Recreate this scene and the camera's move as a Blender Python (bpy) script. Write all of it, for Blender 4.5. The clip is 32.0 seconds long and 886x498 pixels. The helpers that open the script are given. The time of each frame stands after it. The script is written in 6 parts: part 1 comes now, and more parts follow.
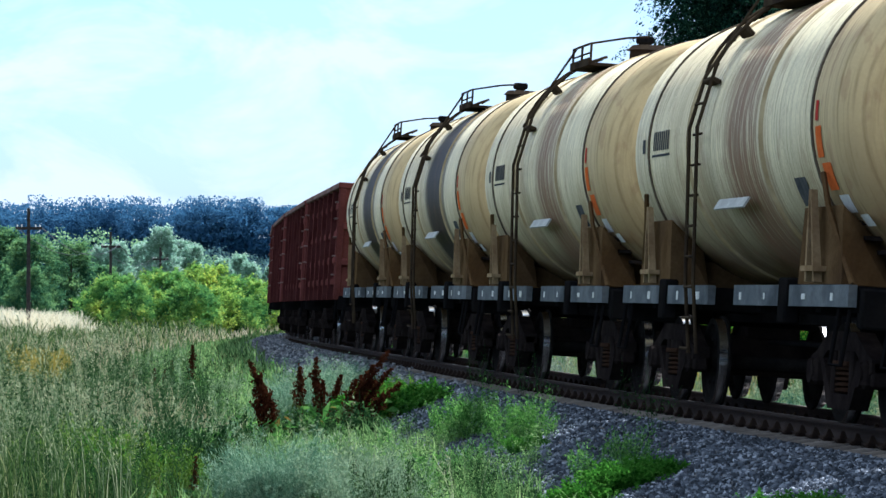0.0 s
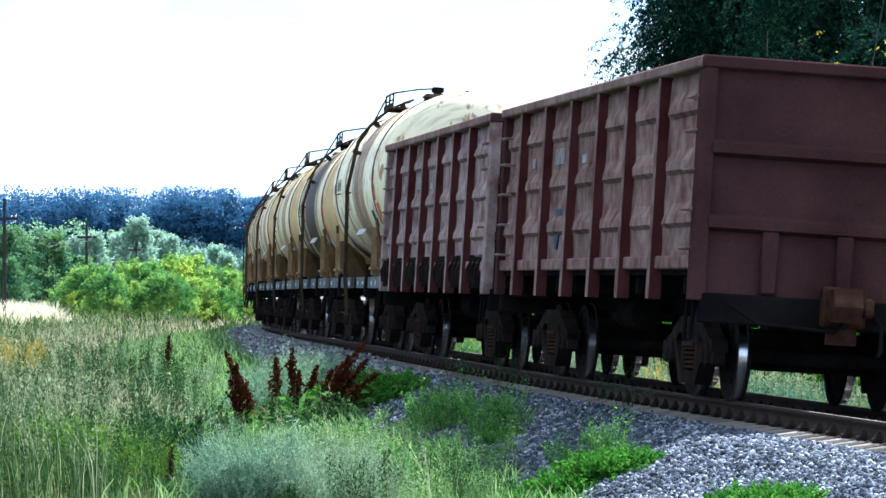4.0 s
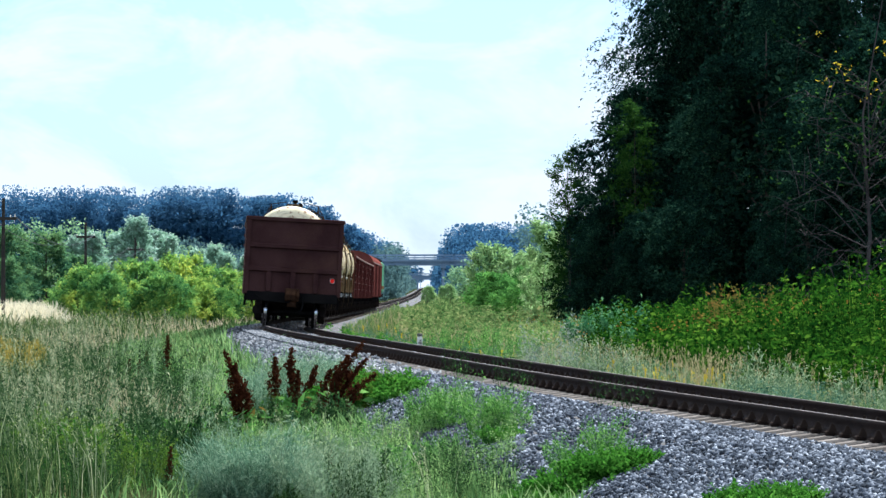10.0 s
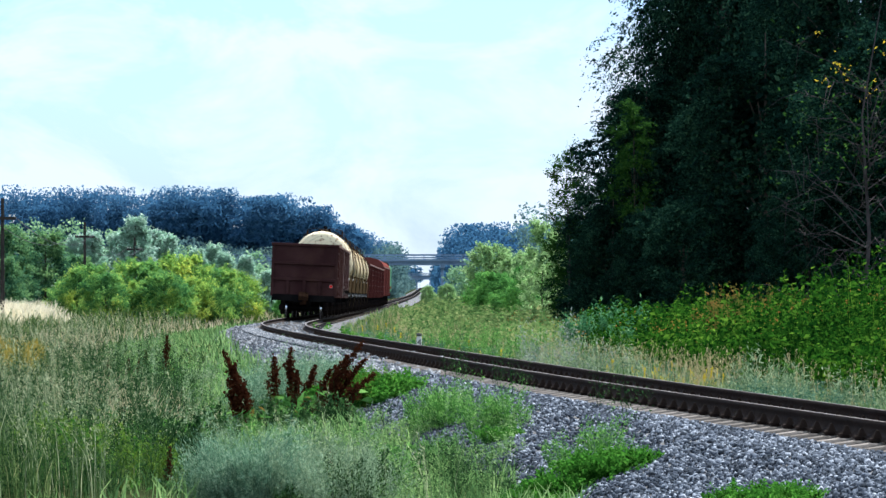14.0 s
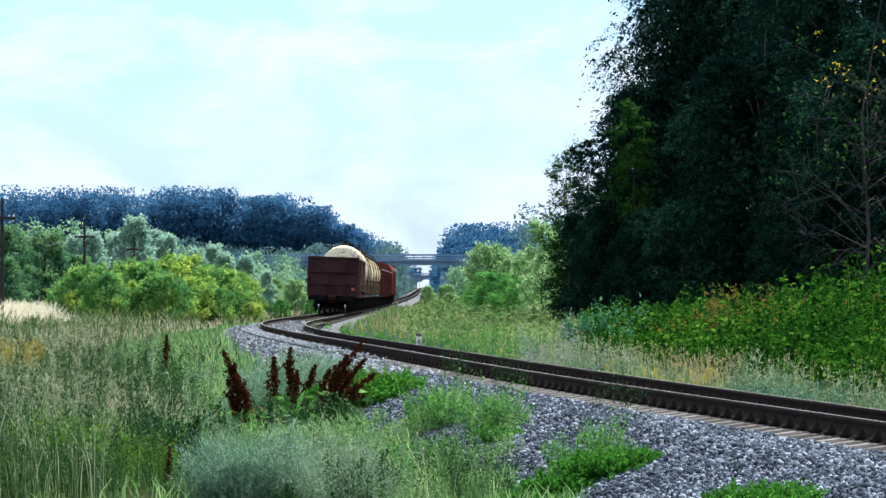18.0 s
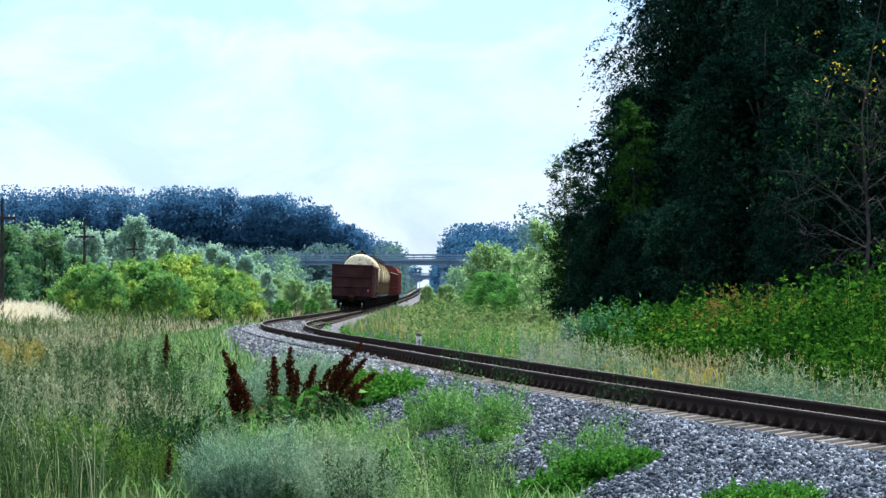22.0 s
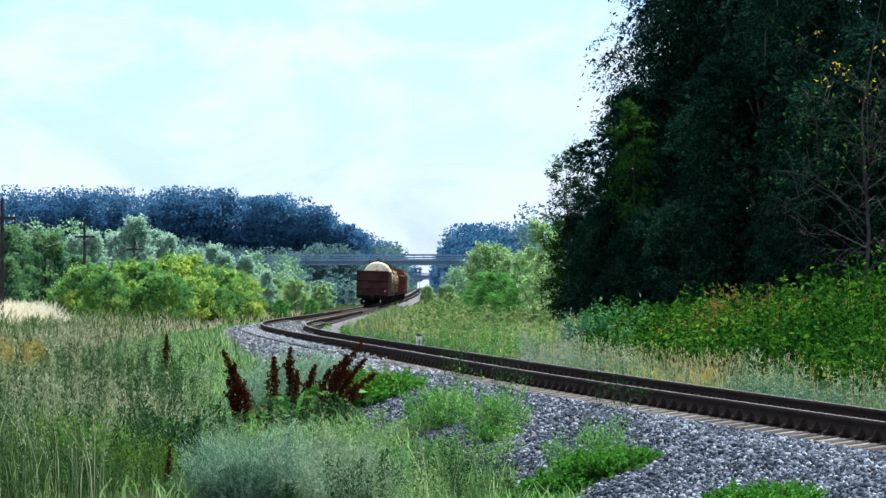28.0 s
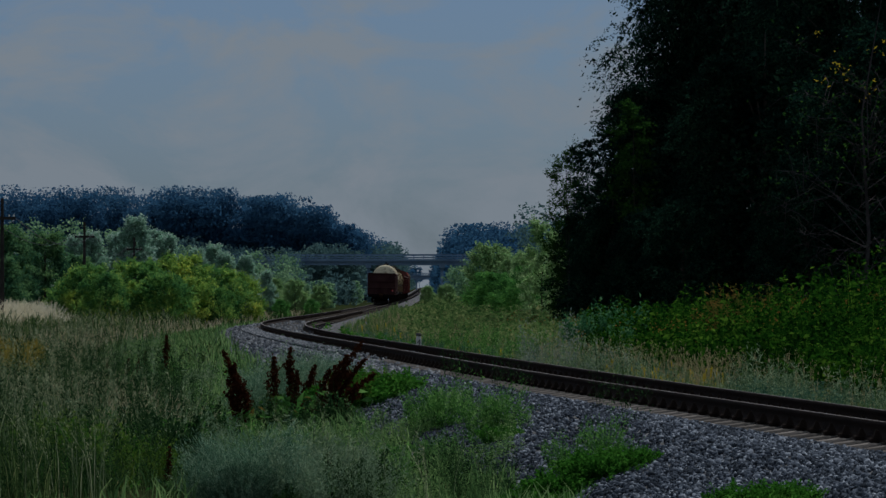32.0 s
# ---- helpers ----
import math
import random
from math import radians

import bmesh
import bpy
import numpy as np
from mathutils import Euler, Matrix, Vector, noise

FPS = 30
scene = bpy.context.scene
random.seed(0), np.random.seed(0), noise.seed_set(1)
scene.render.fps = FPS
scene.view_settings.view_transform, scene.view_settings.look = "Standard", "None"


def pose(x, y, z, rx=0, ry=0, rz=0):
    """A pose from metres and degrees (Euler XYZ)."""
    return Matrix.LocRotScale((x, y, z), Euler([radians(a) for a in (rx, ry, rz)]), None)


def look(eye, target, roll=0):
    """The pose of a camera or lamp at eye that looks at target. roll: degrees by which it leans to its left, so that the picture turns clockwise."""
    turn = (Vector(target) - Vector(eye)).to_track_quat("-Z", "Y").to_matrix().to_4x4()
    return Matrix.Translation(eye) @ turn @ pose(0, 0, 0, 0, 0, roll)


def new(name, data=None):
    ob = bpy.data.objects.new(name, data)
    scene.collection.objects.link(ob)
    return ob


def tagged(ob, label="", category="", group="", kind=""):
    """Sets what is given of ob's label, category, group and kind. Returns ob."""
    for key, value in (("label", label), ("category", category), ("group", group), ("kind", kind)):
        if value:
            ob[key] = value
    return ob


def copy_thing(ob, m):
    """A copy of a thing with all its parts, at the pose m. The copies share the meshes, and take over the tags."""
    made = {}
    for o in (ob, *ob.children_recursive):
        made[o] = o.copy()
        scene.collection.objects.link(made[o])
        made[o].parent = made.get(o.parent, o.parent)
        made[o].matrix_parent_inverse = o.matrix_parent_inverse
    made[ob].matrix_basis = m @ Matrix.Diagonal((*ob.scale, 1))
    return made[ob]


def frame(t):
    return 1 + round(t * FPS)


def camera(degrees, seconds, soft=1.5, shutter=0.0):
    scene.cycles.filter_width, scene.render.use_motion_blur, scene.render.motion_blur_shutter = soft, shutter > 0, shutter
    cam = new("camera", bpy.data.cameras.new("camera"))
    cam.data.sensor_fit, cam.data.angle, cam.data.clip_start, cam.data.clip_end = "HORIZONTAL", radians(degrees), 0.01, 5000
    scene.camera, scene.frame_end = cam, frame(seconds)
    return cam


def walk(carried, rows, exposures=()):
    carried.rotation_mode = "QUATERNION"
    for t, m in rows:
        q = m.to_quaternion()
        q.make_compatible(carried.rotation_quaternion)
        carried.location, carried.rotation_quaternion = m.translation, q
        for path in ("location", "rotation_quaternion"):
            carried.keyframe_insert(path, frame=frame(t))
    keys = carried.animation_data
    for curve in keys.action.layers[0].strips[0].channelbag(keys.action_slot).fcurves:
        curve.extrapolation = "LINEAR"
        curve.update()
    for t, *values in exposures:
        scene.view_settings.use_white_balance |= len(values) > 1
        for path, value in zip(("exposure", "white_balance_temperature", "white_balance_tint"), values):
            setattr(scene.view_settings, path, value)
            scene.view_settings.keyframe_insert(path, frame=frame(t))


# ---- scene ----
# ---------- camera: a long lens on a tripod, turned a little in the first three seconds ----------
LENS = 13.11
EYE = (0.0, 0.0, 1.325)
cam = camera(LENS, 32.0)


def aim(right, up):
    """The camera's pose, turned right and up by milliradians from straight along +y."""
    a, b = right / 1000, up / 1000
    d = (math.sin(a) * math.cos(b), math.cos(a) * math.cos(b), math.sin(b))
    return look(EYE, (EYE[0] + d[0] * 100, EYE[1] + d[1] * 100, EYE[2] + d[2] * 100))


walk(cam, [(0.0, aim(-6.75, 12.40)), (0.5, aim(-5.87, 11.87)), (1.0, aim(-5.25, 12.17)), (1.5, aim(-3.70, 11.30)),
           (2.0, aim(-2.20, 10.70)), (2.5, aim(-1.05, 10.00)), (3.0, aim(-0.70, 9.96)), (3.5, aim(-0.62, 9.95)),
           (5.5, aim(-0.42, 9.92)), (10.0, aim(-0.29, 9.87)), (13.0, aim(-0.15, 9.83)), (16.5, aim(0, 9.81)),
           (32.0, aim(0, 9.81))],
     [(t, e + 1.2, k, 9) for t, e, k in ((0.0, 0.0, 5550), (1.5, 0.29, 5520), (3.0, 0.62, 5500), (6.0, 0.57, 5550), (8.0, 0.26, 5700), (10.0, 0.05, 5800), (13.0, 0.0, 5800), (28.5, 0.0, 5800), (29.0, -0.25, 5800), (29.5, -0.6, 5800), (30.0, -0.95, 5800), (30.5, -1.3, 5800), (31.0, -1.65, 5800), (31.5, -2.0, 5800), (32.0, -2.3, 5800))])

# ---------- light: high sun ahead and to the right, bright broken cloud ----------
SUN_EL, SUN_AZ = radians(52), radians(32)
sun_way = Vector((math.sin(SUN_AZ) * math.cos(SUN_EL), math.cos(SUN_AZ) * math.cos(SUN_EL), math.sin(SUN_EL)))
sun_data = bpy.data.lights.new("sun", "SUN")
sun_data.energy, sun_data.angle, sun_data.color = 5.0, radians(0.6), (1.0, 0.95, 0.86)
sun = new("sun", sun_data)
sun.matrix_world = look(sun_way * 100, (0, 0, 0))

world = bpy.data.worlds.new("sky")
scene.world = world
world.use_nodes = True
wt = world.node_tree
wt.nodes.clear()
wn = wt.nodes.new
w_out, w_bg, w_mix = wn("ShaderNodeOutputWorld"), wn("ShaderNodeBackground"), wn("ShaderNodeMix")
w_sky, w_co, w_map = wn("ShaderNodeTexSky"), wn("ShaderNodeTexCoord"), wn("ShaderNodeMapping")
w_big, w_ramp, w_tint = wn("ShaderNodeTexNoise"), wn("ShaderNodeValToRGB"), wn("ShaderNodeMix")
w_sky.sky_type, w_sky.sun_disc, w_sky.sun_elevation, w_sky.sun_rotation = "NISHITA", False, SUN_EL, SUN_AZ
w_mix.data_type = w_tint.data_type = "RGBA"
w_tint.blend_type = "MULTIPLY"
w_tint.inputs["Factor"].default_value = 1.0
w_tint.inputs["B"].default_value = (1.08, 1.43, 2.10, 1)
w_map.inputs["Scale"].default_value = (1.0, 1.0, 2.0)
w_map.inputs["Location"].default_value = (0.52, 0.0, 0.11)
w_big.inputs["Scale"].default_value, w_big.inputs["Detail"].default_value = 19.0, 9.0
w_big.inputs["Roughness"].default_value, w_big.inputs["Distortion"].default_value = 0.60, 0.5
w_ramp.color_ramp.elements[0].color = (0.20, 0.20, 0.20, 1)
w_ramp.color_ramp.elements[0].position, w_ramp.color_ramp.elements[1].position = 0.43, 0.58
# cloud and haze gather towards the horizon and thin out overhead
w_sep, w_high, w_less = wn("ShaderNodeSeparateXYZ"), wn("ShaderNodeMapRange"), wn("ShaderNodeMath")
w_high.clamp = False
w_high.inputs["From Min"].default_value, w_high.inputs["From Max"].default_value = 0.0, 0.10
w_high.inputs["To Min"].default_value, w_high.inputs["To Max"].default_value = -0.11, 0.13
w_cap = wn("ShaderNodeMath")
w_cap.operation = "MINIMUM"
w_cap.inputs[1].default_value = 0.07
wt.links.new(w_high.outputs["Result"], w_cap.inputs[0])
w_less.operation = "SUBTRACT"
wt.links.new(w_co.outputs["Generated"], w_sep.inputs[0])
wt.links.new(w_sep.outputs["Z"], w_high.inputs["Value"])
# cloud out of view overhead and behind, added to brighten the shaded sides
w_over, w_more = wn("ShaderNodeMapRange"), wn("ShaderNodeMath")
w_over.inputs["From Min"].default_value, w_over.inputs["From Max"].default_value = 0.13, 0.40
w_over.inputs["To Min"].default_value, w_over.inputs["To Max"].default_value = 0.0, 0.26
w_more.operation = "ADD"
wt.links.new(w_sep.outputs["Z"], w_over.inputs["Value"])
wt.links.new(w_big.outputs["Fac"], w_more.inputs[0])
wt.links.new(w_over.outputs["Result"], w_more.inputs[1])
wt.links.new(w_more.outputs[0], w_less.inputs[0])
wt.links.new(w_cap.outputs[0], w_less.inputs[1])
w_mix.inputs["B"].default_value = (10.0, 10.9, 11.5, 1)
w_bg.inputs["Strength"].default_value = 0.042
wt.links.new(w_co.outputs["Generated"], w_map.inputs["Vector"])
wt.links.new(w_map.outputs["Vector"], w_big.inputs["Vector"])
wt.links.new(w_less.outputs[0], w_ramp.inputs["Fac"])
wt.links.new(w_ramp.outputs["Color"], w_mix.inputs["Factor"])
wt.links.new(w_sky.outputs["Color"], w_tint.inputs["A"])
wt.links.new(w_tint.outputs["Result"], w_mix.inputs["A"])
wt.links.new(w_mix.outputs["Result"], w_bg.inputs["Color"])
wt.links.new(w_bg.outputs["Background"], w_out.inputs["Surface"])


# ---------- materials ----------
def surf(name, a, b, scale=3.0, rough=0.7, metal=0.0, bump=0.3, grain=40.0, stain=None, stain_scale=0.6, rand=0.0, spec=0.0):
    """A surface of two colours mixed by noise, with grain, relief, stains of a third colour and a tone that differs from piece to piece."""
    m = bpy.data.materials.new(name)
    m.use_nodes = True
    t = m.node_tree
    p = t.nodes["Principled BSDF"]
    co = t.nodes.new("ShaderNodeTexCoord")

    def noise_at(s, detail):
        n = t.nodes.new("ShaderNodeTexNoise")
        n.inputs["Scale"].default_value, n.inputs["Detail"].default_value = s, detail
        t.links.new(co.outputs["Object"], n.inputs["Vector"])
        return n.outputs["Fac"]

    def ramp(value, lo, hi):
        r = t.nodes.new("ShaderNodeMapRange")
        r.inputs["From Min"].default_value, r.inputs["From Max"].default_value = lo, hi
        t.links.new(value, r.inputs["Value"])
        return r.outputs["Result"]

    def mix(fac, x, y, blend="MIX"):
        n = t.nodes.new("ShaderNodeMix")
        n.data_type, n.blend_type = "RGBA", blend
        for key, v in (("Factor", fac), ("A", x), ("B", y)):
            if isinstance(v, (tuple, float, int)):
                n.inputs[key].default_value = (*v, 1) if isinstance(v, tuple) else v
            else:
                t.links.new(v, n.inputs[key])
        return n.outputs["Result"]

    col = mix(ramp(noise_at(scale, 5), 0.32, 0.68), a, b)
    if stain:
        col = mix(ramp(noise_at(stain_scale, 6), 0.5, 0.72), col, stain)
    fine = noise_at(grain, 3)
    tone = t.nodes.new("ShaderNodeMapRange")
    tone.inputs["To Min"].default_value, tone.inputs["To Max"].default_value = 0.72, 1.25
    t.links.new(fine, tone.inputs["Value"])
    val = t.nodes.new("ShaderNodeHueSaturation")
    t.links.new(col, val.inputs["Color"])
    t.links.new(tone.outputs["Result"], val.inputs["Value"])
    col = val.outputs["Color"]
    if rand:
        info = t.nodes.new("ShaderNodeObjectInfo")
        r = t.nodes.new("ShaderNodeMapRange")
        r.inputs["To Min"].default_value, r.inputs["To Max"].default_value = 1 - rand, 1 + rand
        t.links.new(info.outputs["Random"], r.inputs["Value"])
        v2 = t.nodes.new("ShaderNodeHueSaturation")
        t.links.new(col, v2.inputs["Color"])
        t.links.new(r.outputs["Result"], v2.inputs["Value"])
        col = v2.outputs["Color"]
    t.links.new(col, p.inputs["Base Color"])
    p.inputs["Roughness"].default_value, p.inputs["Metallic"].default_value = rough, metal
    p.inputs["Specular IOR Level"].default_value = spec
    if bump:
        bn = t.nodes.new("ShaderNodeBump")
        bn.inputs["Strength"].default_value, bn.inputs["Distance"].default_value = bump, 0.02
        t.links.new(fine, bn.inputs["Height"])
        t.links.new(bn.outputs["Normal"], p.inputs["Normal"])
    return m


def leafy(name, cols, through_light=0.35, rough=0.8, patch=0.25, spread=0.35, tall=1.0):
    """Leaves or blades: the colour runs over cols from island to island, and shifts slowly from place to place."""
    m = bpy.data.materials.new(name)
    m.use_nodes = True
    t = m.node_tree
    p = t.nodes["Principled BSDF"]
    geo, co = t.nodes.new("ShaderNodeNewGeometry"), t.nodes.new("ShaderNodeTexCoord")
    nz = t.nodes.new("ShaderNodeTexNoise")
    nz.inputs["Scale"].default_value, nz.inputs["Detail"].default_value = patch, 3
    flat = t.nodes.new("ShaderNodeMapping")
    flat.inputs["Scale"].default_value = (1, 1, tall)
    t.links.new(co.outputs["Object"], flat.inputs["Vector"])
    t.links.new(flat.outputs["Vector"], nz.inputs["Vector"])
    far = t.nodes.new("ShaderNodeMapRange")
    far.inputs["From Min"].default_value, far.inputs["From Max"].default_value = 0.3, 0.7
    t.links.new(nz.outputs["Fac"], far.inputs["Value"])
    mx = t.nodes.new("ShaderNodeMix")
    mx.inputs[0].default_value = spread
    t.links.new(geo.outputs["Random Per Island"], mx.inputs[2])
    t.links.new(far.outputs["Result"], mx.inputs[3])
    rp = t.nodes.new("ShaderNodeValToRGB")
    els = rp.color_ramp.elements
    while len(els) < len(cols):
        els.new(0.5)
    for i, c in enumerate(cols):
        els[i].position, els[i].color = i / (len(cols) - 1), (*c, 1)
    t.links.new(mx.outputs[0], rp.inputs["Fac"])
    t.links.new(rp.outputs["Color"], p.inputs["Base Color"])
    p.inputs["Roughness"].default_value = rough
    p.inputs["Specular IOR Level"].default_value = 0.0
    tr, ms = t.nodes.new("ShaderNodeBsdfTranslucent"), t.nodes.new("ShaderNodeMixShader")
    ms.inputs[0].default_value = through_light
    t.links.new(rp.outputs["Color"], tr.inputs["Color"])
    t.links.new(p.outputs[0], ms.inputs[1])
    t.links.new(tr.outputs[0], ms.inputs[2])
    t.links.new(ms.outputs[0], t.nodes["Material Output"].inputs["Surface"])
    return m


SOIL = surf("soil", (0.018, 0.026, 0.010), (0.040, 0.046, 0.020), 0.8, 0.95, bump=0.6, grain=9, stain=(0.022, 0.038, 0.012), stain_scale=0.15)
GRAVEL = surf("gravel", (0.07, 0.075, 0.085), (0.19, 0.19, 0.20), 14, 0.9, bump=1.0, grain=30, stain=(0.12, 0.10, 0.08), stain_scale=1.2)
RAIL_SIDE = surf("rail_side", (0.018, 0.0125, 0.011), (0.032, 0.021, 0.017), 5, 0.8, 0.0, 0.3, 60, spec=0.05)
RAIL_TOP = surf("rail_top", (0.11, 0.095, 0.09), (0.17, 0.155, 0.15), 3, 0.5, 0.5, 0.05, 90)
# darker gravel for the strip between the rails and the sleeper gaps
DARK_GRAVEL = surf("dark_track_gravel", (0.0072, 0.0072, 0.0078), (0.0204, 0.0198, 0.0204), 14, 0.9, bump=1.0, grain=30, stain=(0.0084, 0.0078, 0.0078), stain_scale=1.2)
# a darker concrete tone for the far sleepers, all faces alike
SLEEPER_DARK = surf("dark_sleeper_concrete", (0.05, 0.042, 0.036), (0.10, 0.085, 0.072), 4, 0.95, bump=0.4, grain=40)
SLEEPER = surf("sleeper_concrete", (0.1368, 0.1188, 0.1080), (0.2088, 0.1872, 0.1692), 3, 0.9, bump=0.4, grain=45, stain=(0.0792, 0.0648, 0.0540), stain_scale=2, rand=0.25)
FASTENING = surf("fastening_steel", (0.022, 0.016, 0.014), (0.04, 0.028, 0.022), 12, 0.8, 0.3, 0.3)
BROWN = surf("brown_end_paint", (0.036, 0.0165, 0.0175), (0.056, 0.027, 0.027), 1.3, 0.72, 0.0, 0.25, 26, stain=(0.068, 0.034, 0.028), stain_scale=0.9, rand=0.06)
SIDE = surf("dusty_side_paint", (0.1272, 0.0730, 0.0664), (0.2211, 0.1570, 0.1459), 4.5, 0.8, 0.0, 0.4, 26, stain=(0.0939, 0.0421, 0.0376), stain_scale=2.6, rand=0.12)
DUSTY = surf("thick_dust_on_side_paint", (0.1641, 0.1093, 0.1082), (0.2927, 0.2317, 0.2262), 4.5, 0.85, 0.0, 0.4, 26, stain=(0.1109, 0.0594, 0.0550), stain_scale=2.6, rand=0.12)
POST = surf("post_paint", (0.0496, 0.0144, 0.0143), (0.0800, 0.0276, 0.0273), 2.0, 0.75, 0.0, 0.25, 30, rand=0.05)
RIM = surf("rim_paint", (0.12, 0.07, 0.064), (0.23, 0.165, 0.152), 2.5, 0.7, 0.0, 0.3, 30)
RED = surf("red_wagon_paint", (0.0855, 0.0252, 0.0234), (0.1350, 0.0477, 0.0432), 1.6, 0.7, 0.0, 0.2, 24, stain=(0.0900, 0.0270, 0.0252), stain_scale=1.5, rand=0.2)
RED_ROOF = surf("red_roof_paint", (0.1200, 0.0350, 0.0300), (0.1500, 0.0500, 0.0425), 0.9, 0.6, 0.0, 0.2, 20)
BLACK = surf("black_frame_paint", (0.0056, 0.0056, 0.0064), (0.0112, 0.0104, 0.0104), 3, 0.85, 0.0, 0.3, 30)
CAST = surf("cast_bogie_steel", (0.0095, 0.0077, 0.0080), (0.0252, 0.0197, 0.0181), 4, 0.9, 0.0, 0.4, 30)
SPRING = surf("rusty_spring", (0.0250, 0.0130, 0.0085), (0.0400, 0.0240, 0.0170), 9, 0.8, 0.0, 0.2, 40)
WHEEL = surf("wheel_steel", (0.0082, 0.0078, 0.0078), (0.0182, 0.0164, 0.0155), 5, 0.85, 0.0, 0.2, 40)
TREAD = surf("polished_tread", (0.6, 0.6, 0.62), (0.75, 0.75, 0.76), 4, 0.22, 1.0, 0.03, 60)
SILL = surf("grey_side_sill", (0.0780, 0.0884, 0.0988), (0.1495, 0.1612, 0.1716), 2, 0.65, 0.1, 0.25, 25, stain=(0.0585, 0.0650, 0.0728), stain_scale=2.2)
RUSTED = surf("rusted_cast_steel", (0.014, 0.009, 0.007), (0.060, 0.030, 0.018), 5, 0.9, 0.0, 0.5, 26)
RING = surf("browned_weld_ring", (0.44, 0.35, 0.21), (0.26, 0.185, 0.10), 3, 0.6, 0.0, 0.2, 24)
TAN = surf("brown_saddle_paint", (0.07, 0.041, 0.019), (0.12, 0.076, 0.038), 2, 0.75, 0.0, 0.3, 24, stain=(0.06, 0.036, 0.02), stain_scale=1.4)

WOODEN = surf("buff_bracket_paint", (0.17, 0.11, 0.06), (0.29, 0.21, 0.12), 3, 0.75, 0.0, 0.2, 24)
BARE = surf("bare_drip_plate", (0.3500, 0.3500, 0.3360), (0.4620, 0.4620, 0.4480), 4, 0.6, 0.0, 0.2, 20)
STRAP = surf("strap_steel", (0.07, 0.055, 0.045), (0.14, 0.11, 0.08), 2.5, 0.6, 0.2, 0.2, 30)
LADDER = surf("ladder_paint", (0.0248, 0.0176, 0.0138), (0.0605, 0.0440, 0.0275), 3, 0.75, 0.1, 0.2, 30)
WHITE = surf("white_stencil", (0.50, 0.50, 0.48), (0.66, 0.66, 0.63), 8, 0.7, bump=0.1)
FADED = surf("faded_stencil", (0.20, 0.18, 0.18), (0.36, 0.34, 0.33), 9, 0.8, bump=0.1)
DARK_INK = surf("dark_stencil", (0.05, 0.055, 0.06), (0.10, 0.10, 0.10), 8, 0.7, bump=0.1)
ORANGE = surf("orange_decal", (0.62, 0.15, 0.04), (0.52, 0.11, 0.03), 4, 0.6, bump=0.1)
RED_DECAL = surf("red_decal", (0.45, 0.04, 0.035), (0.36, 0.05, 0.04), 4, 0.6, bump=0.1)
BLUE_TAG = surf("faded_blue_paint", (0.045, 0.075, 0.125), (0.085, 0.080, 0.105), 5, 0.8, bump=0.1)
GREEN_LOCO = surf("green_locomotive_paint", (0.06, 0.16, 0.10), (0.09, 0.20, 0.13), 1, 0.5, bump=0.1)
GLASS_DARK = surf("dark_glass", (0.02, 0.025, 0.03), (0.03, 0.035, 0.04), 1, 0.1, bump=0.0, spec=0.5)
# the bridges' far haze is tinted into the concrete as blue
CONCRETE = surf("hazed_bridge_concrete", (0.17, 0.25, 0.36), (0.23, 0.31, 0.43), 0.5, 0.9, bump=0.2, grain=4, stain=(0.12, 0.18, 0.28), stain_scale=0.3)
POLE_WOOD = surf("weathered_pole_wood", (0.030, 0.028, 0.027), (0.06, 0.054, 0.05), 3, 0.9, bump=0.4, grain=20)
BARK = surf("grey_bark", (0.05, 0.042, 0.036), (0.10, 0.088, 0.076), 4, 0.9, bump=0.5, grain=18)
GREY_BARK = surf("dark_birch_bark", (0.10, 0.095, 0.09), (0.16, 0.15, 0.14), 2, 0.85, bump=0.3, grain=15, stain=(0.03, 0.028, 0.026), stain_scale=2)
DEAD_WOOD = surf("dead_branch_wood", (0.040, 0.036, 0.038), (0.085, 0.076, 0.076), 4, 0.9, bump=0.4, grain=18)
WIRE = surf("wire_metal", (0.05, 0.05, 0.055), (0.08, 0.08, 0.085), 2, 0.5, 0.8, 0.0)
TAIL_RED = surf("tail_disc_red", (0.80, 0.030, 0.024), (0.70, 0.022, 0.018), 5, 0.5, bump=0.05)

GRASS = leafy("meadow_grass", [(0.004, 0.012, 0.004), (0.016, 0.042, 0.013), (0.060, 0.115, 0.034), (0.190, 0.255, 0.090), (0.68, 0.62, 0.31)], 0.3, patch=5.0, spread=0.55, tall=0.12)
GRASS_GREEN = leafy("green_grass", [(0.0298, 0.0759, 0.0260), (0.1364, 0.2595, 0.0875), (0.4597, 0.6315, 0.2393)], 0.35, patch=1.5, spread=0.4)
DARK_STALK = leafy("mugwort_leaves", [(0.004, 0.016, 0.007), (0.022, 0.060, 0.020), (0.110, 0.185, 0.065)], 0.25, patch=4.0, spread=0.45, tall=0.3)
STRAW = leafy("dry_straw", [(0.34, 0.28, 0.16), (0.50, 0.43, 0.27), (0.66, 0.60, 0.43)], 0.25, patch=0.2)
BLEACHED = leafy("bleached_grass", [(0.5824, 0.5152, 0.3584), (0.7840, 0.7168, 0.5264), (0.9184, 0.8624, 0.6944)], 0.25)
SEED = leafy("grey_green_seed_heads", [(0.035, 0.062, 0.028), (0.16, 0.215, 0.110), (0.72, 0.72, 0.46)], 0.35, patch=4.0, spread=0.5, tall=0.15)
ROUGH = leafy("rough_growth_leaves", [(0.0167, 0.0463, 0.0160), (0.0660, 0.1374, 0.0398), (0.1968, 0.2735, 0.0948), (0.3680, 0.3282, 0.1575)], 0.4, patch=0.2, spread=0.5)
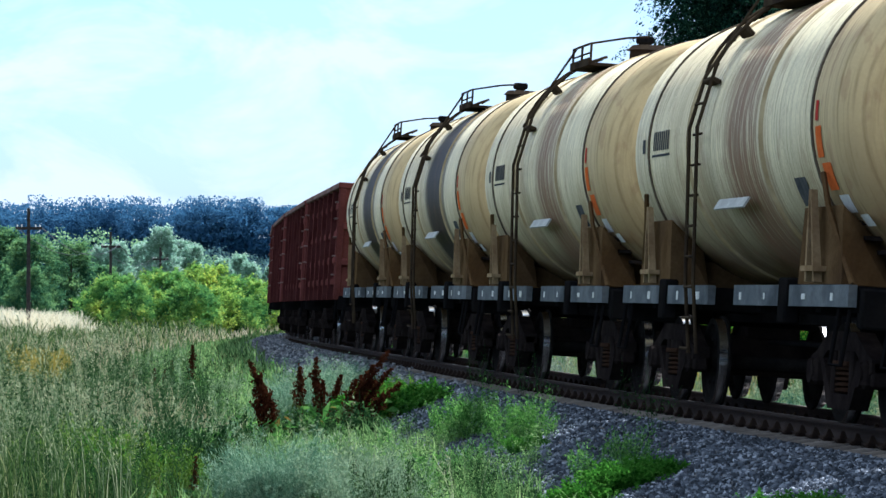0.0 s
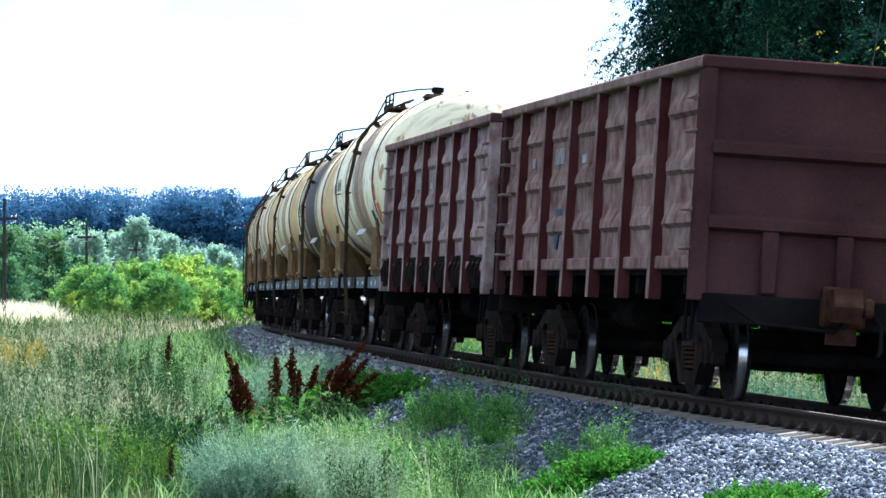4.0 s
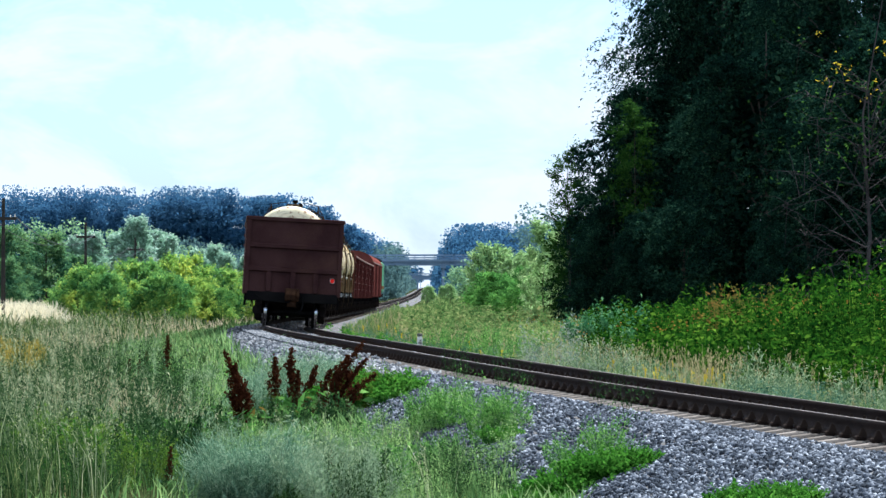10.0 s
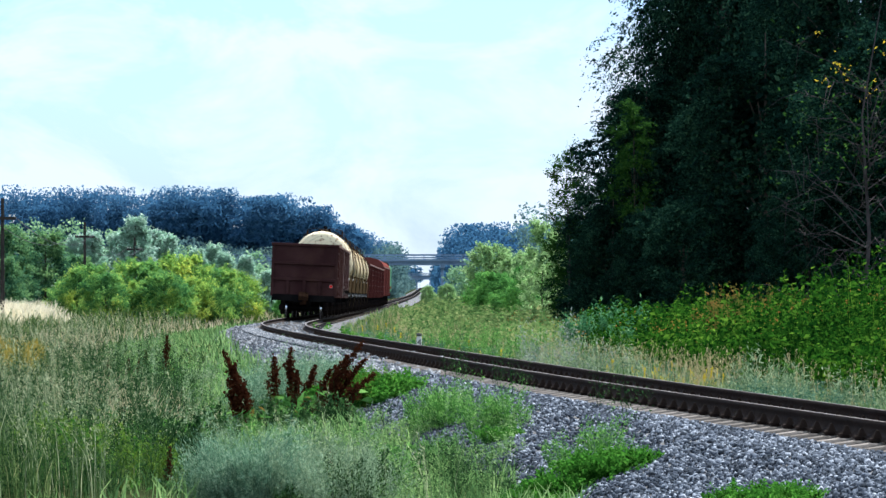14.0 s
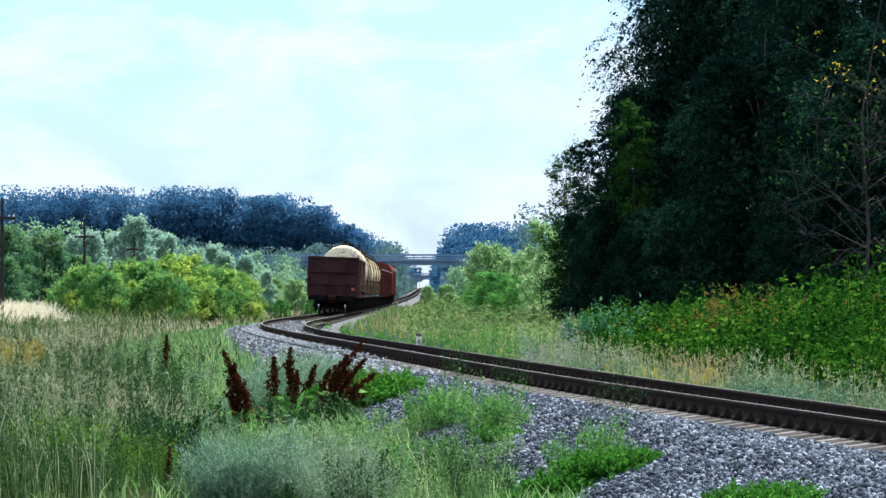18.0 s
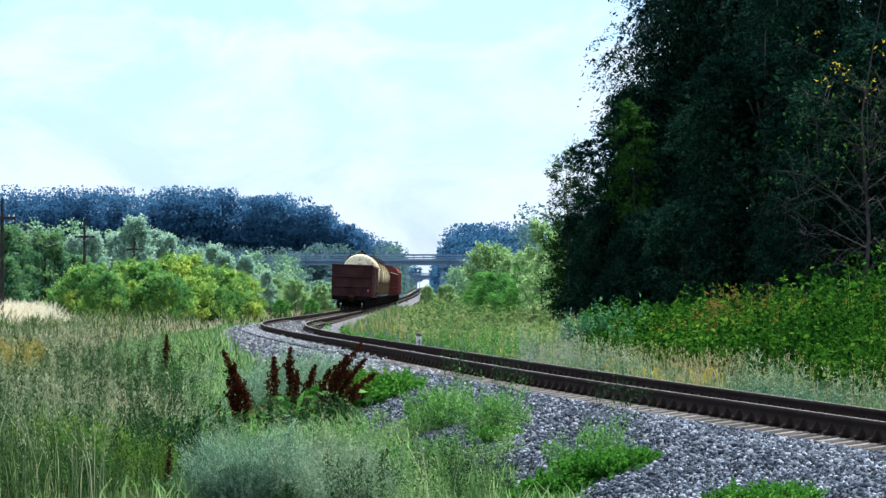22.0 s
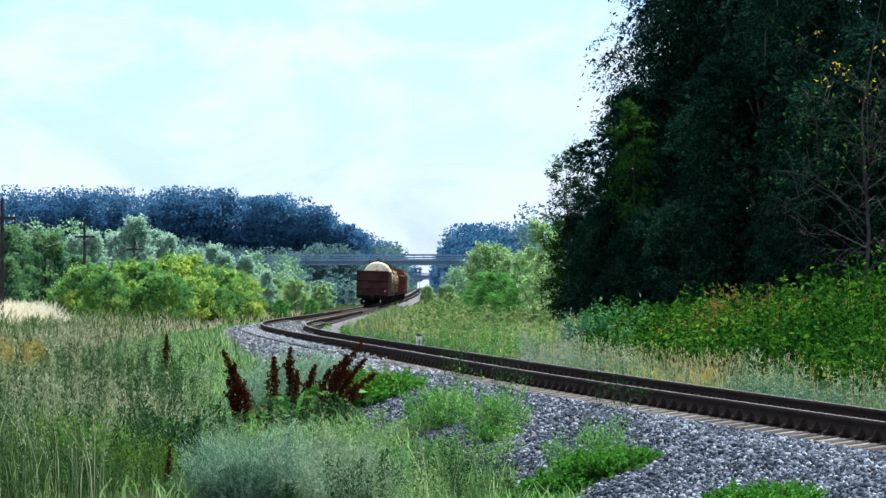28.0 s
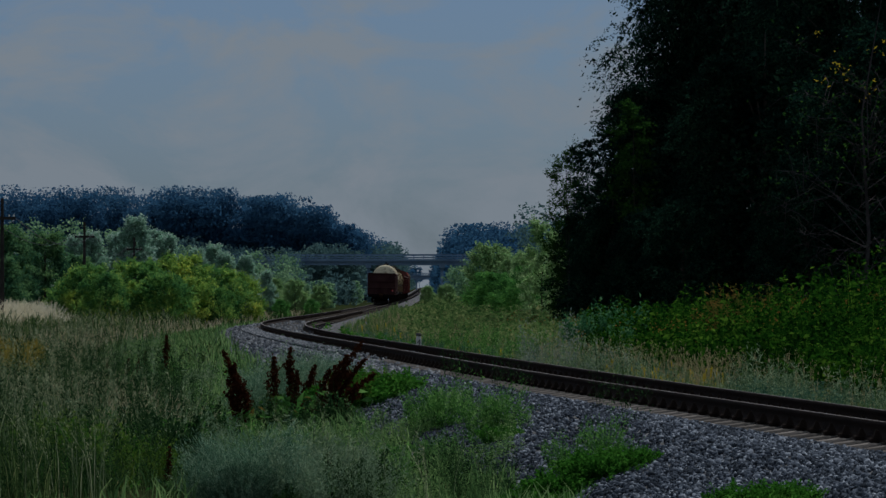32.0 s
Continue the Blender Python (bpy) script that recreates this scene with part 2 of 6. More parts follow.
BLEACHED_STALK = leafy("verge_straw", [(0.2288, 0.1920, 0.0968), (0.3696, 0.3168, 0.1760), (0.4752, 0.4320, 0.2464)], 0.25, patch=0.3)
BLUE_WORMWOOD = leafy("blue_wormwood_leaves", [(0.0169, 0.0580, 0.0355), (0.1270, 0.2454, 0.1566), (0.4909, 0.6247, 0.4232)], 0.2, patch=5.0, spread=0.25)
RUST_BUSH = leafy("rusty_bush_leaves", [(0.0360, 0.0660, 0.0144), (0.1200, 0.1200, 0.0264), (0.2400, 0.1200, 0.0360)], 0.3, patch=0.9)
SAPLING = leafy("sapling_leaves", [(0.0195, 0.0715, 0.0330), (0.0585, 0.1755, 0.0750), (0.1820, 0.3510, 0.1650)], 0.35, patch=0.8)
VERGE_WORMWOOD = leafy("verge_wormwood_leaves", [(0.016, 0.055, 0.034), (0.060, 0.140, 0.090), (0.20, 0.33, 0.22)], 0.25, patch=0.9, spread=0.4)
WORMWOOD = leafy("wormwood_leaves", [(0.026, 0.058, 0.030), (0.150, 0.235, 0.125), (0.56, 0.64, 0.40)], 0.25, patch=4.0, spread=0.45, tall=0.3)
WEED = leafy("weed_leaves", [(0.0104, 0.0403, 0.0091), (0.0780, 0.2096, 0.0449), (0.3120, 0.5590, 0.1495)], 0.4, patch=4.0, spread=0.4)
LIME = leafy("lime_leaves", [(0.0165, 0.0713, 0.0090), (0.0522, 0.1757, 0.0209), (0.1380, 0.3220, 0.0517)], 0.45, patch=2.0)
DOCK = leafy("rusty_dock_seed", [(0.029, 0.010, 0.005), (0.057, 0.018, 0.009), (0.100, 0.036, 0.016)], 0.15, patch=1.0)
THICKET = leafy("thicket_leaves", [(0.0015, 0.0086, 0.0018), (0.0067, 0.0344, 0.0044), (0.0313, 0.1032, 0.0098), (0.1561, 0.2838, 0.0294)], 0.4, patch=0.5, spread=0.40)
OCHRE = leafy("ochre_flower_heads", [(0.1540, 0.1275, 0.0280), (0.2660, 0.2100, 0.0440), (0.3640, 0.3150, 0.0800)], 0.3, patch=0.8)
FROND = leafy("frond_leaves", [(0.0593, 0.1115, 0.0651), (0.1778, 0.2624, 0.1598), (0.3557, 0.4592, 0.2960)], 0.3, patch=5.0, spread=0.3, tall=0.3)
SILVER_WEED = leafy("silvery_weed_leaves", [(0.1020, 0.1408, 0.1080), (0.2160, 0.2624, 0.2160), (0.4080, 0.4608, 0.3960)], 0.2, patch=2.0)
HERB = leafy("yellow_green_herb_leaves", [(0.0338, 0.0900, 0.0135), (0.0975, 0.1875, 0.0263), (0.2400, 0.3300, 0.0562)], 0.45, patch=2.0)
ORANGE_TOP = leafy("rust_orange_flower_heads", [(0.16, 0.075, 0.022), (0.29, 0.155, 0.035), (0.40, 0.27, 0.06)], 0.3, patch=0.5)
YELLOW = leafy("yellow_flowers", [(0.50, 0.38, 0.03), (0.62, 0.50, 0.04)], 0.3)
BUSH = leafy("bush_leaves", [(0.018, 0.068, 0.036), (0.068, 0.200, 0.066), (0.235, 0.42, 0.100), (0.66, 0.64, 0.12)], 0.5, patch=0.4, spread=0.6)
YELLOWING = leafy("yellowing_bush_leaves", [(0.034, 0.100, 0.036), (0.135, 0.285, 0.066), (0.40, 0.54, 0.105), (0.82, 0.72, 0.12)], 0.5, patch=0.4, spread=0.5)
GREEN_BUSH = leafy("green_bush_leaves", [(0.0345, 0.1223, 0.0360), (0.1121, 0.2901, 0.0675), (0.2932, 0.5488, 0.1275)], 0.45, patch=0.5, spread=0.5)
WILLOW = leafy("willow_leaves", [(0.115, 0.235, 0.095), (0.30, 0.46, 0.19), (0.62, 0.74, 0.40)], 0.5, patch=0.3, spread=0.4)
SILVER = leafy("silver_willow_leaves", [(0.1175, 0.2351, 0.1646), (0.3435, 0.5289, 0.3951), (0.7593, 0.8306, 0.8094)], 0.45, patch=0.2, spread=0.4)
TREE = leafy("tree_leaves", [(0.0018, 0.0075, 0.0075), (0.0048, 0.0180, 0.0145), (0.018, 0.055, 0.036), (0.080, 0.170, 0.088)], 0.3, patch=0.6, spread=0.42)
TREE_LIGHT = leafy("young_tree_leaves", [(0.0112, 0.0364, 0.0084), (0.0252, 0.0728, 0.0140), (0.0700, 0.1610, 0.0308)], 0.4, patch=0.5)
# distance haze is mixed into the needle colour as blue
PINE = leafy("hazed_pine_needles", [(0.0360, 0.1037, 0.2030), (0.0480, 0.1253, 0.2266), (0.0660, 0.1544, 0.2502)], 0.5, patch=0.06)
DUSK_LEAF = leafy("shaded_green_leaves", [(0.0140, 0.0550, 0.0418), (0.0478, 0.1394, 0.0794), (0.1655, 0.3081, 0.1254), (0.3310, 0.4548, 0.1672)], 0.5, patch=0.3, spread=0.6)
# haze is put into both far leaf colours: paler here, bluer below
FAR_LEAF = leafy("haze_paled_leaves", [(0.0956, 0.1900, 0.1224), (0.1806, 0.3200, 0.1836), (0.3506, 0.5000, 0.2856)], 0.5, patch=0.12, spread=0.5)
HAZY = leafy("haze_tinted_leaves", [(0.0627, 0.1238, 0.1419), (0.0887, 0.1636, 0.1702), (0.1409, 0.2230, 0.1986)], 0.5, patch=0.08, spread=0.6)


# ---------- mesh helpers ----------
class Shape:
    """Collects simple solids into one mesh."""

    def __init__(self):
        self.v, self.f, self.k = [], [], []

    def add(self, verts, faces, slot=0):
        n = len(self.v)
        self.v += [tuple(p) for p in verts]
        self.f += [tuple(i + n for i in fc) for fc in faces]
        self.k += [slot] * len(faces)
        return self

    def box(self, c, s, m=None, slot=0, chamfer=0.0):
        x, y, z = s[0] / 2, s[1] / 2, s[2] / 2
        if chamfer:
            e = chamfer
            pts = []
            for sx in (-1, 1):
                for sy in (-1, 1):
                    for sz in (-1, 1):
                        pts += [(sx * (x - e), sy * (y - e), sz * z), (sx * (x - e), sy * y, sz * (z - e)), (sx * x, sy * (y - e), sz * (z - e))]
            bm = bmesh.new()
            for p in pts:
                bm.verts.new(p)
            bmesh.ops.convex_hull(bm, input=bm.verts)
            bm.verts.index_update()
            v, f = [p.co.copy() for p in bm.verts], [[q.index for q in fc.verts] for fc in bm.faces]
            bm.free()
        else:
            v = [Vector((a, b, d)) for a in (-x, x) for b in (-y, y) for d in (-z, z)]
            f = [(0, 1, 3, 2), (4, 6, 7, 5), (0, 4, 5, 1), (2, 3, 7, 6), (0, 2, 6, 4), (1, 5, 7, 3)]
        v = [(m @ p if m else p) + Vector(c) for p in v]
        return self.add(v, f, slot)

    def tube(self, pts, r, n=8, slot=0, ends=True):
        """A round bar along pts; r is one radius or one for each point."""
        pts = [Vector(p) for p in pts]
        rs = r if isinstance(r, (list, tuple)) else [r] * len(pts)
        side = None
        v, f = [], []
        for i, p in enumerate(pts):
            d = (pts[min(i + 1, len(pts) - 1)] - pts[max(i - 1, 0)]).normalized()
            if side is None:
                side = d.orthogonal().normalized()
            side = (side - d * side.dot(d)).normalized()
            up = d.cross(side)
            for j in range(n):
                a = 2 * math.pi * j / n
                v.append(p + (side * math.cos(a) + up * math.sin(a)) * rs[i])
        for i in range(len(pts) - 1):
            for j in range(n):
                k = (j + 1) % n
                f.append((i * n + j, i * n + k, i * n + n + k, i * n + n + j))
        if ends:
            f += [tuple(range(n - 1, -1, -1)), tuple(range(len(v) - n, len(v)))]
        return self.add(v, f, slot)

    def lathe(self, profile, axis, n=32, slot=0, centre=(0, 0, 0)):
        """Turns a profile of (along, radius) round the x or y axis."""
        v, f = [], []
        for a, r in profile:
            for j in range(n):
                t = 2 * math.pi * j / n
                q = (a, r * math.cos(t), r * math.sin(t)) if axis == "x" else (r * math.cos(t), a, r * math.sin(t))
                v.append(Vector(q) + Vector(centre))
        for i in range(len(profile) - 1):
            for j in range(n):
                k = (j + 1) % n
                q = (i * n + j, i * n + k, i * n + n + k, i * n + n + j)
                f.append(q if axis == "x" else q[::-1])
        return self.add(v, f, slot)

    def slab(self, outline, x0, x1, slot=0):
        """A plate: an outline of (y, z) pushed from x0 to x1."""
        n = len(outline)
        v = [(x0, y, z) for y, z in outline] + [(x1, y, z) for y, z in outline]
        f = [tuple(range(n)), tuple(range(2 * n - 1, n - 1, -1))] + [(i, (i + 1) % n + 0, (i + 1) % n + n, i + n) for i in range(n)]
        f = f[:2] + [q[::-1] for q in f[2:]]
        return self.add(v, f, slot)

    def mesh(self, name, *mats, smooth=40):
        me = bpy.data.meshes.new(name)
        me.from_pydata([tuple(p) for p in self.v], [], self.f)
        for m in mats:
            me.materials.append(m)
        me.polygons.foreach_set("material_index", self.k)
        if smooth:
            me.polygons.foreach_set("use_smooth", [True] * len(self.f))
            me.update()
            me.set_sharp_from_angle(angle=radians(smooth))
        me.update()
        return me


def quads(name, verts, faces, *mats):
    """A mesh from arrays of points and four-cornered faces."""
    verts, faces = np.asarray(verts, dtype=np.float32), np.asarray(faces, dtype=np.int32)
    me = bpy.data.meshes.new(name)
    me.vertices.add(len(verts))
    me.vertices.foreach_set("co", verts.ravel())
    me.loops.add(faces.size)
    me.loops.foreach_set("vertex_index", faces.ravel())
    me.polygons.add(len(faces))
    me.polygons.foreach_set("loop_start", np.arange(0, faces.size, 4, dtype=np.int32))
    for m in mats:
        me.materials.append(m)
    me.update(calc_edges=True)
    return me


def part(name, data, parent, label="", at=None):
    ob = new(name, data)
    ob.parent = parent
    if at is not None:
        ob.matrix_basis = at
    if label:
        ob["label"] = label
    return ob


def thing(name, label, category, group="", at=None, data=None, kind=""):
    ob = tagged(new(name, data), label, category, group, kind)
    if at is not None:
        ob.matrix_basis = at
    return ob


# ---------- the railway's line ----------
KNOT = [0, 15, 30, 45, 60, 75, 90, 105, 125, 150, 180, 220, 270, 340, 450, 600, 800, 1100]
BEND = [-6e-05, 0.00051, 0.00124, 0.00139, 0.00079, 0.00064, 0.00091, 0.00141, 0.00133, 0.00048, -0.00013, 0.00011, 4e-05, -1e-05, 0, 0, -1.4e-05, 0]
GRADE = [0.00166, 0.00235, 0.00307, 0.0013, -0.00163, -0.00283, -0.00278, -0.00293, -0.00329, -0.00322, -0.00304, -0.00286, -0.00221, -0.00088, 0, 0, 0.0006, 0.001]
CANT = [0.106, 0.104, 0.095, 0.101, 0.10, 0.096, 0.096, 0.088, 0.078, 0.070, 0.064, 0.058, 0.054, 0.045, 0.03, 0.02, 0, 0]
STA = np.arange(-110.0, 2600.0, 1.0)


def run_sum(a):
    out = np.concatenate([[0], np.cumsum((a[1:] + a[:-1]) / 2)])
    return out - out[110]


HEAD = -0.15179 + run_sum(np.interp(STA, KNOT, BEND))
LINE_X, LINE_Y = 6.376 + run_sum(np.sin(HEAD)), 23.499 + run_sum(np.cos(HEAD))
LINE_Z, LINE_C = run_sum(np.interp(STA, KNOT, GRADE, left=0)), np.interp(STA, KNOT, CANT)


def on_line(s, off=0.0, up=0.0):
    """The place at station s, off metres to the right of the track's middle and up above the rail heads."""
    s = np.asarray(s, dtype=float)
    x, y, z, h, c = (np.interp(s, STA, v) for v in (LINE_X, LINE_Y, LINE_Z, HEAD, LINE_C))
    t = c / 1.59
    o, u = off * np.cos(t) + up * np.sin(t), up * np.cos(t) - off * np.sin(t)
    return np.stack([x + o * np.cos(h), y - o * np.sin(h), z + c / 2 + u], -1)


def offset(x, y):
    """How far right of the track's middle a place lies."""
    return (x - np.interp(y, LINE_Y, LINE_X)) * np.cos(np.interp(y, LINE_Y, HEAD))


def hills(x, y):
    return (0.16 * np.sin(x * 0.21 + 1.3) * np.sin(y * 0.13) + 0.09 * np.sin(x * 0.7 + y * 0.31) + 0.05 * np.sin(x * 1.7 - y * 0.9 + 2))


def ground_z(x, y):
    """The ground's height: a low bank under the track, the meadow below it, rough ground beyond."""
    x, y = np.asarray(x, dtype=float), np.asarray(y, dtype=float)
    o, zr = offset(x, y), np.interp(y, LINE_Y, LINE_Z)
    fall = np.interp(o, [-60, -16, -8, -3.6, -2.3, 2.3, 3.6, 7, 14, 40], [-1.55, -1.45, -1.2, -0.72, -0.62, -0.62, -0.75, -0.62, -0.35, 0.3])
    rough_by = np.clip((np.abs(o) - 3.4) / 4, 0, 1)
    near = np.clip((14 - y) / 10, 0, 1) * np.clip((4 - np.abs(x)) / 2, 0, 1)
    z = zr * 0.9 + fall + hills(x, y) * rough_by + near * 0.9
    # outside the curve the meadow carries on the slope of the canted bed
    c = np.interp(y, LINE_Y, LINE_C)
    return np.where(o < -4.0, np.maximum(z, zr + c / 2 - np.maximum(o, -32.0) * c / 1.59 - 1.3), z)


rng = np.random.default_rng(7)


# ---------- plant helpers ----------
def leaves(c, size, up=0.5, ratio=0.45, way=None, jitter=0.35):
    """A folded leaf at each place of c."""
    n = len(c)
    nrm = rng.normal(size=(n, 3))
    nrm[:, 2] = np.abs(nrm[:, 2]) + up
    nrm /= np.linalg.norm(nrm, axis=1)[:, None]
    u = rng.normal(size=(n, 3)) if way is None else way + rng.normal(size=(n, 3)) * jitter
    u -= nrm * (u * nrm).sum(1)[:, None]
    u /= np.linalg.norm(u, axis=1)[:, None] + 1e-9
    v = np.cross(nrm, u)
    size = np.asarray(size, dtype=float)
    s = (np.repeat(size, n // len(size)) if size.ndim else np.full(n, float(size)))[:, None] * rng.uniform(0.6, 1.35, (n, 1))
    pts = np.stack([c - u * s / 2, c + v * s * ratio / 2 + nrm * s * 0.06, c + u * s / 2, c - v * s * ratio / 2 + nrm * s * 0.06], 1)
    return pts.reshape(-1, 3), np.arange(4 * n).reshape(-1, 4)


def patchy(p, low=0.55, high=1.35):
    """A height factor that changes from tuft to tuft."""
    x, y = p[:, 0], p[:, 1]
    k = 0.5 + 0.25 * np.sin(x * 2.3 + np.sin(y * 1.1) * 2) + 0.25 * np.sin(y * 1.7 + np.sin(x * 1.3) * 2)
    return low + (high - low) * k


def blades(p, h, w, lean=0.3, wind=(0.0, 0.0)):
    """A bent blade of grass at each place of p."""
    n = len(p)
    a = rng.uniform(0, 2 * np.pi, n)
    side = np.stack([np.cos(a), np.sin(a), 0 * a], 1)
    h = np.broadcast_to(np.asarray(h, dtype=float), (n,)) * rng.uniform(0.6, 1.25, n)
    w = np.broadcast_to(np.asarray(w, dtype=float), (n,))[:, None]
    b = rng.uniform(0, 2 * np.pi, n)
    k = (lean * h * rng.uniform(0.1, 1.0, n))
    out = np.stack([np.cos(b) * k + wind[0] * h, np.sin(b) * k + wind[1] * h, 0 * b], 1)
    up = np.stack([0 * h, 0 * h, h], 1)
    mid, tip = p + out * 0.3 + up * 0.58, p + out + up
    pts = np.stack([p - side * w / 2, p + side * w / 2, mid - side * w * 0.4, mid + side * w * 0.4, tip - side * w * 0.06, tip + side * w * 0.06], 1)
    i = np.arange(n)[:, None] * 6
    f = np.concatenate([i + [0, 1, 3, 2], i + [2, 3, 5, 4]])
    return pts.reshape(-1, 3), f


def joined(*pairs):
    vs, fs, n = [], [], 0
    for v, f in pairs:
        vs.append(v)
        fs.append(f + n)
        n += len(v)
    return np.concatenate(vs), np.concatenate(fs)


def heads(p, h, size, n, length, lean=0.3, wind=(0.0, 0.0)):
    """Stalks with a seed head of n scales at the tip of each."""
    v, f = blades(p, h, 0.008, lean, wind)
    tips = v.reshape(-1, 6, 3)[:, 4]
    mids = v.reshape(-1, 6, 3)[:, 2]
    way = tips - mids
    way /= np.linalg.norm(way, axis=1)[:, None]
    at = np.repeat(tips, n, 0) - np.repeat(way, n, 0) * (rng.uniform(-0.1, 1, (len(p) * n, 1)) * length) + rng.normal(size=(len(p) * n, 3)) * length * 0.04
    return joined((v, f), leaves(at, size, 0.1, 0.2, np.repeat(way, n, 0), 0.12))


def stems(p, h, n, size, spread, ratio=0.4, low=0.12, rise=0.25, lean=0.15, thick=0.018):
    """Leafy stalks: n leaves up each one."""
    v, f = blades(p, h, thick, lean)
    tops = v.reshape(-1, 6, 3)[:, 4]
    k = rng.uniform(low, 1.0, (len(p), n, 1))
    at = p[:, None] * (1 - k) + tops[:, None] * k
    a = rng.uniform(0, 2 * np.pi, (len(p), n, 1))
    rad = spread * rng.uniform(0.3, 1.0, (len(p), n, 1)) * (1.15 - k * 0.7)
    out = np.concatenate([np.cos(a), np.sin(a), rise + 0 * a], 2)
    at = (at + out * rad).reshape(-1, 3)
    return joined((v, f), leaves(at, size, 0.5, ratio, out.reshape(-1, 3)))


def lump(x, y, k):
    """A field of soft rounded patches between -1 and 1."""
    return (np.sin(0.9 * x + 0.31 * y + k) + np.sin(0.55 * x - 0.27 * y + 2.1 * k) + np.sin(1.4 * x + 0.12 * y + 3.3 * k + np.sin(0.5 * y))) / 3


def tips(p, h, n, size, wide):
    """Loose clusters of n small leaves at height h above each place."""
    top = p + np.stack([0 * p[:, 0], 0 * p[:, 0], np.broadcast_to(h, (len(p),))], 1)
    at = np.repeat(top, n, 0) + rng.normal(size=(len(p) * n, 3)) * np.array([wide, wide, wide * 0.7])
    return leaves(at, size, 0.3, 0.5)


def strew(n, x0, x1, y0, y1, keep=None, tuft=1, wide=0.1):
    """n places on the ground in a stretch, in tufts, denser nearer, thinned by keep(x, y, offset)."""
    m = n // tuft
    y = 1 / rng.uniform(1 / y1, 1 / y0, m)
    x = rng.uniform(0, 1, m) * (x1(y) - x0(y)) + x0(y)
    if tuft > 1:
        y = np.repeat(y, tuft)
        x = np.repeat(x, tuft) + rng.normal(size=m * tuft) * wide * y / 50
        y = y + rng.normal(size=m * tuft) * wide * y / 50
    # only low bare ground lies close before the big wormwood bush
    open_by = (y < 39.4) & (x > -0.064 * y) & (x < np.where(y < 38.2, -0.013, -0.034) * y)
    x, y = x[~open_by], y[~open_by]
    n = len(x)
    if keep is not None:
        ok = rng.uniform(0, 1, n) < keep(x, y, offset(x, y))
        x, y = x[ok], y[ok]
    return np.stack([x, y, surface_z(x, y) - 0.02], 1)


def surface_z(x, y):
    """The top of the ground or of the ballast, whichever is higher."""
    o, c = offset(x, y), np.interp(y, LINE_Y, LINE_C)
    bed = np.interp(np.abs(o), [0, 1.45, 1.95, 3.2, 4.0], [-0.26, -0.26, -0.255, -0.76, -1.3])
    return np.maximum(ground_z(x, y), np.interp(y, LINE_Y, LINE_Z) + c / 2 - np.maximum(o, -32.0) * c / 1.59 + bed)


def stuff(name, pair, material, label, category="vegetation"):
    return thing(name, label, category, data=quads(name, *pair, material), kind="stuff")


def sprays(h, r, base, n, per, twig, leaf, droop, lean, shape, m, wide=0.42, rise=0.15):
    """A crown of leafy twigs: m boughs on an uneven egg from base to h, n twigs springing from them, per leaves along each twig.
    Returns the leaves and the boughs' middles."""
    k = (np.arange(m) + rng.uniform(0, 1, m)) / m
    env = r * np.sin(np.pi * np.clip(0.16 + 0.78 * k, 0, 1)) ** 0.6 * (1.12 - 0.45 * k * shape)
    a = np.arange(m) * 2.4 + rng.uniform(-0.5, 0.5, m)
    q = env * rng.uniform(0.35, 0.85, m)
    z = base + (h - base) * (0.04 + 0.86 * k)
    bough = np.stack([np.cos(a) * q + lean[0] * z, np.sin(a) * q + lean[1] * z, z], 1)
    size = env * rng.uniform(0.6, 1.15, m) * wide + 0.05 * r
    pick = rng.integers(0, m, n)
    d = rng.normal(size=(n, 3))
    d /= np.linalg.norm(d, axis=1)[:, None]
    st = bough[pick] + d * (size[pick] * rng.uniform(0.2, 0.95, n))[:, None] * np.array([1, 1, 0.72])
    out = st - np.stack([lean[0] * st[:, 2], lean[1] * st[:, 2], st[:, 2]], 1)
    out /= np.linalg.norm(out, axis=1)[:, None] + 1e-6
    way = out + d * 0.7 + rng.normal(size=(n, 3)) * 0.35 + np.array([0, 0, rise])
    way /= np.linalg.norm(way, axis=1)[:, None]
    ln = twig * rng.uniform(0.5, 1.4, (n, 1, 1))
    t = rng.uniform(0.0, 1.0, (n, per, 1))
    at = st[:, None] + way[:, None] * ln * t - np.array([0, 0, droop]) * ln * t * t + rng.normal(size=(n, per, 3)) * 0.055
    at[:, :, 2] = np.maximum(at[:, :, 2], 0.05)
    along = way[:, None] - np.array([0, 0, 2 * droop]) * t + rng.normal(size=(n, per, 3)) * 0.5
    return leaves(at.reshape(-1, 3), leaf, 0.3, 0.5, along.reshape(-1, 3), 0.3), bough


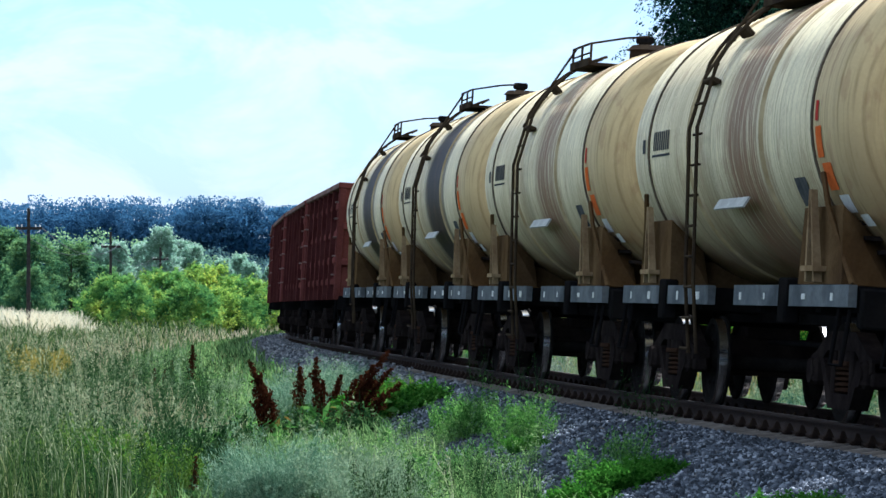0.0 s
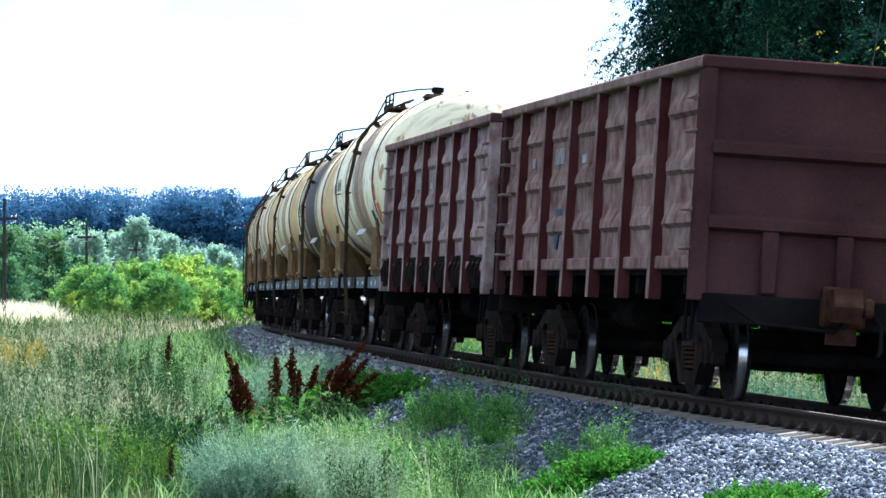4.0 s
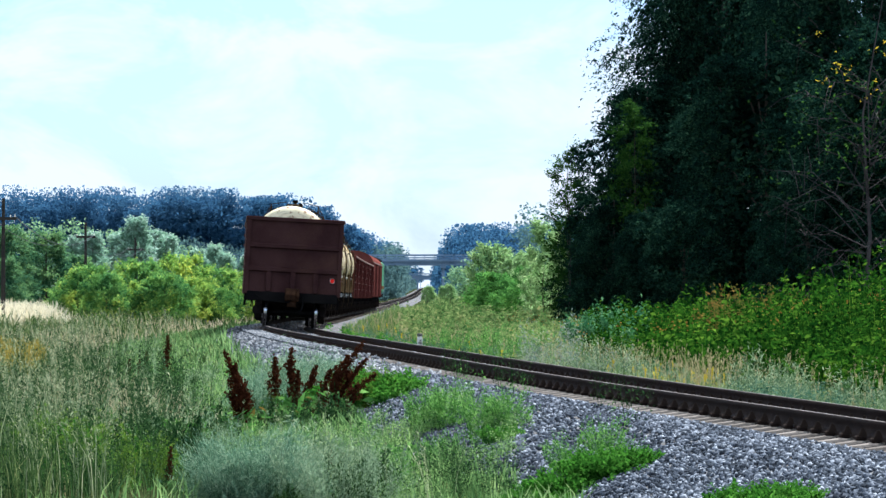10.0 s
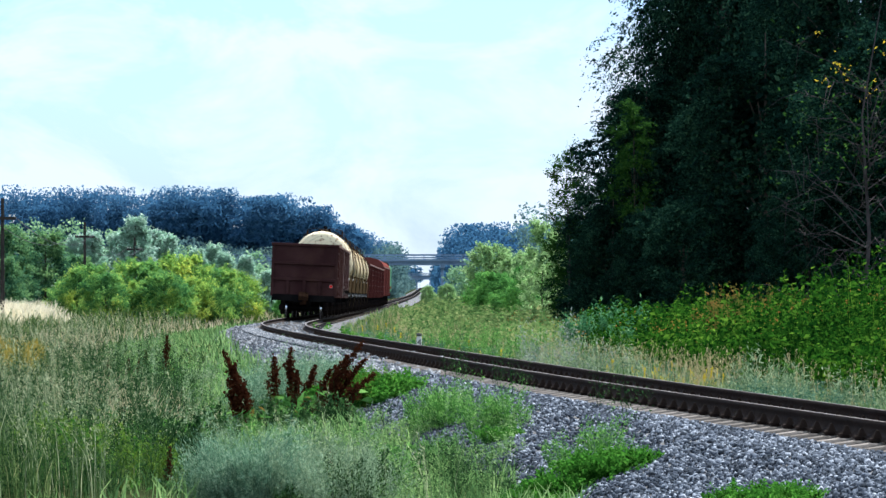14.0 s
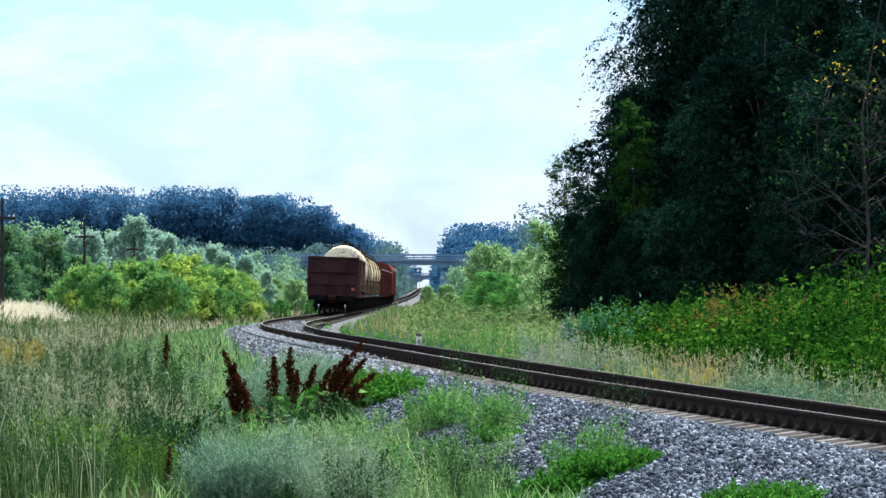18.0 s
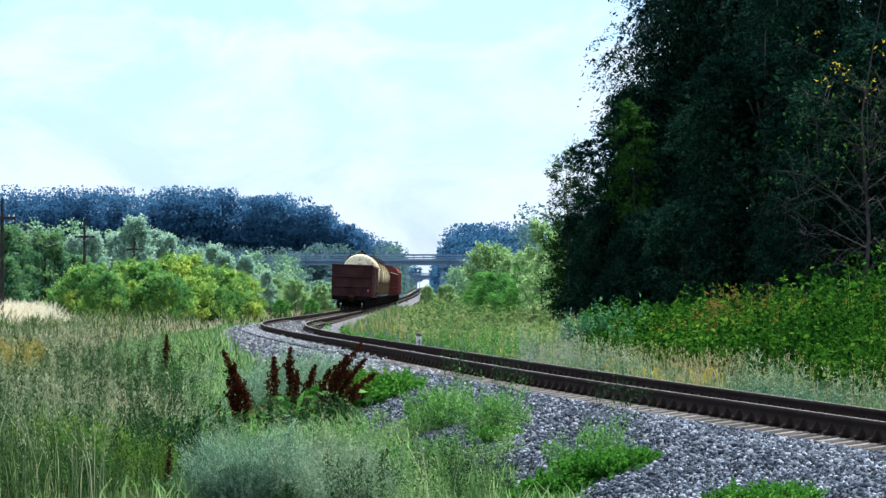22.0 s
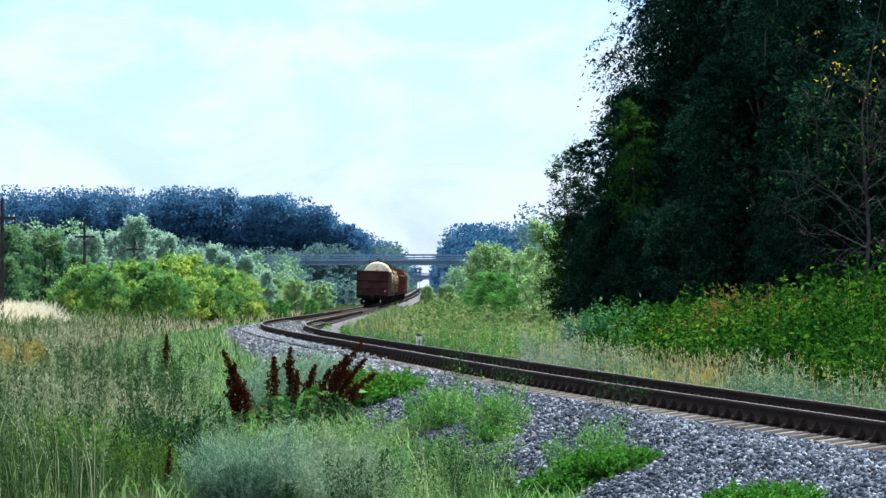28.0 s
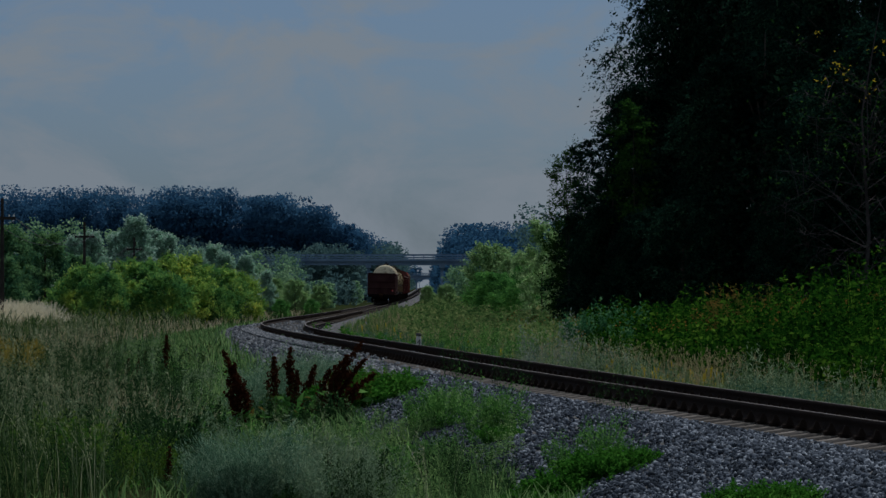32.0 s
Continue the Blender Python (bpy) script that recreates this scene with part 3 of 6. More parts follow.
def tree(name, label, category, h, r, base, n, per, twig, leaf, mats, droop=0.1, lean=(0, 0), limbs=14, girth=0.012, shape=1.0, group="", core=0, boughs=24, wide=0.42, rise=0.15):
    """A tree or tall bush at the origin: a tapered trunk with limbs, and a crown of leafy twigs."""
    root = thing(name, label, category, group)
    (v, f), mid = sprays(h, r, base, n, per, twig, leaf, droop, lean, shape, boughs, wide, rise)
    if core:
        # the dense shaded inside of the crown
        c = mid[rng.integers(0, len(mid), core)] * np.array([0.58, 0.58, 0.93]) + rng.normal(size=(core, 3)) * r * 0.08
        c[:, 2] = np.maximum(c[:, 2], 0.1)
        v, f = joined((v, f), leaves(c, leaf * 2.2, 0.2, 0.6))
    wood = Shape()
    g = h * girth
    wood.tube([(0, 0, -0.3), (0.02 * h * rng.uniform(-1, 1), 0, h * 0.35), (lean[0] * h * 0.7, lean[1] * h * 0.7, h * 0.7), (lean[0] * h, lean[1] * h, h * 0.97)],
              [g * 1.25, g * 0.8, g * 0.45, g * 0.1], 7)
    for i in range(limbs):
        e = Vector(mid[i * len(mid) // limbs])
        z0 = max(e.z * 0.72 - 0.15 * math.hypot(e.x, e.y), h * 0.05)
        st = Vector((lean[0] * z0, lean[1] * z0, z0))
        bend = [st, st.lerp(e, 0.5) + Vector((0, 0, 0.06 * h * rng.uniform(0, 1))), e], [g * 0.35, g * 0.2, g * 0.06], 4
        if core:
            part("limb", Shape().tube(*bend).mesh("limb", mats[0]), root)
        else:
            wood.tube(*bend)
    part("trunk", wood.mesh("trunk", mats[0]), root)
    part("crown", quads("crown", v, f, mats[1]), root)
    return root


def plant(ob, x, y, turn=0.0, scale=1.0, first=False):
    """Sets ob, or a copy of it, on the ground."""
    m = pose(x, y, float(surface_z(x, y)) - 0.03, 0, 0, turn)
    c = ob if first else copy_thing(ob, m)
    c.matrix_basis = m @ Matrix.Diagonal((scale, scale, scale, 1))
    return c


# ---------- ground ----------
gx = np.unique(np.concatenate([np.linspace(-3000, -140, 16), np.linspace(-140, -40, 26), np.linspace(-40, -13, 30), np.linspace(-13, 18, 80), np.linspace(18, 60, 22), np.linspace(60, 3000, 18)]))
gy = np.unique(np.concatenate([np.linspace(-600, 10, 16), np.linspace(10, 220, 190), np.linspace(220, 600, 70), np.linspace(600, 4500, 30)]))
px, py = np.meshgrid(gx, gy)
gv = np.stack([px, py, ground_z(px, py)], -1).reshape(-1, 3)
gi = np.arange(len(gx) * len(gy)).reshape(len(gy), len(gx))
gf = np.stack([gi[:-1, :-1], gi[:-1, 1:], gi[1:, 1:], gi[1:, :-1]], -1).reshape(-1, 4)
ground_mesh = quads("ground", gv, gf, SOIL)
ground_mesh.polygons.foreach_set("use_smooth", [True] * len(gf))
thing("ground", "rough green and straw-coloured meadow soil", "ground", data=ground_mesh, kind="structure")


# ---------- track: ballast, sleepers, rails ----------
def swept(name, outline, stations, mats, slot=lambda j: 0, closed=False):
    """Pulls an outline of (offset, height) along the line."""
    n = len(outline)
    pts = np.stack([on_line(stations, o, u) for o, u in outline], 1)
    i = np.arange(len(stations) * n).reshape(len(stations), n)
    j = np.arange(n if closed else n - 1)
    f = np.stack([i[:-1][:, j], i[:-1][:, (j + 1) % n], i[1:][:, (j + 1) % n], i[1:][:, j]], -1)
    me = quads(name, pts.reshape(-1, 3), f.reshape(-1, 4), *mats)
    me.polygons.foreach_set("material_index", np.tile([slot(k) for k in j], len(stations) - 1).astype(np.int32))
    return me


near_sta = np.concatenate([np.arange(-100, 220, 1.0), np.arange(220, 700, 4.0), np.arange(700, 2500, 20.0)])
ballast = thing("ballast_bed", "grey crushed-stone ballast bed under the railway", "ballast", kind="structure",
                data=swept("ballast_bed", [(-4.0, -1.3), (-3.2, -0.76), (-1.95, -0.325), (-1.42, -0.285), (-1.25, -0.270), (-1.05, -0.272), (-0.90, -0.245), (-0.88, -0.200), (1.30, -0.200), (1.42, -0.212), (1.95, -0.255), (3.2, -0.74), (3.5, -0.86)], near_sta, [GRAVEL, DARK_GRAVEL], lambda j: 1 if j in (5, 6, 7, 8) else 0))
track = thing("railway_track", "dark rusty rails on pale concrete sleepers along a curve", "railway track", kind="structure")
RAIL = [(-0.075, -0.18), (-0.075, -0.168), (-0.02, -0.145), (-0.009, -0.12), (-0.009, -0.055), (-0.0365, -0.04), (-0.0365, -0.008), (-0.028, 0.0), (0.028, 0.0), (0.0365, -0.008), (0.0365, -0.04), (0.009, -0.055), (0.009, -0.12), (0.02, -0.145), (0.075, -0.168), (0.075, -0.18)]
for side in (-0.797, 0.797):
    part("rail", swept("rail", [(side + o, u) for o, u in RAIL], near_sta, [RAIL_SIDE, RAIL_TOP], lambda j: 1 if j in (7,) else 0, True), track, "rusty rail with a polished head")


def at_station(s, up=0.0):
    """The pose of a thing that lies across the track at station s."""
    p, q = on_line(s, 0, up), on_line(s + 0.5, 0, up)
    r = on_line(s, 1.0, up)
    y = Vector(q - p).normalized()
    x = Vector(r - p).normalized()
    z = x.cross(y)
    m = Matrix((x, y, z)).transposed().to_4x4()
    m.translation = Vector(p)
    return m


# concrete sleepers whose ends slope down into the ballast
sl = Shape()
cross = [(-0.14, -0.42), (0.14, -0.42), (0.11, -0.21), (0.09, -0.19), (-0.09, -0.19), (-0.11, -0.21)]
cuts = [(-1.36, 0.085), (-0.93, 0.0), (0.93, 0.0), (1.36, 0.085)]
sl.add([(x, y, z - (drop if z > -0.3 else 0)) for x, drop in cuts for y, z in cross],
       [tuple(range(5, -1, -1)), tuple(range(18, 24))] + [(k * 6 + q, k * 6 + (q + 1) % 6, k * 6 + 6 + (q + 1) % 6, k * 6 + 6 + q) for k in range(3) for q in range(6)])
sleeper_mesh = sl.mesh("sleeper", SLEEPER, smooth=0)
fa = Shape()
for sx in (-1, 1):
    fa.box((sx * 0.115, 0, -0.168), (0.09, 0.09, 0.045), chamfer=0.012)
    fa.add([(sx * 0.055, -0.04, -0.15), (sx * 0.055, 0.04, -0.15), (sx * 0.14, 0.04, -0.145), (sx * 0.14, -0.04, -0.145), (sx * 0.085, -0.012, -0.075), (sx * 0.085, 0.012, -0.075), (sx * 0.11, 0.012, -0.075), (sx * 0.11, -0.012, -0.075)],
           [(0, 1, 5, 4), (1, 2, 6, 5), (2, 3, 7, 6), (3, 0, 4, 7), (4, 5, 6, 7)])
fastening_mesh = fa.mesh("fastening", FASTENING, smooth=0)
for i in range(290):
    s = 6.0 + i * 0.545
    m = at_station(s) @ pose(0, 0, 0, 0, 0, rng.normal() * 0.5)
    o = part("sleeper", sleeper_mesh, track, at=m)
    if i < 170:
        part("fastening", fastening_mesh, track, at=m @ pose(-0.797, 0, 0))
        part("fastening", fastening_mesh, track, at=m @ pose(0.797, 0, 0))
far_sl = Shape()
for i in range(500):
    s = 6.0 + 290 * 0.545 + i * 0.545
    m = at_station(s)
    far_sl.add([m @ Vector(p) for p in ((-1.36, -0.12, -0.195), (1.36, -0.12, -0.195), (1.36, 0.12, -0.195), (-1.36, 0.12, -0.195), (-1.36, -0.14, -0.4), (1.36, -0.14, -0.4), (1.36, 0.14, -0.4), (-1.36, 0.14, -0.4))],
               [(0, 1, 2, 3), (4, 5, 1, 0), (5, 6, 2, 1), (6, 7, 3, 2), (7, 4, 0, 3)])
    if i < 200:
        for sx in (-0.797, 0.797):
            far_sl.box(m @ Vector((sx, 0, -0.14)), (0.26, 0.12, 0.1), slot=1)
tagged(part("sleeper_row", far_sl.mesh("sleeper_row", SLEEPER_DARK, FASTENING, smooth=0), track, "far row of darker sleepers with their fastenings"), kind="stuff")


# broken stones lying on the ballast
def stones(s, o, size, lift=0.0):
    n = len(s)
    drop = np.interp(np.abs(o), [0, 0.88, 0.90, 1.05, 1.25, 1.42, 1.95, 3.2, 4.0], [-0.206, -0.206, -0.250, -0.272, -0.262, -0.280, -0.325, -0.76, -1.3])
    p = on_line(s, o, drop + size * 0.18 + lift)
    cube = np.array([(x, y, z) for x in (-1, 1) for y in (-1, 1) for z in (-1, 1)], dtype=float)
    v = cube[None] * rng.uniform(0.35, 1.0, (n, 8, 3)) * rng.uniform(0.6, 1.0, (n, 1, 3))
    q = rng.normal(size=(n, 4))
    q /= np.linalg.norm(q, axis=1)[:, None]
    w, x, y, z = q.T
    rot = np.stack([1 - 2 * (y * y + z * z), 2 * (x * y - z * w), 2 * (x * z + y * w), 2 * (x * y + z * w), 1 - 2 * (x * x + z * z), 2 * (y * z - x * w), 2 * (x * z - y * w), 2 * (y * z + x * w), 1 - 2 * (x * x + y * y)], 1).reshape(-1, 3, 3)
    v = np.einsum("nij,nkj->nki", rot, v) * (size / 2)[:, None, None] + p[:, None]
    f = np.array([(0, 1, 3, 2), (4, 6, 7, 5), (0, 4, 5, 1), (2, 3, 7, 6), (0, 2, 6, 4), (1, 5, 7, 3)])
    return v.reshape(-1, 3), (np.arange(n)[:, None, None] * 8 + f).reshape(-1, 4)


STONE = leafy("broken_stone", [(0.0163, 0.0190, 0.0246), (0.0480, 0.0560, 0.0706), (0.1008, 0.1150, 0.1456), (0.38, 0.41, 0.47)], 0.0, 0.85, 1.5, 0.25)
# a lighter copy of the stone colour for the farther stretch
PALE_STONE = leafy("paler_stone", [(0.0473, 0.0533, 0.0634), (0.1032, 0.1118, 0.1276), (0.1978, 0.2064, 0.2244), (0.3956, 0.4042, 0.4224)], 0.0, 0.85, 1.5, 0.25)
near_n, mid_n = 42000, 14000
s1, o1 = 1 / rng.uniform(1 / 95, 1 / 28, near_n) - 23, rng.uniform(-3.9, -0.9, near_n)
# the sleepers' ends stay bare near by, only the gaps between them fill up
ok1 = o1 < -1.12
s2, o2 = 1 / rng.uniform(1 / 190, 1 / 60, mid_n) - 23, rng.uniform(-3.2, 3.3, mid_n)
ok2 = np.abs(np.abs(o2) - 0.797) > 0.12
s4, o4 = rng.uniform(28, 110, 6000), rng.uniform(-1.5, -0.92, 6000)
ok4 = rng.uniform(0, 1, 6000) < np.interp(s4, [45, 75], [0.0, 0.9])
far_pair = joined(stones(s4[ok4], o4[ok4], rng.uniform(0.05, 0.08, ok4.sum()), 0.075), stones(s2[ok2], o2[ok2], rng.uniform(0.05, 0.12, ok2.sum())))
pair = stones(s1[ok1], o1[ok1], rng.uniform(0.03, 0.07, ok1.sum()))
tagged(part("broken_stones", quads("broken_stones", *pair, STONE), ballast, "loose grey and buff broken stones"), kind="stuff")
tagged(part("dusty_stones", quads("dusty_stones", *far_pair, PALE_STONE), ballast, "paler stones round the bend"), kind="stuff")
s3, o3 = 1 / rng.uniform(1 / 92, 1 / 29, 14000) - 23, rng.uniform(-1.25, -0.88, 14000)
in_gap = np.abs(((s3 - 6.0) / 0.545 + 0.5) % 1.0 - 0.5) > 0.27
pair = stones(s3[in_gap], o3[in_gap], rng.uniform(0.025, 0.040, in_gap.sum()), 0.0)
tagged(part("oily_stones", quads("oily_stones", *pair, DARK_GRAVEL), ballast, "darker stones between the sleepers"), kind="stuff")


# ---------- meadow and verge, as loose growth ----------
def lft(y):
    return -0.122 * y - 3


def rgt(y):
    return 0.125 * y + 3


def toe(o, a, b):
    """0 at offset a, 1 at offset b."""
    return np.clip((o - a) / (b - a), 0, 1)


def edge(y):
    """How far from the track's middle the growth on the meadow side begins."""
    return np.interp(y, [40, 110], [3.5, 2.4])


def spared(x, y):
    """Low growth before the docks, so that they stand free."""
    return np.where((x > np.where(y < 43, -3.1, -4.1)) & (x < -0.2) & (y < 54), 0.12, 1.0)


def track_x(y):
    return np.interp(y, LINE_Y, LINE_X)


p = strew(78000, lft, lambda y: track_x(y) - edge(y), 35.0, 330, lambda x, y, o: spared(x, y) * np.where(y < 46, 0.35, 1.0) * (0.35 + 0.65 * toe(-o, edge(y), edge(y) + 1.5)), 14, 0.07)
d = p[:, 1]
stuff("meadow_grass", blades(p, np.interp(d, [40, 120, 300], [0.58, 0.6, 0.7]) * (0.35 + 0.65 * toe(-offset(p[:, 0], d), 5.0, 9)) * patchy(p * 2.3, 0.4, 1.55), np.interp(d, [38, 60, 100, 300], [0.0085, 0.020, 0.05, 0.13]), 0.6), GRASS, "tall grey-green meadow grass with dry tips")
p = strew(60000, lambda y: track_x(y) - 8.5, lambda y: track_x(y) - edge(y), 33.5, 200, lambda x, y, o: np.where(y < 46, np.where(x > -1.2, 0.4, 0.06), 1.0) * np.clip(1.3 - np.abs(o + 5.0) / 3.2, 0, 1), 12, 0.08)
stuff("bank_grass", blades(p, 0.27 * patchy(p), np.interp(p[:, 1], [36, 200], [0.02, 0.06]), 0.7), GRASS_GREEN, "fresh green grass on the low railway bank")
p = strew(5600, lft, lambda y: track_x(y) - 6.2, 43, 230, lambda x, y, o: 0.12 + 0.88 * np.clip(0.4 + 2.2 * lump(x, y, 1.0), 0, 1), 16, 0.26)
stuff("seeding_grass", heads(p, np.interp(p[:, 1], [40, 200], [0.85, 1.0]) * patchy(p, 0.7, 1.25), np.interp(p[:, 1], [40, 200], [0.055, 0.15]), 13, 0.34, 0.3, (-0.14, 0.0)), SEED, "tall grasses with pale grey-green seed heads")
p = strew(26000, lft, lambda y: track_x(y) - 6.0, 45, 420, lambda x, y, o: np.where(y > 190, np.where(x < -0.097 * y, 0.9, 0.6), np.where(y > 85, 0.30, 0.05) + 0.25 * (lump(x * 0.5, y * 0.5, 1.7) > 0.3)))
stuff("dry_grass", blades(p, np.interp(p[:, 1], [45, 200, 300], [0.75, 0.65, 0.6]), np.interp(p[:, 1], [45, 200, 400], [0.012, 0.07, 0.13]), 0.6), STRAW, "pale dry straw grass across the meadow")
p = strew(1300, lambda y: -0.120 * y, lambda y: -0.104 * y, 66, 88, lambda x, y, o: np.clip(0.5 + 2 * lump(x, y, 3.0), 0, 1))
stuff("rust_flower_patch", stems(p, 0.75, 14, 0.06, 0.12, 0.5, 0.5), OCHRE, "ochre-yellow faded flower patch in the meadow")
p = strew(15000, lambda y: -0.124 * y, lambda y: -0.088 * y, 200, 285, lambda x, y, o: np.clip((-x / y - 0.099) / 0.012 + 0.7 * lump(x * 0.5, y * 0.4, 2.5), 0, 1))
stuff("straw_strip", blades(p, 1.05 * patchy(p * 0.3, 0.6, 1.25), 0.07, 0.7), BLEACHED, "bright strip of bleached dry grass at the meadow's end")
# wormwood and grey weeds mixed into the meadow
p = strew(1500, lft, lambda y: track_x(y) - 4.2, 42, 150, lambda x, y, o: spared(x, y) * (0.15 + 0.85 * np.clip(0.4 + 2.5 * lump(x, y, 2.0), 0, 1)), 6, 0.14)
stuff("meadow_weeds", stems(p, 0.75, 26, 0.06, 0.12, 0.3, 0.12, 0.5, 0.4, 0.008), WORMWOOD, "grey-green wormwood stalks in the meadow")
p = strew(900, lft, lambda y: track_x(y) - edge(y) - 0.3, 40, 90, lambda x, y, o: 0.25 + 0.75 * toe(-o, 9, 4), 6, 0.2)
stuff("low_weeds", stems(p, 0.3, 14, 0.07, 0.12, 0.5), WEED, "low bright green leafy weeds")
p = strew(1300, lft, lambda y: track_x(y) - 5.0, 40, 100, lambda x, y, o: spared(x, y), 3, 0.15)
stuff("mugwort_stalks", stems(p, 1.0, 60, 0.05, 0.08, 0.28, 0.2, 0.9, 0.25, 0.01), DARK_STALK, "dark green upright mugwort stalks in the meadow")
p = strew(3000, lft, lambda y: track_x(y) - 5.5, 47, 95, lambda x, y, o: 1.0 * (lump(x * 1.5, y, 3.0) > 0.1), 26, 0.11)
stuff("yellow_grass_tufts", blades(p, 0.7, 0.012, 0.5), STRAW, "bleached tufts of tall grass in the meadow")
p = strew(5200, lft, lambda y: track_x(y) - 4.0, 35, 75, lambda x, y, o: 1.0 * (lump(x * 1.3, y, 4.0) > 0.0), 30, 0.12)
stuff("lush_grass_tufts", blades(p, 0.42, 0.008, 0.8), GRASS_GREEN, "lush green grass tufts in the foreground")
p = strew(4200, lft, lambda y: track_x(y) - 3.8, 35.5, 57, lambda x, y, o: spared(x, y), 4, 0.14)
stuff("foreground_weeds", stems(p, 0.6 * patchy(p), 34, 0.04, 0.09, 0.25, 0.1, 0.7, 0.6, 0.006), DARK_STALK, "dark green weeds with narrow leaves in the foreground")
p = strew(2600, lft, lambda y: track_x(y) - 4.6, 35, 54, lambda x, y, o: spared(x, y) * (lump(x, y * 1.5, 8.0) > -0.1), 5, 0.16)
stuff("seeding_grass", heads(p, 0.8 * patchy(p), 0.042, 16, 0.3, 0.3, (-0.10, 0.0)), SEED, "grey-green seeding grasses in the foreground")
p = strew(1300, lft, lambda y: track_x(y) - 5.8, 35, 48, lambda x, y, o: 1.0 * (lump(x * 1.5, y, 5.0) > 0.2), 6, 0.12)
stuff("yellow_green_weeds", stems(p, 0.5, 26, 0.05, 0.09, 0.45), LIME, "yellow-green leafy weeds in the foreground")
p = strew(1500, lambda y: -0.022 * y, lambda y: 0.016 * y, 37.5, 50, lambda x, y, o: 1.0 * (lump(x * 1.6, y * 1.2, 3.0) > -0.25), 8, 0.13)
stuff("gravel_weeds", stems(p, 0.22 * patchy(p), 20, 0.035, 0.09, 0.35, 0.1, 0.5, 0.5, 0.004), GRASS_GREEN, "thin low weeds creeping over the gravel slope")
# right of the track
p = strew(900, lambda y: track_x(y) + 2.5, lambda y: track_x(y) + 6.0, 96, 150, lambda x, y, o: np.clip(0.5 + 3 * lump(x, y, 9.0), 0, 1), 6, 0.2)
stuff("verge_weeds", stems(p, 0.3, 14, 0.12, 0.2, 0.5), LIME, "low bright green weeds inside the bend")
p = strew(50000, lambda y: track_x(y) + np.interp(y, [60, 95, 130, 170, 260], [2.3, 2.4, 2.3, 2.1, 2.0]), lambda y: np.minimum(track_x(y) + 7.5, rgt(y)), 44, 420, lambda x, y, o: np.clip(1.3 - np.abs(o - 4.2) / 4, 0, 1))
stuff("verge_grass", blades(p, patchy(p, 0.5, 1.4) * np.interp(p[:, 1], [44, 90, 120, 200, 420], [0.30, 0.34, 0.22, 0.26, 0.6]), np.interp(p[:, 1], [44, 120, 420], [0.014, 0.03, 0.09]), 0.5), ROUGH, "tall verge grass beside the far rail")
p = strew(3200, lambda y: track_x(y) + 3.2, lambda y: track_x(y) + 5.4, 50, 260, lambda x, y, o: np.where((y > 62) & (y < 84), 0.9, 0.3) * np.clip(0.6 + 2.5 * lump(x, y * 2, 7.0), 0, 1), 9, 0.2)
stuff("verge_straw", heads(p, 0.75, np.interp(p[:, 1], [46, 260], [0.06, 0.15]), 6, 0.3, 0.25), BLEACHED_STALK, "dry straw stalks along the far verge")
p = strew(1900, lambda y: track_x(y) + 2.6, lambda y: track_x(y) + 4.4, 46, 160, lambda x, y, o: 1.0 * (np.sin(y * 0.9 + x * 2) + np.sin(y * 0.37) > 0.2), 8, 0.16)
stuff("verge_wormwood", stems(p, 0.5, 26, 0.06, 0.14, 0.3), VERGE_WORMWOOD, "blue-green wormwood along the far verge")
p = strew(420, lambda y: track_x(y) + 2.9, lambda y: track_x(y) + 4.4, 55, 240, lambda x, y, o: np.where((y > 63) & (y < 71), 1.0, 0.2 * (np.sin(y * 0.31) > 0.6)))
stuff("verge_yellow_flowers", heads(p, 0.5, np.interp(p[:, 1], [46, 240], [0.085, 0.2]), 12, 0.16, 0.2), YELLOW, "small yellow flowers along the far verge")


def bank(y):
    return track_x(y) + 5.0 + np.clip((y - 120) / 60, 0, 1) * 1.0


p = strew(11500, bank, lambda y: np.minimum(track_x(y) + 13.5, rgt(y) + 2), 46, 175, lambda x, y, o: np.where(x > 0.036 * y, 0.45 + 0.55 * (np.sin(x * 0.9 + np.sin(y * 0.3)) * np.sin(y * 0.35 + x * 0.2) > -0.3), 0.0))
d, o = p[:, 1], offset(p[:, 0], p[:, 1])
stuff("thicket", stems(p, (0.75 + 0.85 * toe(o, 4.8, 8.5)) * patchy(p * 0.45, 0.6, 1.35) * np.interp(d, [46, 70, 95, 120, 170], [0.95, 1.1, 0.74, 0.55, 0.42]), 22, np.interp(d, [46, 170], [0.105, 0.17]), 0.17, 0.5, 0.12, 0.5), THICKET, "dense bright green thicket of tall leafy stalks")
p = strew(700, lambda y: bank(y) + 1, lambda y: np.minimum(track_x(y) + 12.5, rgt(y)), 50, 150, lambda x, y, o: np.clip(0.35 + 1.2 * lump(x * 0.6, y * 0.6, 6.0), 0.1, 1))
stuff("thicket_rust_heads", tips(p, (0.8 + 0.75 * toe(offset(p[:, 0], p[:, 1]), 4.8, 8.5)) * np.interp(p[:, 1], [46, 70, 95, 120, 170], [0.95, 1.1, 0.70, 0.5, 0.38]), 8, 0.075, 0.16), ORANGE_TOP, "rust-orange faded heads in the thicket")
p = strew(8000, lambda y: track_x(y) + 4.6, lambda y: track_x(y) + 12 + (y - 150) * 0.02, 88, 420, lambda x, y, o: np.where(x < 0.04 * y, np.clip(1.2 - (o - 5) / 9, 0.1, 1), 0.0))
stuff("rough_growth", stems(p, np.interp(p[:, 1], [88, 200], [0.5, 0.9]) * patchy(p * 0.5, 0.4, 1.5), 12, np.interp(p[:, 1], [88, 150, 420], [0.10, 0.16, 0.35]), 0.35, 0.5), ROUGH, "rough green growth inside the curve")


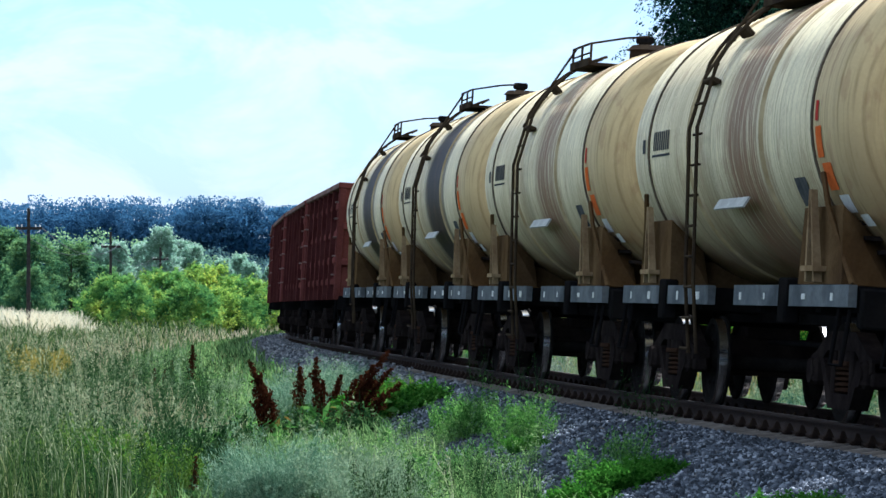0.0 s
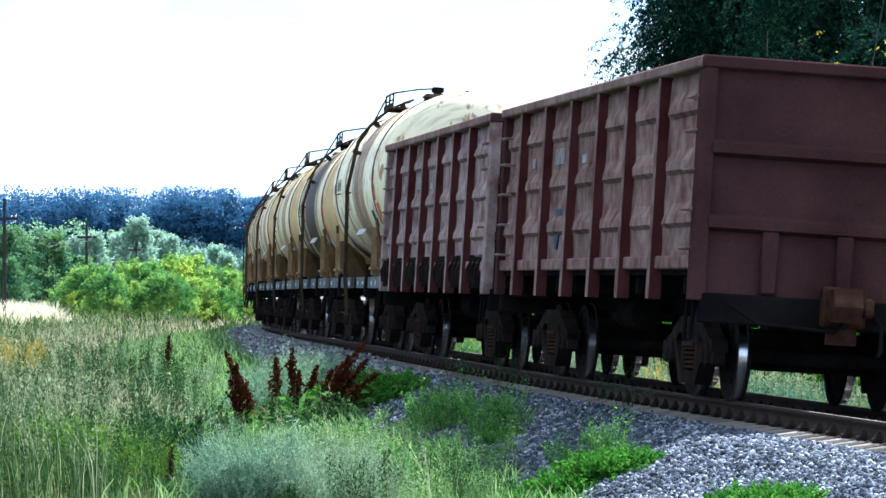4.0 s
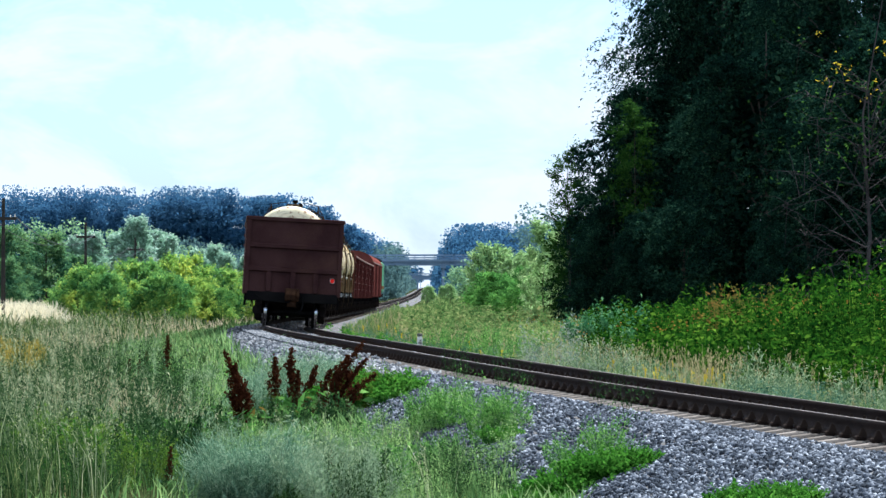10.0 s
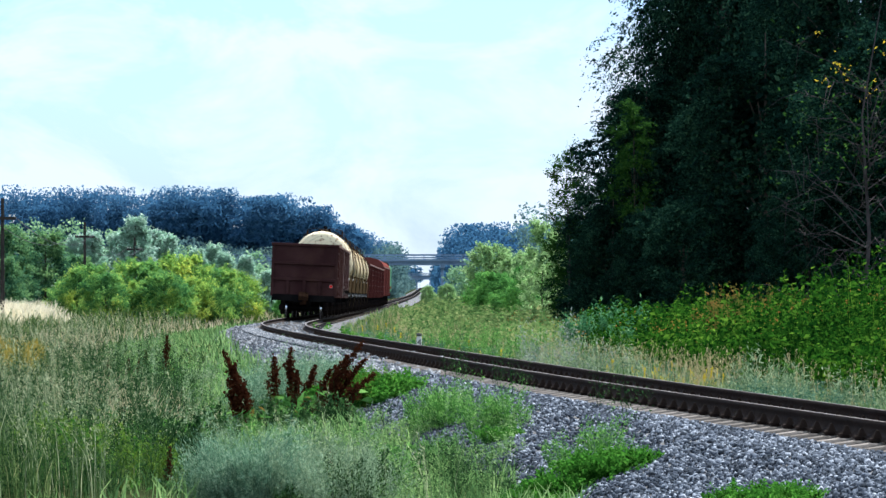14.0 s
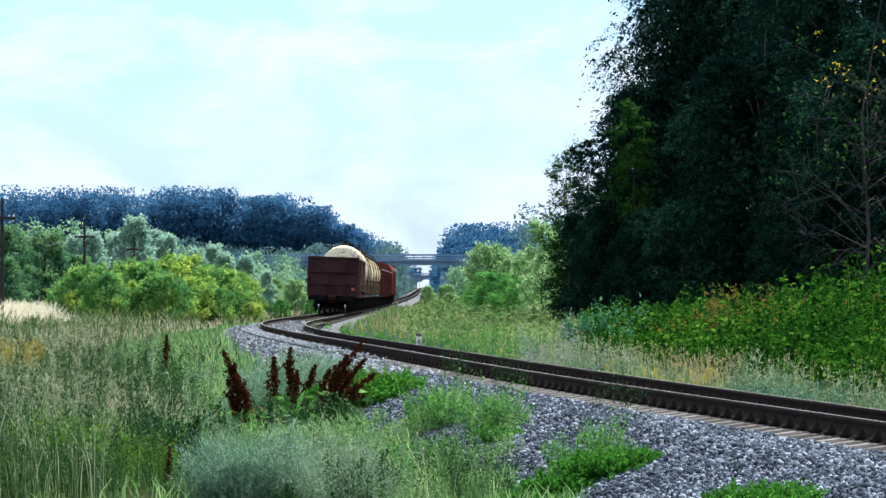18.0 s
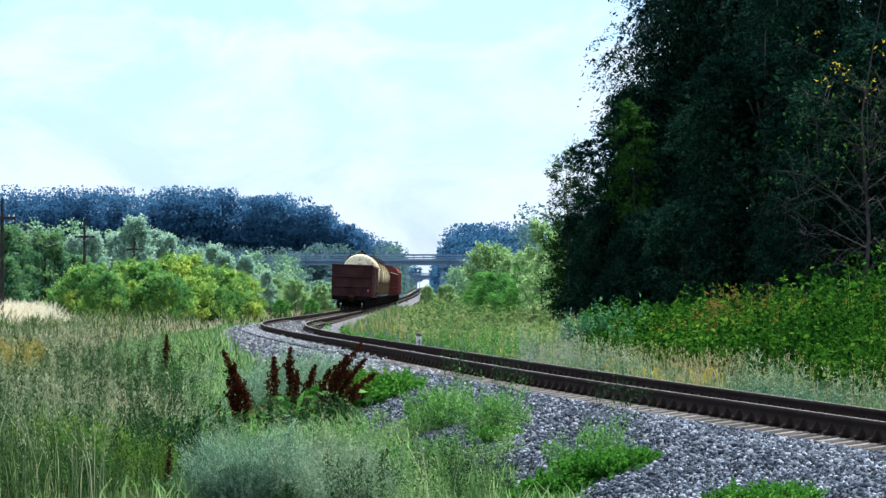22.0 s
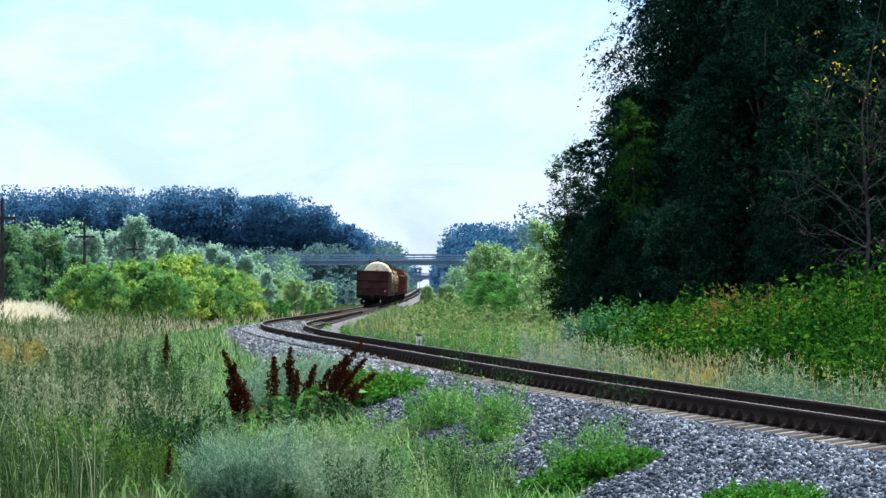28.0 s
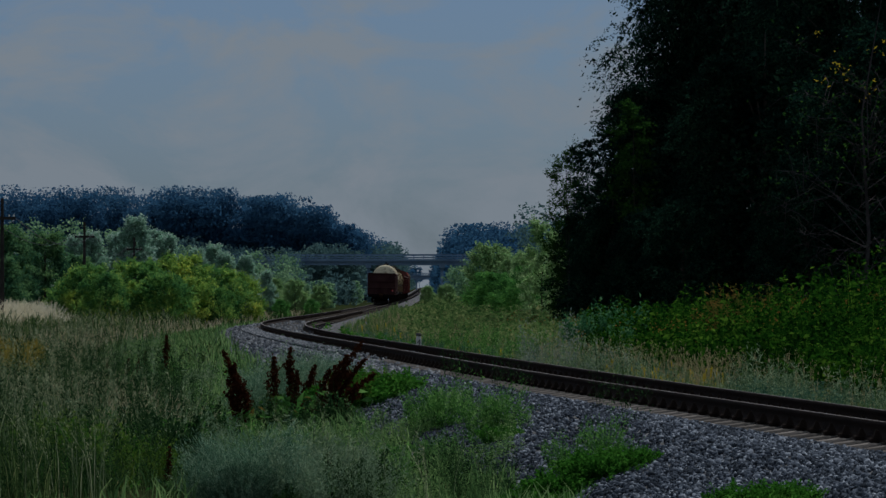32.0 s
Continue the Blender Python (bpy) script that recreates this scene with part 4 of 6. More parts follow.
# ---------- single plants by the track ----------
def dock(spires, rosette=0.3, spread=0.2):
    """A seeding dock: dense rusty spires over broad green leaves. Each spire: its foot x, y, its tip's shift x and its height."""
    root = thing("dock_plant", "rusty red-brown seeding dock plant over broad green leaves", "plant", "docks by the track")
    for bx, by, lean_x, hh in spires:
        b = np.array([bx, by, 0.0])
        tip = b + np.array([lean_x, rng.normal() * 0.05, hh])
        bow = np.array([lean_x * 0.25, 0, -0.06 * abs(lean_x)])

        def along(q):
            return b + (tip - b) * q - bow * 4 * q * (1 - q)

        part("stalk", Shape().tube([along(q) for q in (0, 0.3, 0.6, 1.0)], [0.010, 0.008, 0.006, 0.002], 4).mesh("stalk", DOCK), root)
        k = rng.uniform(0.30, 1.0, (520, 1))
        at = [along(k) + rng.normal(size=(520, 3)) * (0.008 + 0.044 * (1.02 - k) ** 0.6)]
        for q in rng.uniform(0.30, 0.72, 7):
            way = (tip - b) * 0.26 * (1.3 - q) + np.array([*(rng.normal(size=2) * 0.09), 0.02]) * (1.3 - q)
            at.append(along(q) + way * rng.uniform(0, 1.0, (60, 1)) + rng.normal(size=(60, 3)) * 0.015)
        c = np.concatenate(at)
        spire = part("seed_spire", quads("seed_spire", *leaves(c, 0.042, 0.1, 0.7, np.repeat([[0, 0, 1.0]], len(c), 0), 0.5), DOCK), root, "dense rusty seed spire")
        tagged(spire, kind="stuff")
    h = max(q[3] for q in spires)
    n = 70
    c = np.stack([rng.normal(size=n) * spread, rng.normal(size=n) * spread, rng.uniform(0.04, rosette, n) * h], 1)
    tagged(part("foliage", quads("foliage", *leaves(c, 0.22, 0.4, 0.42), WEED), root, "broad green leaves"), kind="stuff")
    c = c[:22] + rng.normal(size=(22, 3)) * 0.07
    c[:, 2] = np.abs(c[:, 2])
    tagged(part("faded_leaves", quads("faded_leaves", *leaves(c, 0.15, 0.3, 0.4), RUST_BUSH), root, "yellowed and reddened leaves"), kind="stuff")
    return root


def shrub(name, label, h, r, n, size, material, ratio=0.35, lean_by=0.45, per=40, group=""):
    """A low bushy plant of many leafy stalks."""
    root = thing(name, label, "plant", group)
    b = np.zeros((n, 3))
    b[:, :2] = rng.normal(size=(n, 2)) * r * 0.32
    a = np.arctan2(b[:, 1], b[:, 0])
    hh = h * rng.uniform(0.65, 1.1, n) * np.clip(1.15 - np.hypot(b[:, 0], b[:, 1]) / r * 0.6, 0.4, 1.1)
    tip = b + np.stack([np.cos(a) * r * lean_by, np.sin(a) * r * lean_by, hh], 1) * rng.uniform(0.8, 1.1, (n, 1))
    k = rng.uniform(0.08, 1.0, (n, per, 1))
    at = b[:, None] * (1 - k) + tip[:, None] * k + rng.normal(size=(n, per, 3)) * 0.045 * h
    at[:, :, 2] = np.maximum(at[:, :, 2], 0.01)
    way = np.repeat((tip - b) / np.linalg.norm(tip - b, axis=1)[:, None], per, 0)
    wood = Shape()
    for i in range(0, n, 4):
        wood.tube([b[i], (b[i] + tip[i]) / 2, tip[i]], [0.005, 0.004, 0.002], 3)
    tagged(part("stem_wood", wood.mesh("stem_wood", material, smooth=0), root), kind="stuff")
    part("foliage", quads("foliage", *leaves(at.reshape(-1, 3), size, 0.3, ratio, way), material), root)
    return root


dock_a = dock([(0.0, 0.0, -0.25, 1.22), (0.05, 0.05, -0.18, 1.02), (-0.02, -0.08, -0.16, 0.84), (0.08, -0.05, -0.06, 0.78)], 0.32, 0.14)
dock_b = dock([(0.0, 0.0, 0.0, 1.12), (-0.24, 0.1, 0.0, 1.0), (0.20, 0.05, 0.16, 0.88), (0.06, -0.1, 0.05, 0.80)], 0.36, 0.2)
dock_c = dock([(0.0, 0.0, 0.47, 1.24), (0.05, 0.1, 0.46, 1.00), (-0.08, -0.1, 0.34, 1.05), (-0.15, 0.0, 0.16, 0.84), (0.12, -0.1, 0.52, 0.80)], 0.46, 0.26)
dock_d = dock([(0.0, 0.0, 0.03, 1.0)], 0.3, 0.10)
plant(dock_a, -2.72, 52.0, 0, 1.0, True)
plant(dock_b, -2.22, 56.0, 0, 1.0, True)
plant(dock_c, -1.58, 53.2, 0, 1.0, True)
plant(dock_d, -5.76, 80.0, 0, 1.03, True)
for x, y, t, k in ((-6.2, 80, 40, 0.76), (-6.94, 80, 200, 0.6), (-6.59, 80.5, 120, 0.6), (-6.5, 79.5, 10, 0.62), (-6.34, 80, 80, 0.6), (-2.82, 39.5, 60, 0.5), (-1.92, 38.0, 30, 0.36), (-1.2, 40.8, 100, 0.5), (3.95, 66, 10, 0.5)):
    plant(dock_d, x, y, t, k)
worm = shrub("wormwood_bush", "soft grey-green wormwood bush beside the track bank", 1.0, 0.8, 110, 0.085, WORMWOOD, 0.2, 0.3, 40, "wormwood bushes")
plant(worm, -1.55, 41.6, 0, 0.7, True)
big = shrub("wormwood_bush", "broad soft blue-green wormwood bush beside the track bank", 1.0, 0.70, 420, 0.10, BLUE_WORMWOOD, 0.075, 0.75, 56, "wormwood bushes")
plant(big, -1.93, 38.4, 0, 0.74, True)
for x, y, t, k in ((-1.15, 42.2, 60, 0.62), (-0.95, 40.6, 200, 0.5), (-2.1, 62.5, 140, 0.5), (-2.45, 64.0, 90, 0.52), (-2.75, 67.0, 30, 0.42), (-4.6, 74, 0, 0.5), (-3.3, 46.5, 40, 0.75), (-3.7, 70, 10, 0.42), (5.0, 57, 10, 0.7), (5.7, 53.5, 80, 0.8), (4.5, 61.5, 20, 0.6), (2.6, 74, 120, 0.75), (1.9, 80, 60, 0.7), (4.0, 66, 200, 0.6), (6.1, 50.5, 30, 0.75), (1.4, 90, 10, 0.7), (2.3, 84, 20, 0.9), (3.0, 70.5, 70, 0.95), (4.9, 58.5, 150, 0.95), (3.4, 68, 10, 0.7)):
    plant(worm, x, y, t, k)
for x, y, t, k in ((-1.72, 38.0, 140, 0.55), (-2.12, 38.0, 70, 0.5), (-2.35, 58.6, 50, 0.85), (-2.0, 60.0, 120, 0.7), (-2.62, 57.0, 200, 0.7)):
    plant(big, x, y, t, k)
weed = shrub("weed_clump", "upright green leafy weed clump at the ballast edge", 0.98, 0.50, 52, 0.085, WEED, 0.22, 0.55, 40, "weed clumps at the ballast")
plant(weed, -0.22, 46.6, 0, 0.62, True)
for x, y, t, k in ((0.05, 46.2, 50, 0.66), (0.45, 43.6, 10, 0.62), (0.75, 43.4, 70, 0.52), (-1.3, 57.5, 30, 0.5), (-4.8, 46.5, 20, 0.6), (-4.4, 50, 80, 0.6), (1.55, 36.6, 30, 0.5), (1.2, 37.0, 130, 0.42), (0.0, 42.0, 70, 0.5)):
    plant(weed, x, y, t, k)
lime = shrub("lime_green_weed", "low lime-green leafy weed growing out of the gravel", 0.34, 0.6, 260, 0.05, LIME, 0.55, 0.4, 34, "lime-green weeds")
plant(lime, 2.42, 29.4, 0, 0.75, True)
for x, y, t, k in ((2.62, 29.5, 40, 0.56), (2.28, 29.5, 80, 0.45), (0.85, 35.4, 30, 0.62), (1.15, 35.2, 60, 0.75), (1.45, 35.4, 80, 0.75), (1.7, 35.6, 140, 0.6), (1.0, 34.8, 200, 0.6), (0.62, 42.3, 200, 0.5), (-1.15, 54.4, 50, 1.2), (-0.85, 54.8, 10, 1.1), (-1.75, 52.6, 50, 0.8), (-2.25, 54.4, 120, 0.8), (-4.15, 40.5, 90, 0.9), (-3.75, 39.5, 30, 0.8)):
    plant(lime, x, y, t, k)
stalk = shrub("tall_weed_stalk", "thin grey-green weed stalk in the gravel", 0.95, 0.2, 7, 0.045, DARK_STALK, 0.35, 0.4, 26, "thin weeds in the gravel")
for x, y, t, k in ((1.25, 84, 0, 0.85), (1.9, 90, 40, 0.9), (2.6, 82, 100, 0.7), (2.2, 96, 160, 1.0), (3.1, 77, 200, 0.7), (1.0, 98, 20, 0.9), (0.4, 104, 70, 0.9), (2.9, 90, 120, 0.8), (1.5, 106, 30, 1.0), (-0.2, 112, 50, 0.9)):
    plant(weed, x, y, t, k)
plant(stalk, 0.75, 50.5, 0, 0.85, True)
for x, y, t, k in ((0.95, 48.5, 30, 0.8), (0.3, 54.5, 90, 0.8), (2.0, 40.6, 60, 0.85), (0.1, 58, 20, 0.8), (0.35, 60.5, 0, 0.8), (-0.7, 48.6, 10, 0.85), (-1.2, 47.8, 40, 0.95), (1.9, 45.0, 60, 0.8), (-0.35, 47.0, 0, 0.8)):
    plant(stalk, x, y, t, k)

mugwort = shrub("mugwort_plant", "tall dark green mugwort plant in the meadow", 1.0, 0.16, 9, 0.055, DARK_STALK, 0.3, 0.5, 60, "mugworts in the meadow")
plant(mugwort, -3.35, 47.0, 0, 1.0, True)
pale = shrub("seeding_weed", "upright seeding weed with pale grey-green tips", 1.05, 0.22, 9, 0.045, WORMWOOD, 0.22, 0.6, 50, "seeding weeds in the meadow")
plant(pale, -3.9, 46.0, 0, 1.0, True)
scatter = random.Random(21)
for i in range(64):
    y = 1 / scatter.uniform(1 / 74, 1 / 40)
    x = scatter.uniform(-0.113 * y, -0.066 * y)
    plant(mugwort if i % 2 else pale, x, y, scatter.uniform(0, 360), scatter.uniform(0.65, 1.05))

for x, y, t, k in ((-0.9, 37.2, 0, 0.55), (-0.74, 37.0, 60, 0.5), (-1.04, 37.5, 120, 0.58), (-0.6, 37.5, 200, 0.5), (-0.82, 38.2, 40, 0.6), (-1.2, 38.4, 90, 0.6), (-0.5, 38.6, 150, 0.52)):
    plant(mugwort, x, y, t, k)
# dark leafy clumps that also stand in for the shadowed gaps by the docks
nettle = shrub("nettle_clump", "dark green leafy clump standing in for the shadowed gap by the docks", 0.85, 0.5, 60, 0.10, DARK_STALK, 0.45, 0.35, 40, "nettles by the docks")
plant(nettle, -3.1, 50.6, 0, 0.62, True)
for x, y, t, k in ((-3.4, 49.8, 60, 0.6), (-2.9, 49.0, 120, 0.55), (-2.9, 43.6, 30, 0.75), (-3.15, 44.4, 200, 0.7), (-1.45, 51.4, 80, 0.6), (-1.95, 51.8, 10, 0.5), (-2.45, 53.2, 40, 0.5), (-0.95, 38.6, 20, 0.5), (-0.72, 40.0, 20, 0.5), (-1.5, 37.0, 60, 0.3), (-2.45, 40.2, 110, 0.6)):
    plant(nettle, x, y, t, k)
herb = shrub("yellow_green_herb", "yellow-green leafy herb among the meadow grasses", 0.9, 0.42, 60, 0.05, HERB, 0.4, 0.35, 44, "yellow-green herbs")
plant(herb, -3.75, 40.0, 0, 0.8, True)
for x, y, t, k in ((-3.4, 39.4, 60, 0.75), (-4.2, 41.0, 120, 0.8), (-3.0, 40.6, 200, 0.62), (-4.5, 39.2, 20, 0.7), (-2.75, 46.0, 90, 0.5), (-1.2, 54.0, 10, 0.6), (-0.9, 54.6, 70, 0.55)):
    plant(herb, x, y, t, k)
frond = shrub("silvery_frond_weed", "silvery weed with pale branching fronds by the bank", 1.05, 0.40, 26, 0.060, FROND, 0.25, 0.7, 80, "silvery fronds by the bank")
plant(frond, -1.42, 37.6, 0, 0.72, True)
for x, y, t, k in ((-1.12, 37.2, 50, 0.66), (-0.82, 37.5, 110, 0.62), (-1.25, 39.0, 160, 0.74), (-0.95, 39.6, 210, 0.70), (-0.6, 39.2, 20, 0.6), (-0.55, 37.2, 80, 0.5), (-2.6, 45.0, 0, 0.7), (-2.35, 57.5, 30, 0.9), (-2.1, 58.2, 100, 1.0)):
    plant(frond, x, y, t, k)

grey = shrub("silvery_mullein_clump", "tall silvery grey weed clump beside the far rail", 1.25, 0.42, 12, 0.075, SILVER_WEED, 0.25, 0.8, 44, "silvery weeds")
plant(grey, 2.1, 76, 0, 1.15, True)
plant(grey, 2.45, 71, 60, 1.0)
plant(grey, 3.05, 68.5, 200, 0.8)
plant(grey, 1.9, 77.5, 120, 0.95)

sapling = shrub("poplar_sapling", "blue-green leafy sapling at the thicket's edge", 1.7, 0.7, 26, 0.13, SAPLING, 0.6, 0.4, 60, "saplings at the thicket")
plant(sapling, 3.4, 97, 0, 0.72, True)
for x, y, t, k in ((4.0, 100, 60, 0.8), (4.35, 95, 120, 0.62), (4.9, 103, 20, 0.9)):
    plant(sapling, x, y, t, k)
rusty = shrub("rusty_bush", "tall bush with rust-brown fading leaves in the thicket", 2.2, 1.3, 60, 0.11, RUST_BUSH, 0.5, 0.5, 70)
plant(rusty, 7.0, 88, 0, 0.9, True)
# ---------- trees and bushes ----------
LEFT = "bushes at the meadow's edge"
bush = tree("meadow_bush", "broad yellow-green deciduous bush at the meadow's edge", "bush", 5.2, 3.3, 0.1, 1900, 15, 0.55, 0.17, (BARK, BUSH), 0.1, limbs=16, girth=0.016, shape=0.5, group=LEFT, boughs=70, wide=0.22, rise=0.7)
plant(bush, -24.6, 268, 0, 0.80, True)
for x, y, t, k in ((-21.6, 272, 40, 0.90), (-16.9, 281, 150, 0.86), (-23.0, 262, 200, 0.68), (-26.5, 276, 100, 0.60), (-18.9, 262, 300, 0.70), (-16.0, 270, 10, 0.55)):
    plant(bush, x, y, t, k)
turning = tree("yellowing_bush", "broad bush turning yellow at its top at the meadow's edge", "bush", 5.2, 3.1, 0.1, 1700, 15, 0.55, 0.17, (BARK, YELLOWING), 0.1, limbs=16, girth=0.016, shape=0.5, group=LEFT, boughs=64, wide=0.22, rise=0.7)
plant(turning, -19.0, 277, 90, 1.0, True)
for x, y, t, k in ((-15.4, 288, 220, 0.78), (-20.6, 264, 300, 0.60), (-17.6, 268, 10, 0.66), (-25.4, 266, 60, 0.45)):
    plant(turning, x, y, t, k)
dusk = tree("broadleaf_tree", "round dark green broadleaf tree beyond the meadow", "tree", 8.6, 3.4, 0.2, 2000, 15, 0.7, 0.21, (BARK, DUSK_LEAF), 0.1, limbs=16, girth=0.014, shape=0.7, group="trees beyond the meadow", boughs=64, wide=0.24, rise=0.5)
plant(dusk, -34.2, 300, 0, 0.86, True)
for x, y, t, k in ((-37.8, 310, 40, 0.95), (-31.8, 308, 90, 0.84), (-29.5, 312, 140, 0.62), (-36, 292, 200, 0.6), (-33.0, 290, 20, 0.55)):
    plant(dusk, x, y, t, k)
silver = tree("silver_willow", "tall silvery grey-green willow beyond the bushes", "tree", 10.0, 2.5, 0.5, 2000, 14, 0.7, 0.25, (BARK, SILVER), -0.1, limbs=18, girth=0.012, shape=1.3, group="silver willows", boughs=74, wide=0.22, rise=0.9)
plant(silver, -31.0, 388, 0, 1.02, True)
for x, y, t, k in ((-36.0, 395, 40, 0.86), (-28.0, 392, 90, 0.84), (-25.5, 400, 140, 0.72), (-22.8, 402, 200, 0.68), (-21.0, 410, 20, 0.66), (-29.6, 398, 250, 0.90), (-40.5, 390, 250, 0.80), (-34.0, 402, 300, 0.86), (-38.2, 400, 10, 0.82), (-24.2, 408, 170, 0.78), (-19.2, 420, 60, 0.5)):
    plant(silver, x, y, t, k)
willow = tree("willow_bush", "rounded light green willow bush inside the curve", "bush", 5.8, 2.6, 0.1, 1700, 14, 0.5, 0.19, (BARK, WILLOW), 0.0, limbs=14, girth=0.014, shape=0.5, group="willow bushes", boughs=60, wide=0.24, rise=0.8)
plant(willow, 3.7, 300, 0, 0.96, True)
for x, y, t, k in ((6.0, 285, 60, 0.86), (5.0, 245, 120, 0.60), (6.6, 232, 200, 0.64), (3.3, 262, 20, 0.5), (4.4, 205, 90, 0.42), (5.7, 190, 150, 0.5), (7.6, 205, 240, 0.72), (6.9, 176, 30, 0.5), (-18.0, 470, 0, 0.7), (-21.0, 480, 60, 0.75), (-24.5, 500, 100, 0.8), (-16.5, 520, 150, 0.6), (-19.5, 440, 200, 0.55), (-2.0, 520, 40, 0.5), (0.5, 480, 70, 0.55)):
    plant(willow, x, y, t, k)
green_bush = tree("green_bush", "fresh green bush with small bright leaves", "bush", 3.4, 1.7, 0.05, 900, 14, 0.35, 0.13, (BARK, GREEN_BUSH), 0.0, limbs=12, girth=0.014, shape=0.5, group="green bushes inside the curve", boughs=26, wide=0.34)
plant(green_bush, 2.9, 195, 0, 0.85, True)
for x, y, t, k in ((2.5, 215, 60, 0.9), (3.6, 190, 130, 0.8), (4.4, 182, 100, 0.95), (5.2, 168, 150, 0.7), (-11.6, 340, 40, 0.5), (-13.9, 330, 40, 0.55)):
    plant(green_bush, x, y, t, k)

RIGHT = "dark trees beside the railway"
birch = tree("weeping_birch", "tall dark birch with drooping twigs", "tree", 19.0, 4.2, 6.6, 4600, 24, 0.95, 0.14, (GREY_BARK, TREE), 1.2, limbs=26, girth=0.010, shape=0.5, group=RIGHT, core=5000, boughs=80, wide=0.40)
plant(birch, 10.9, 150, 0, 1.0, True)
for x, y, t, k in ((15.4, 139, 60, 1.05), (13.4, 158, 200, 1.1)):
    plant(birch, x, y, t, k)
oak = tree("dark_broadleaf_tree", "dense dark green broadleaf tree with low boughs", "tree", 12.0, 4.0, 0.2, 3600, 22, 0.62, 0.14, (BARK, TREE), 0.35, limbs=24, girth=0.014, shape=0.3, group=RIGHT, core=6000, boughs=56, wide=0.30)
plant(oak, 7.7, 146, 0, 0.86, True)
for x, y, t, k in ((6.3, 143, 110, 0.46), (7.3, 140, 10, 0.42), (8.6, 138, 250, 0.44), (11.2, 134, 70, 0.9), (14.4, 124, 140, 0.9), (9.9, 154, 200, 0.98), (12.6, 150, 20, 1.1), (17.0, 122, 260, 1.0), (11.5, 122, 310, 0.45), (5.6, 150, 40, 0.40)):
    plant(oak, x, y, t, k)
young = tree("young_birch", "slender young birch with sparse leaves", "tree", 8.0, 1.15, 0.8, 420, 16, 0.5, 0.11, (DEAD_WOOD, TREE_LIGHT), -0.2, limbs=18, girth=0.005, shape=1.3, group="young birches", boughs=30, wide=0.3)
plant(young, 4.75, 148, 0, 0.97, True)
for x, y, t, k in ((5.4, 152, 100, 0.8), (5.3, 168, 10, 0.7)):
    plant(young, x, y, t, k)
fresh = tree("young_maple", "slender young tree with light green sunlit leaves", "tree", 5.6, 0.8, 0.5, 420, 15, 0.40, 0.13, (BARK, WILLOW), 0.0, limbs=10, girth=0.006, shape=0.9, group="young light trees", boughs=26, wide=0.32, rise=0.8)
plant(fresh, 4.25, 164, 0, 0.92, True)
for x, y, t, k in ((4.75, 160, 80, 0.78), (3.95, 176, 160, 0.7), (5.3, 158, 240, 0.6)):
    plant(fresh, x, y, t, k)
# a sunlit branch, given as a slim tree with the sun in its leaf colour
lit = tree("sunlit_maple", "slim tree in lighter leaf colour for a sunlit branch among dark trees", "tree", 9.6, 0.75, 4.0, 260, 16, 0.45, 0.14, (BARK, TREE_LIGHT), 0.2, limbs=8, girth=0.003, shape=0.3, boughs=16, wide=0.6)
plant(lit, 7.0, 141.5, 0, 0.95, True)
# a half-bare small tree with a few yellow leaves
bare = thing("half_bare_tree", "half-bare leaning tree with thin grey branches and yellow leaves", "tree")
wood = Shape()
tips = []
for i in range(46):
    a, z0 = rng.uniform(0, 2 * np.pi), rng.uniform(0.4, 6.0)
    ln = rng.uniform(1.0, 2.6)
    st = Vector((0.12 * z0 * 0.4, 0, z0))
    e = st + Vector((math.cos(a) * ln, math.sin(a) * ln * 0.7, ln * rng.uniform(-0.1, 0.8)))
    mid_p = st.lerp(e, 0.5) + Vector((0, 0, 0.25 * ln * rng.uniform(0.2, 1)))
    wood.tube([st, mid_p, e], [0.014, 0.009, 0.003], 4)
    tips.append(e)
    for j in range(4):
        q = mid_p.lerp(e, rng.uniform(0, 1))
        r = q + Vector(rng.normal(size=3)) * 0.45
        wood.tube([q, q.lerp(r, 0.5) + Vector((0, 0, 0.08)), r], [0.008, 0.006, 0.003], 3)
        tips.append(r)
wood.tube([(0, 0, -0.3), (0.2, 0, 2.4), (0.05, 0, 5.0), (0.6, 0, 8.2)], [0.07, 0.042, 0.022, 0.006], 7)
part("trunk", wood.mesh("trunk", DEAD_WOOD), bare)
tp = np.array([tuple(q) for q in tips])
hi = np.repeat(tp[tp[:, 2] > 3.5], 4, 0)
part("crown", quads("crown", *leaves(hi + rng.normal(size=hi.shape) * 0.28, 0.10, 0.4), TREE_LIGHT), bare, "sparse green leaves")
near_top = tp[(tp[:, 0] > -1.5) & (tp[:, 0] < 0.8)]
ye = np.repeat(near_top[np.argsort(-near_top[:, 2])[:22:3]], 7, 0)
part("yellow_leaves", quads("yellow_leaves", *leaves(ye + rng.normal(size=ye.shape) * 0.10, 0.085, 0.4), YELLOW), bare, "a few yellowed leaves")
plant(bare, 12.1, 112, 0, 1.36, True)


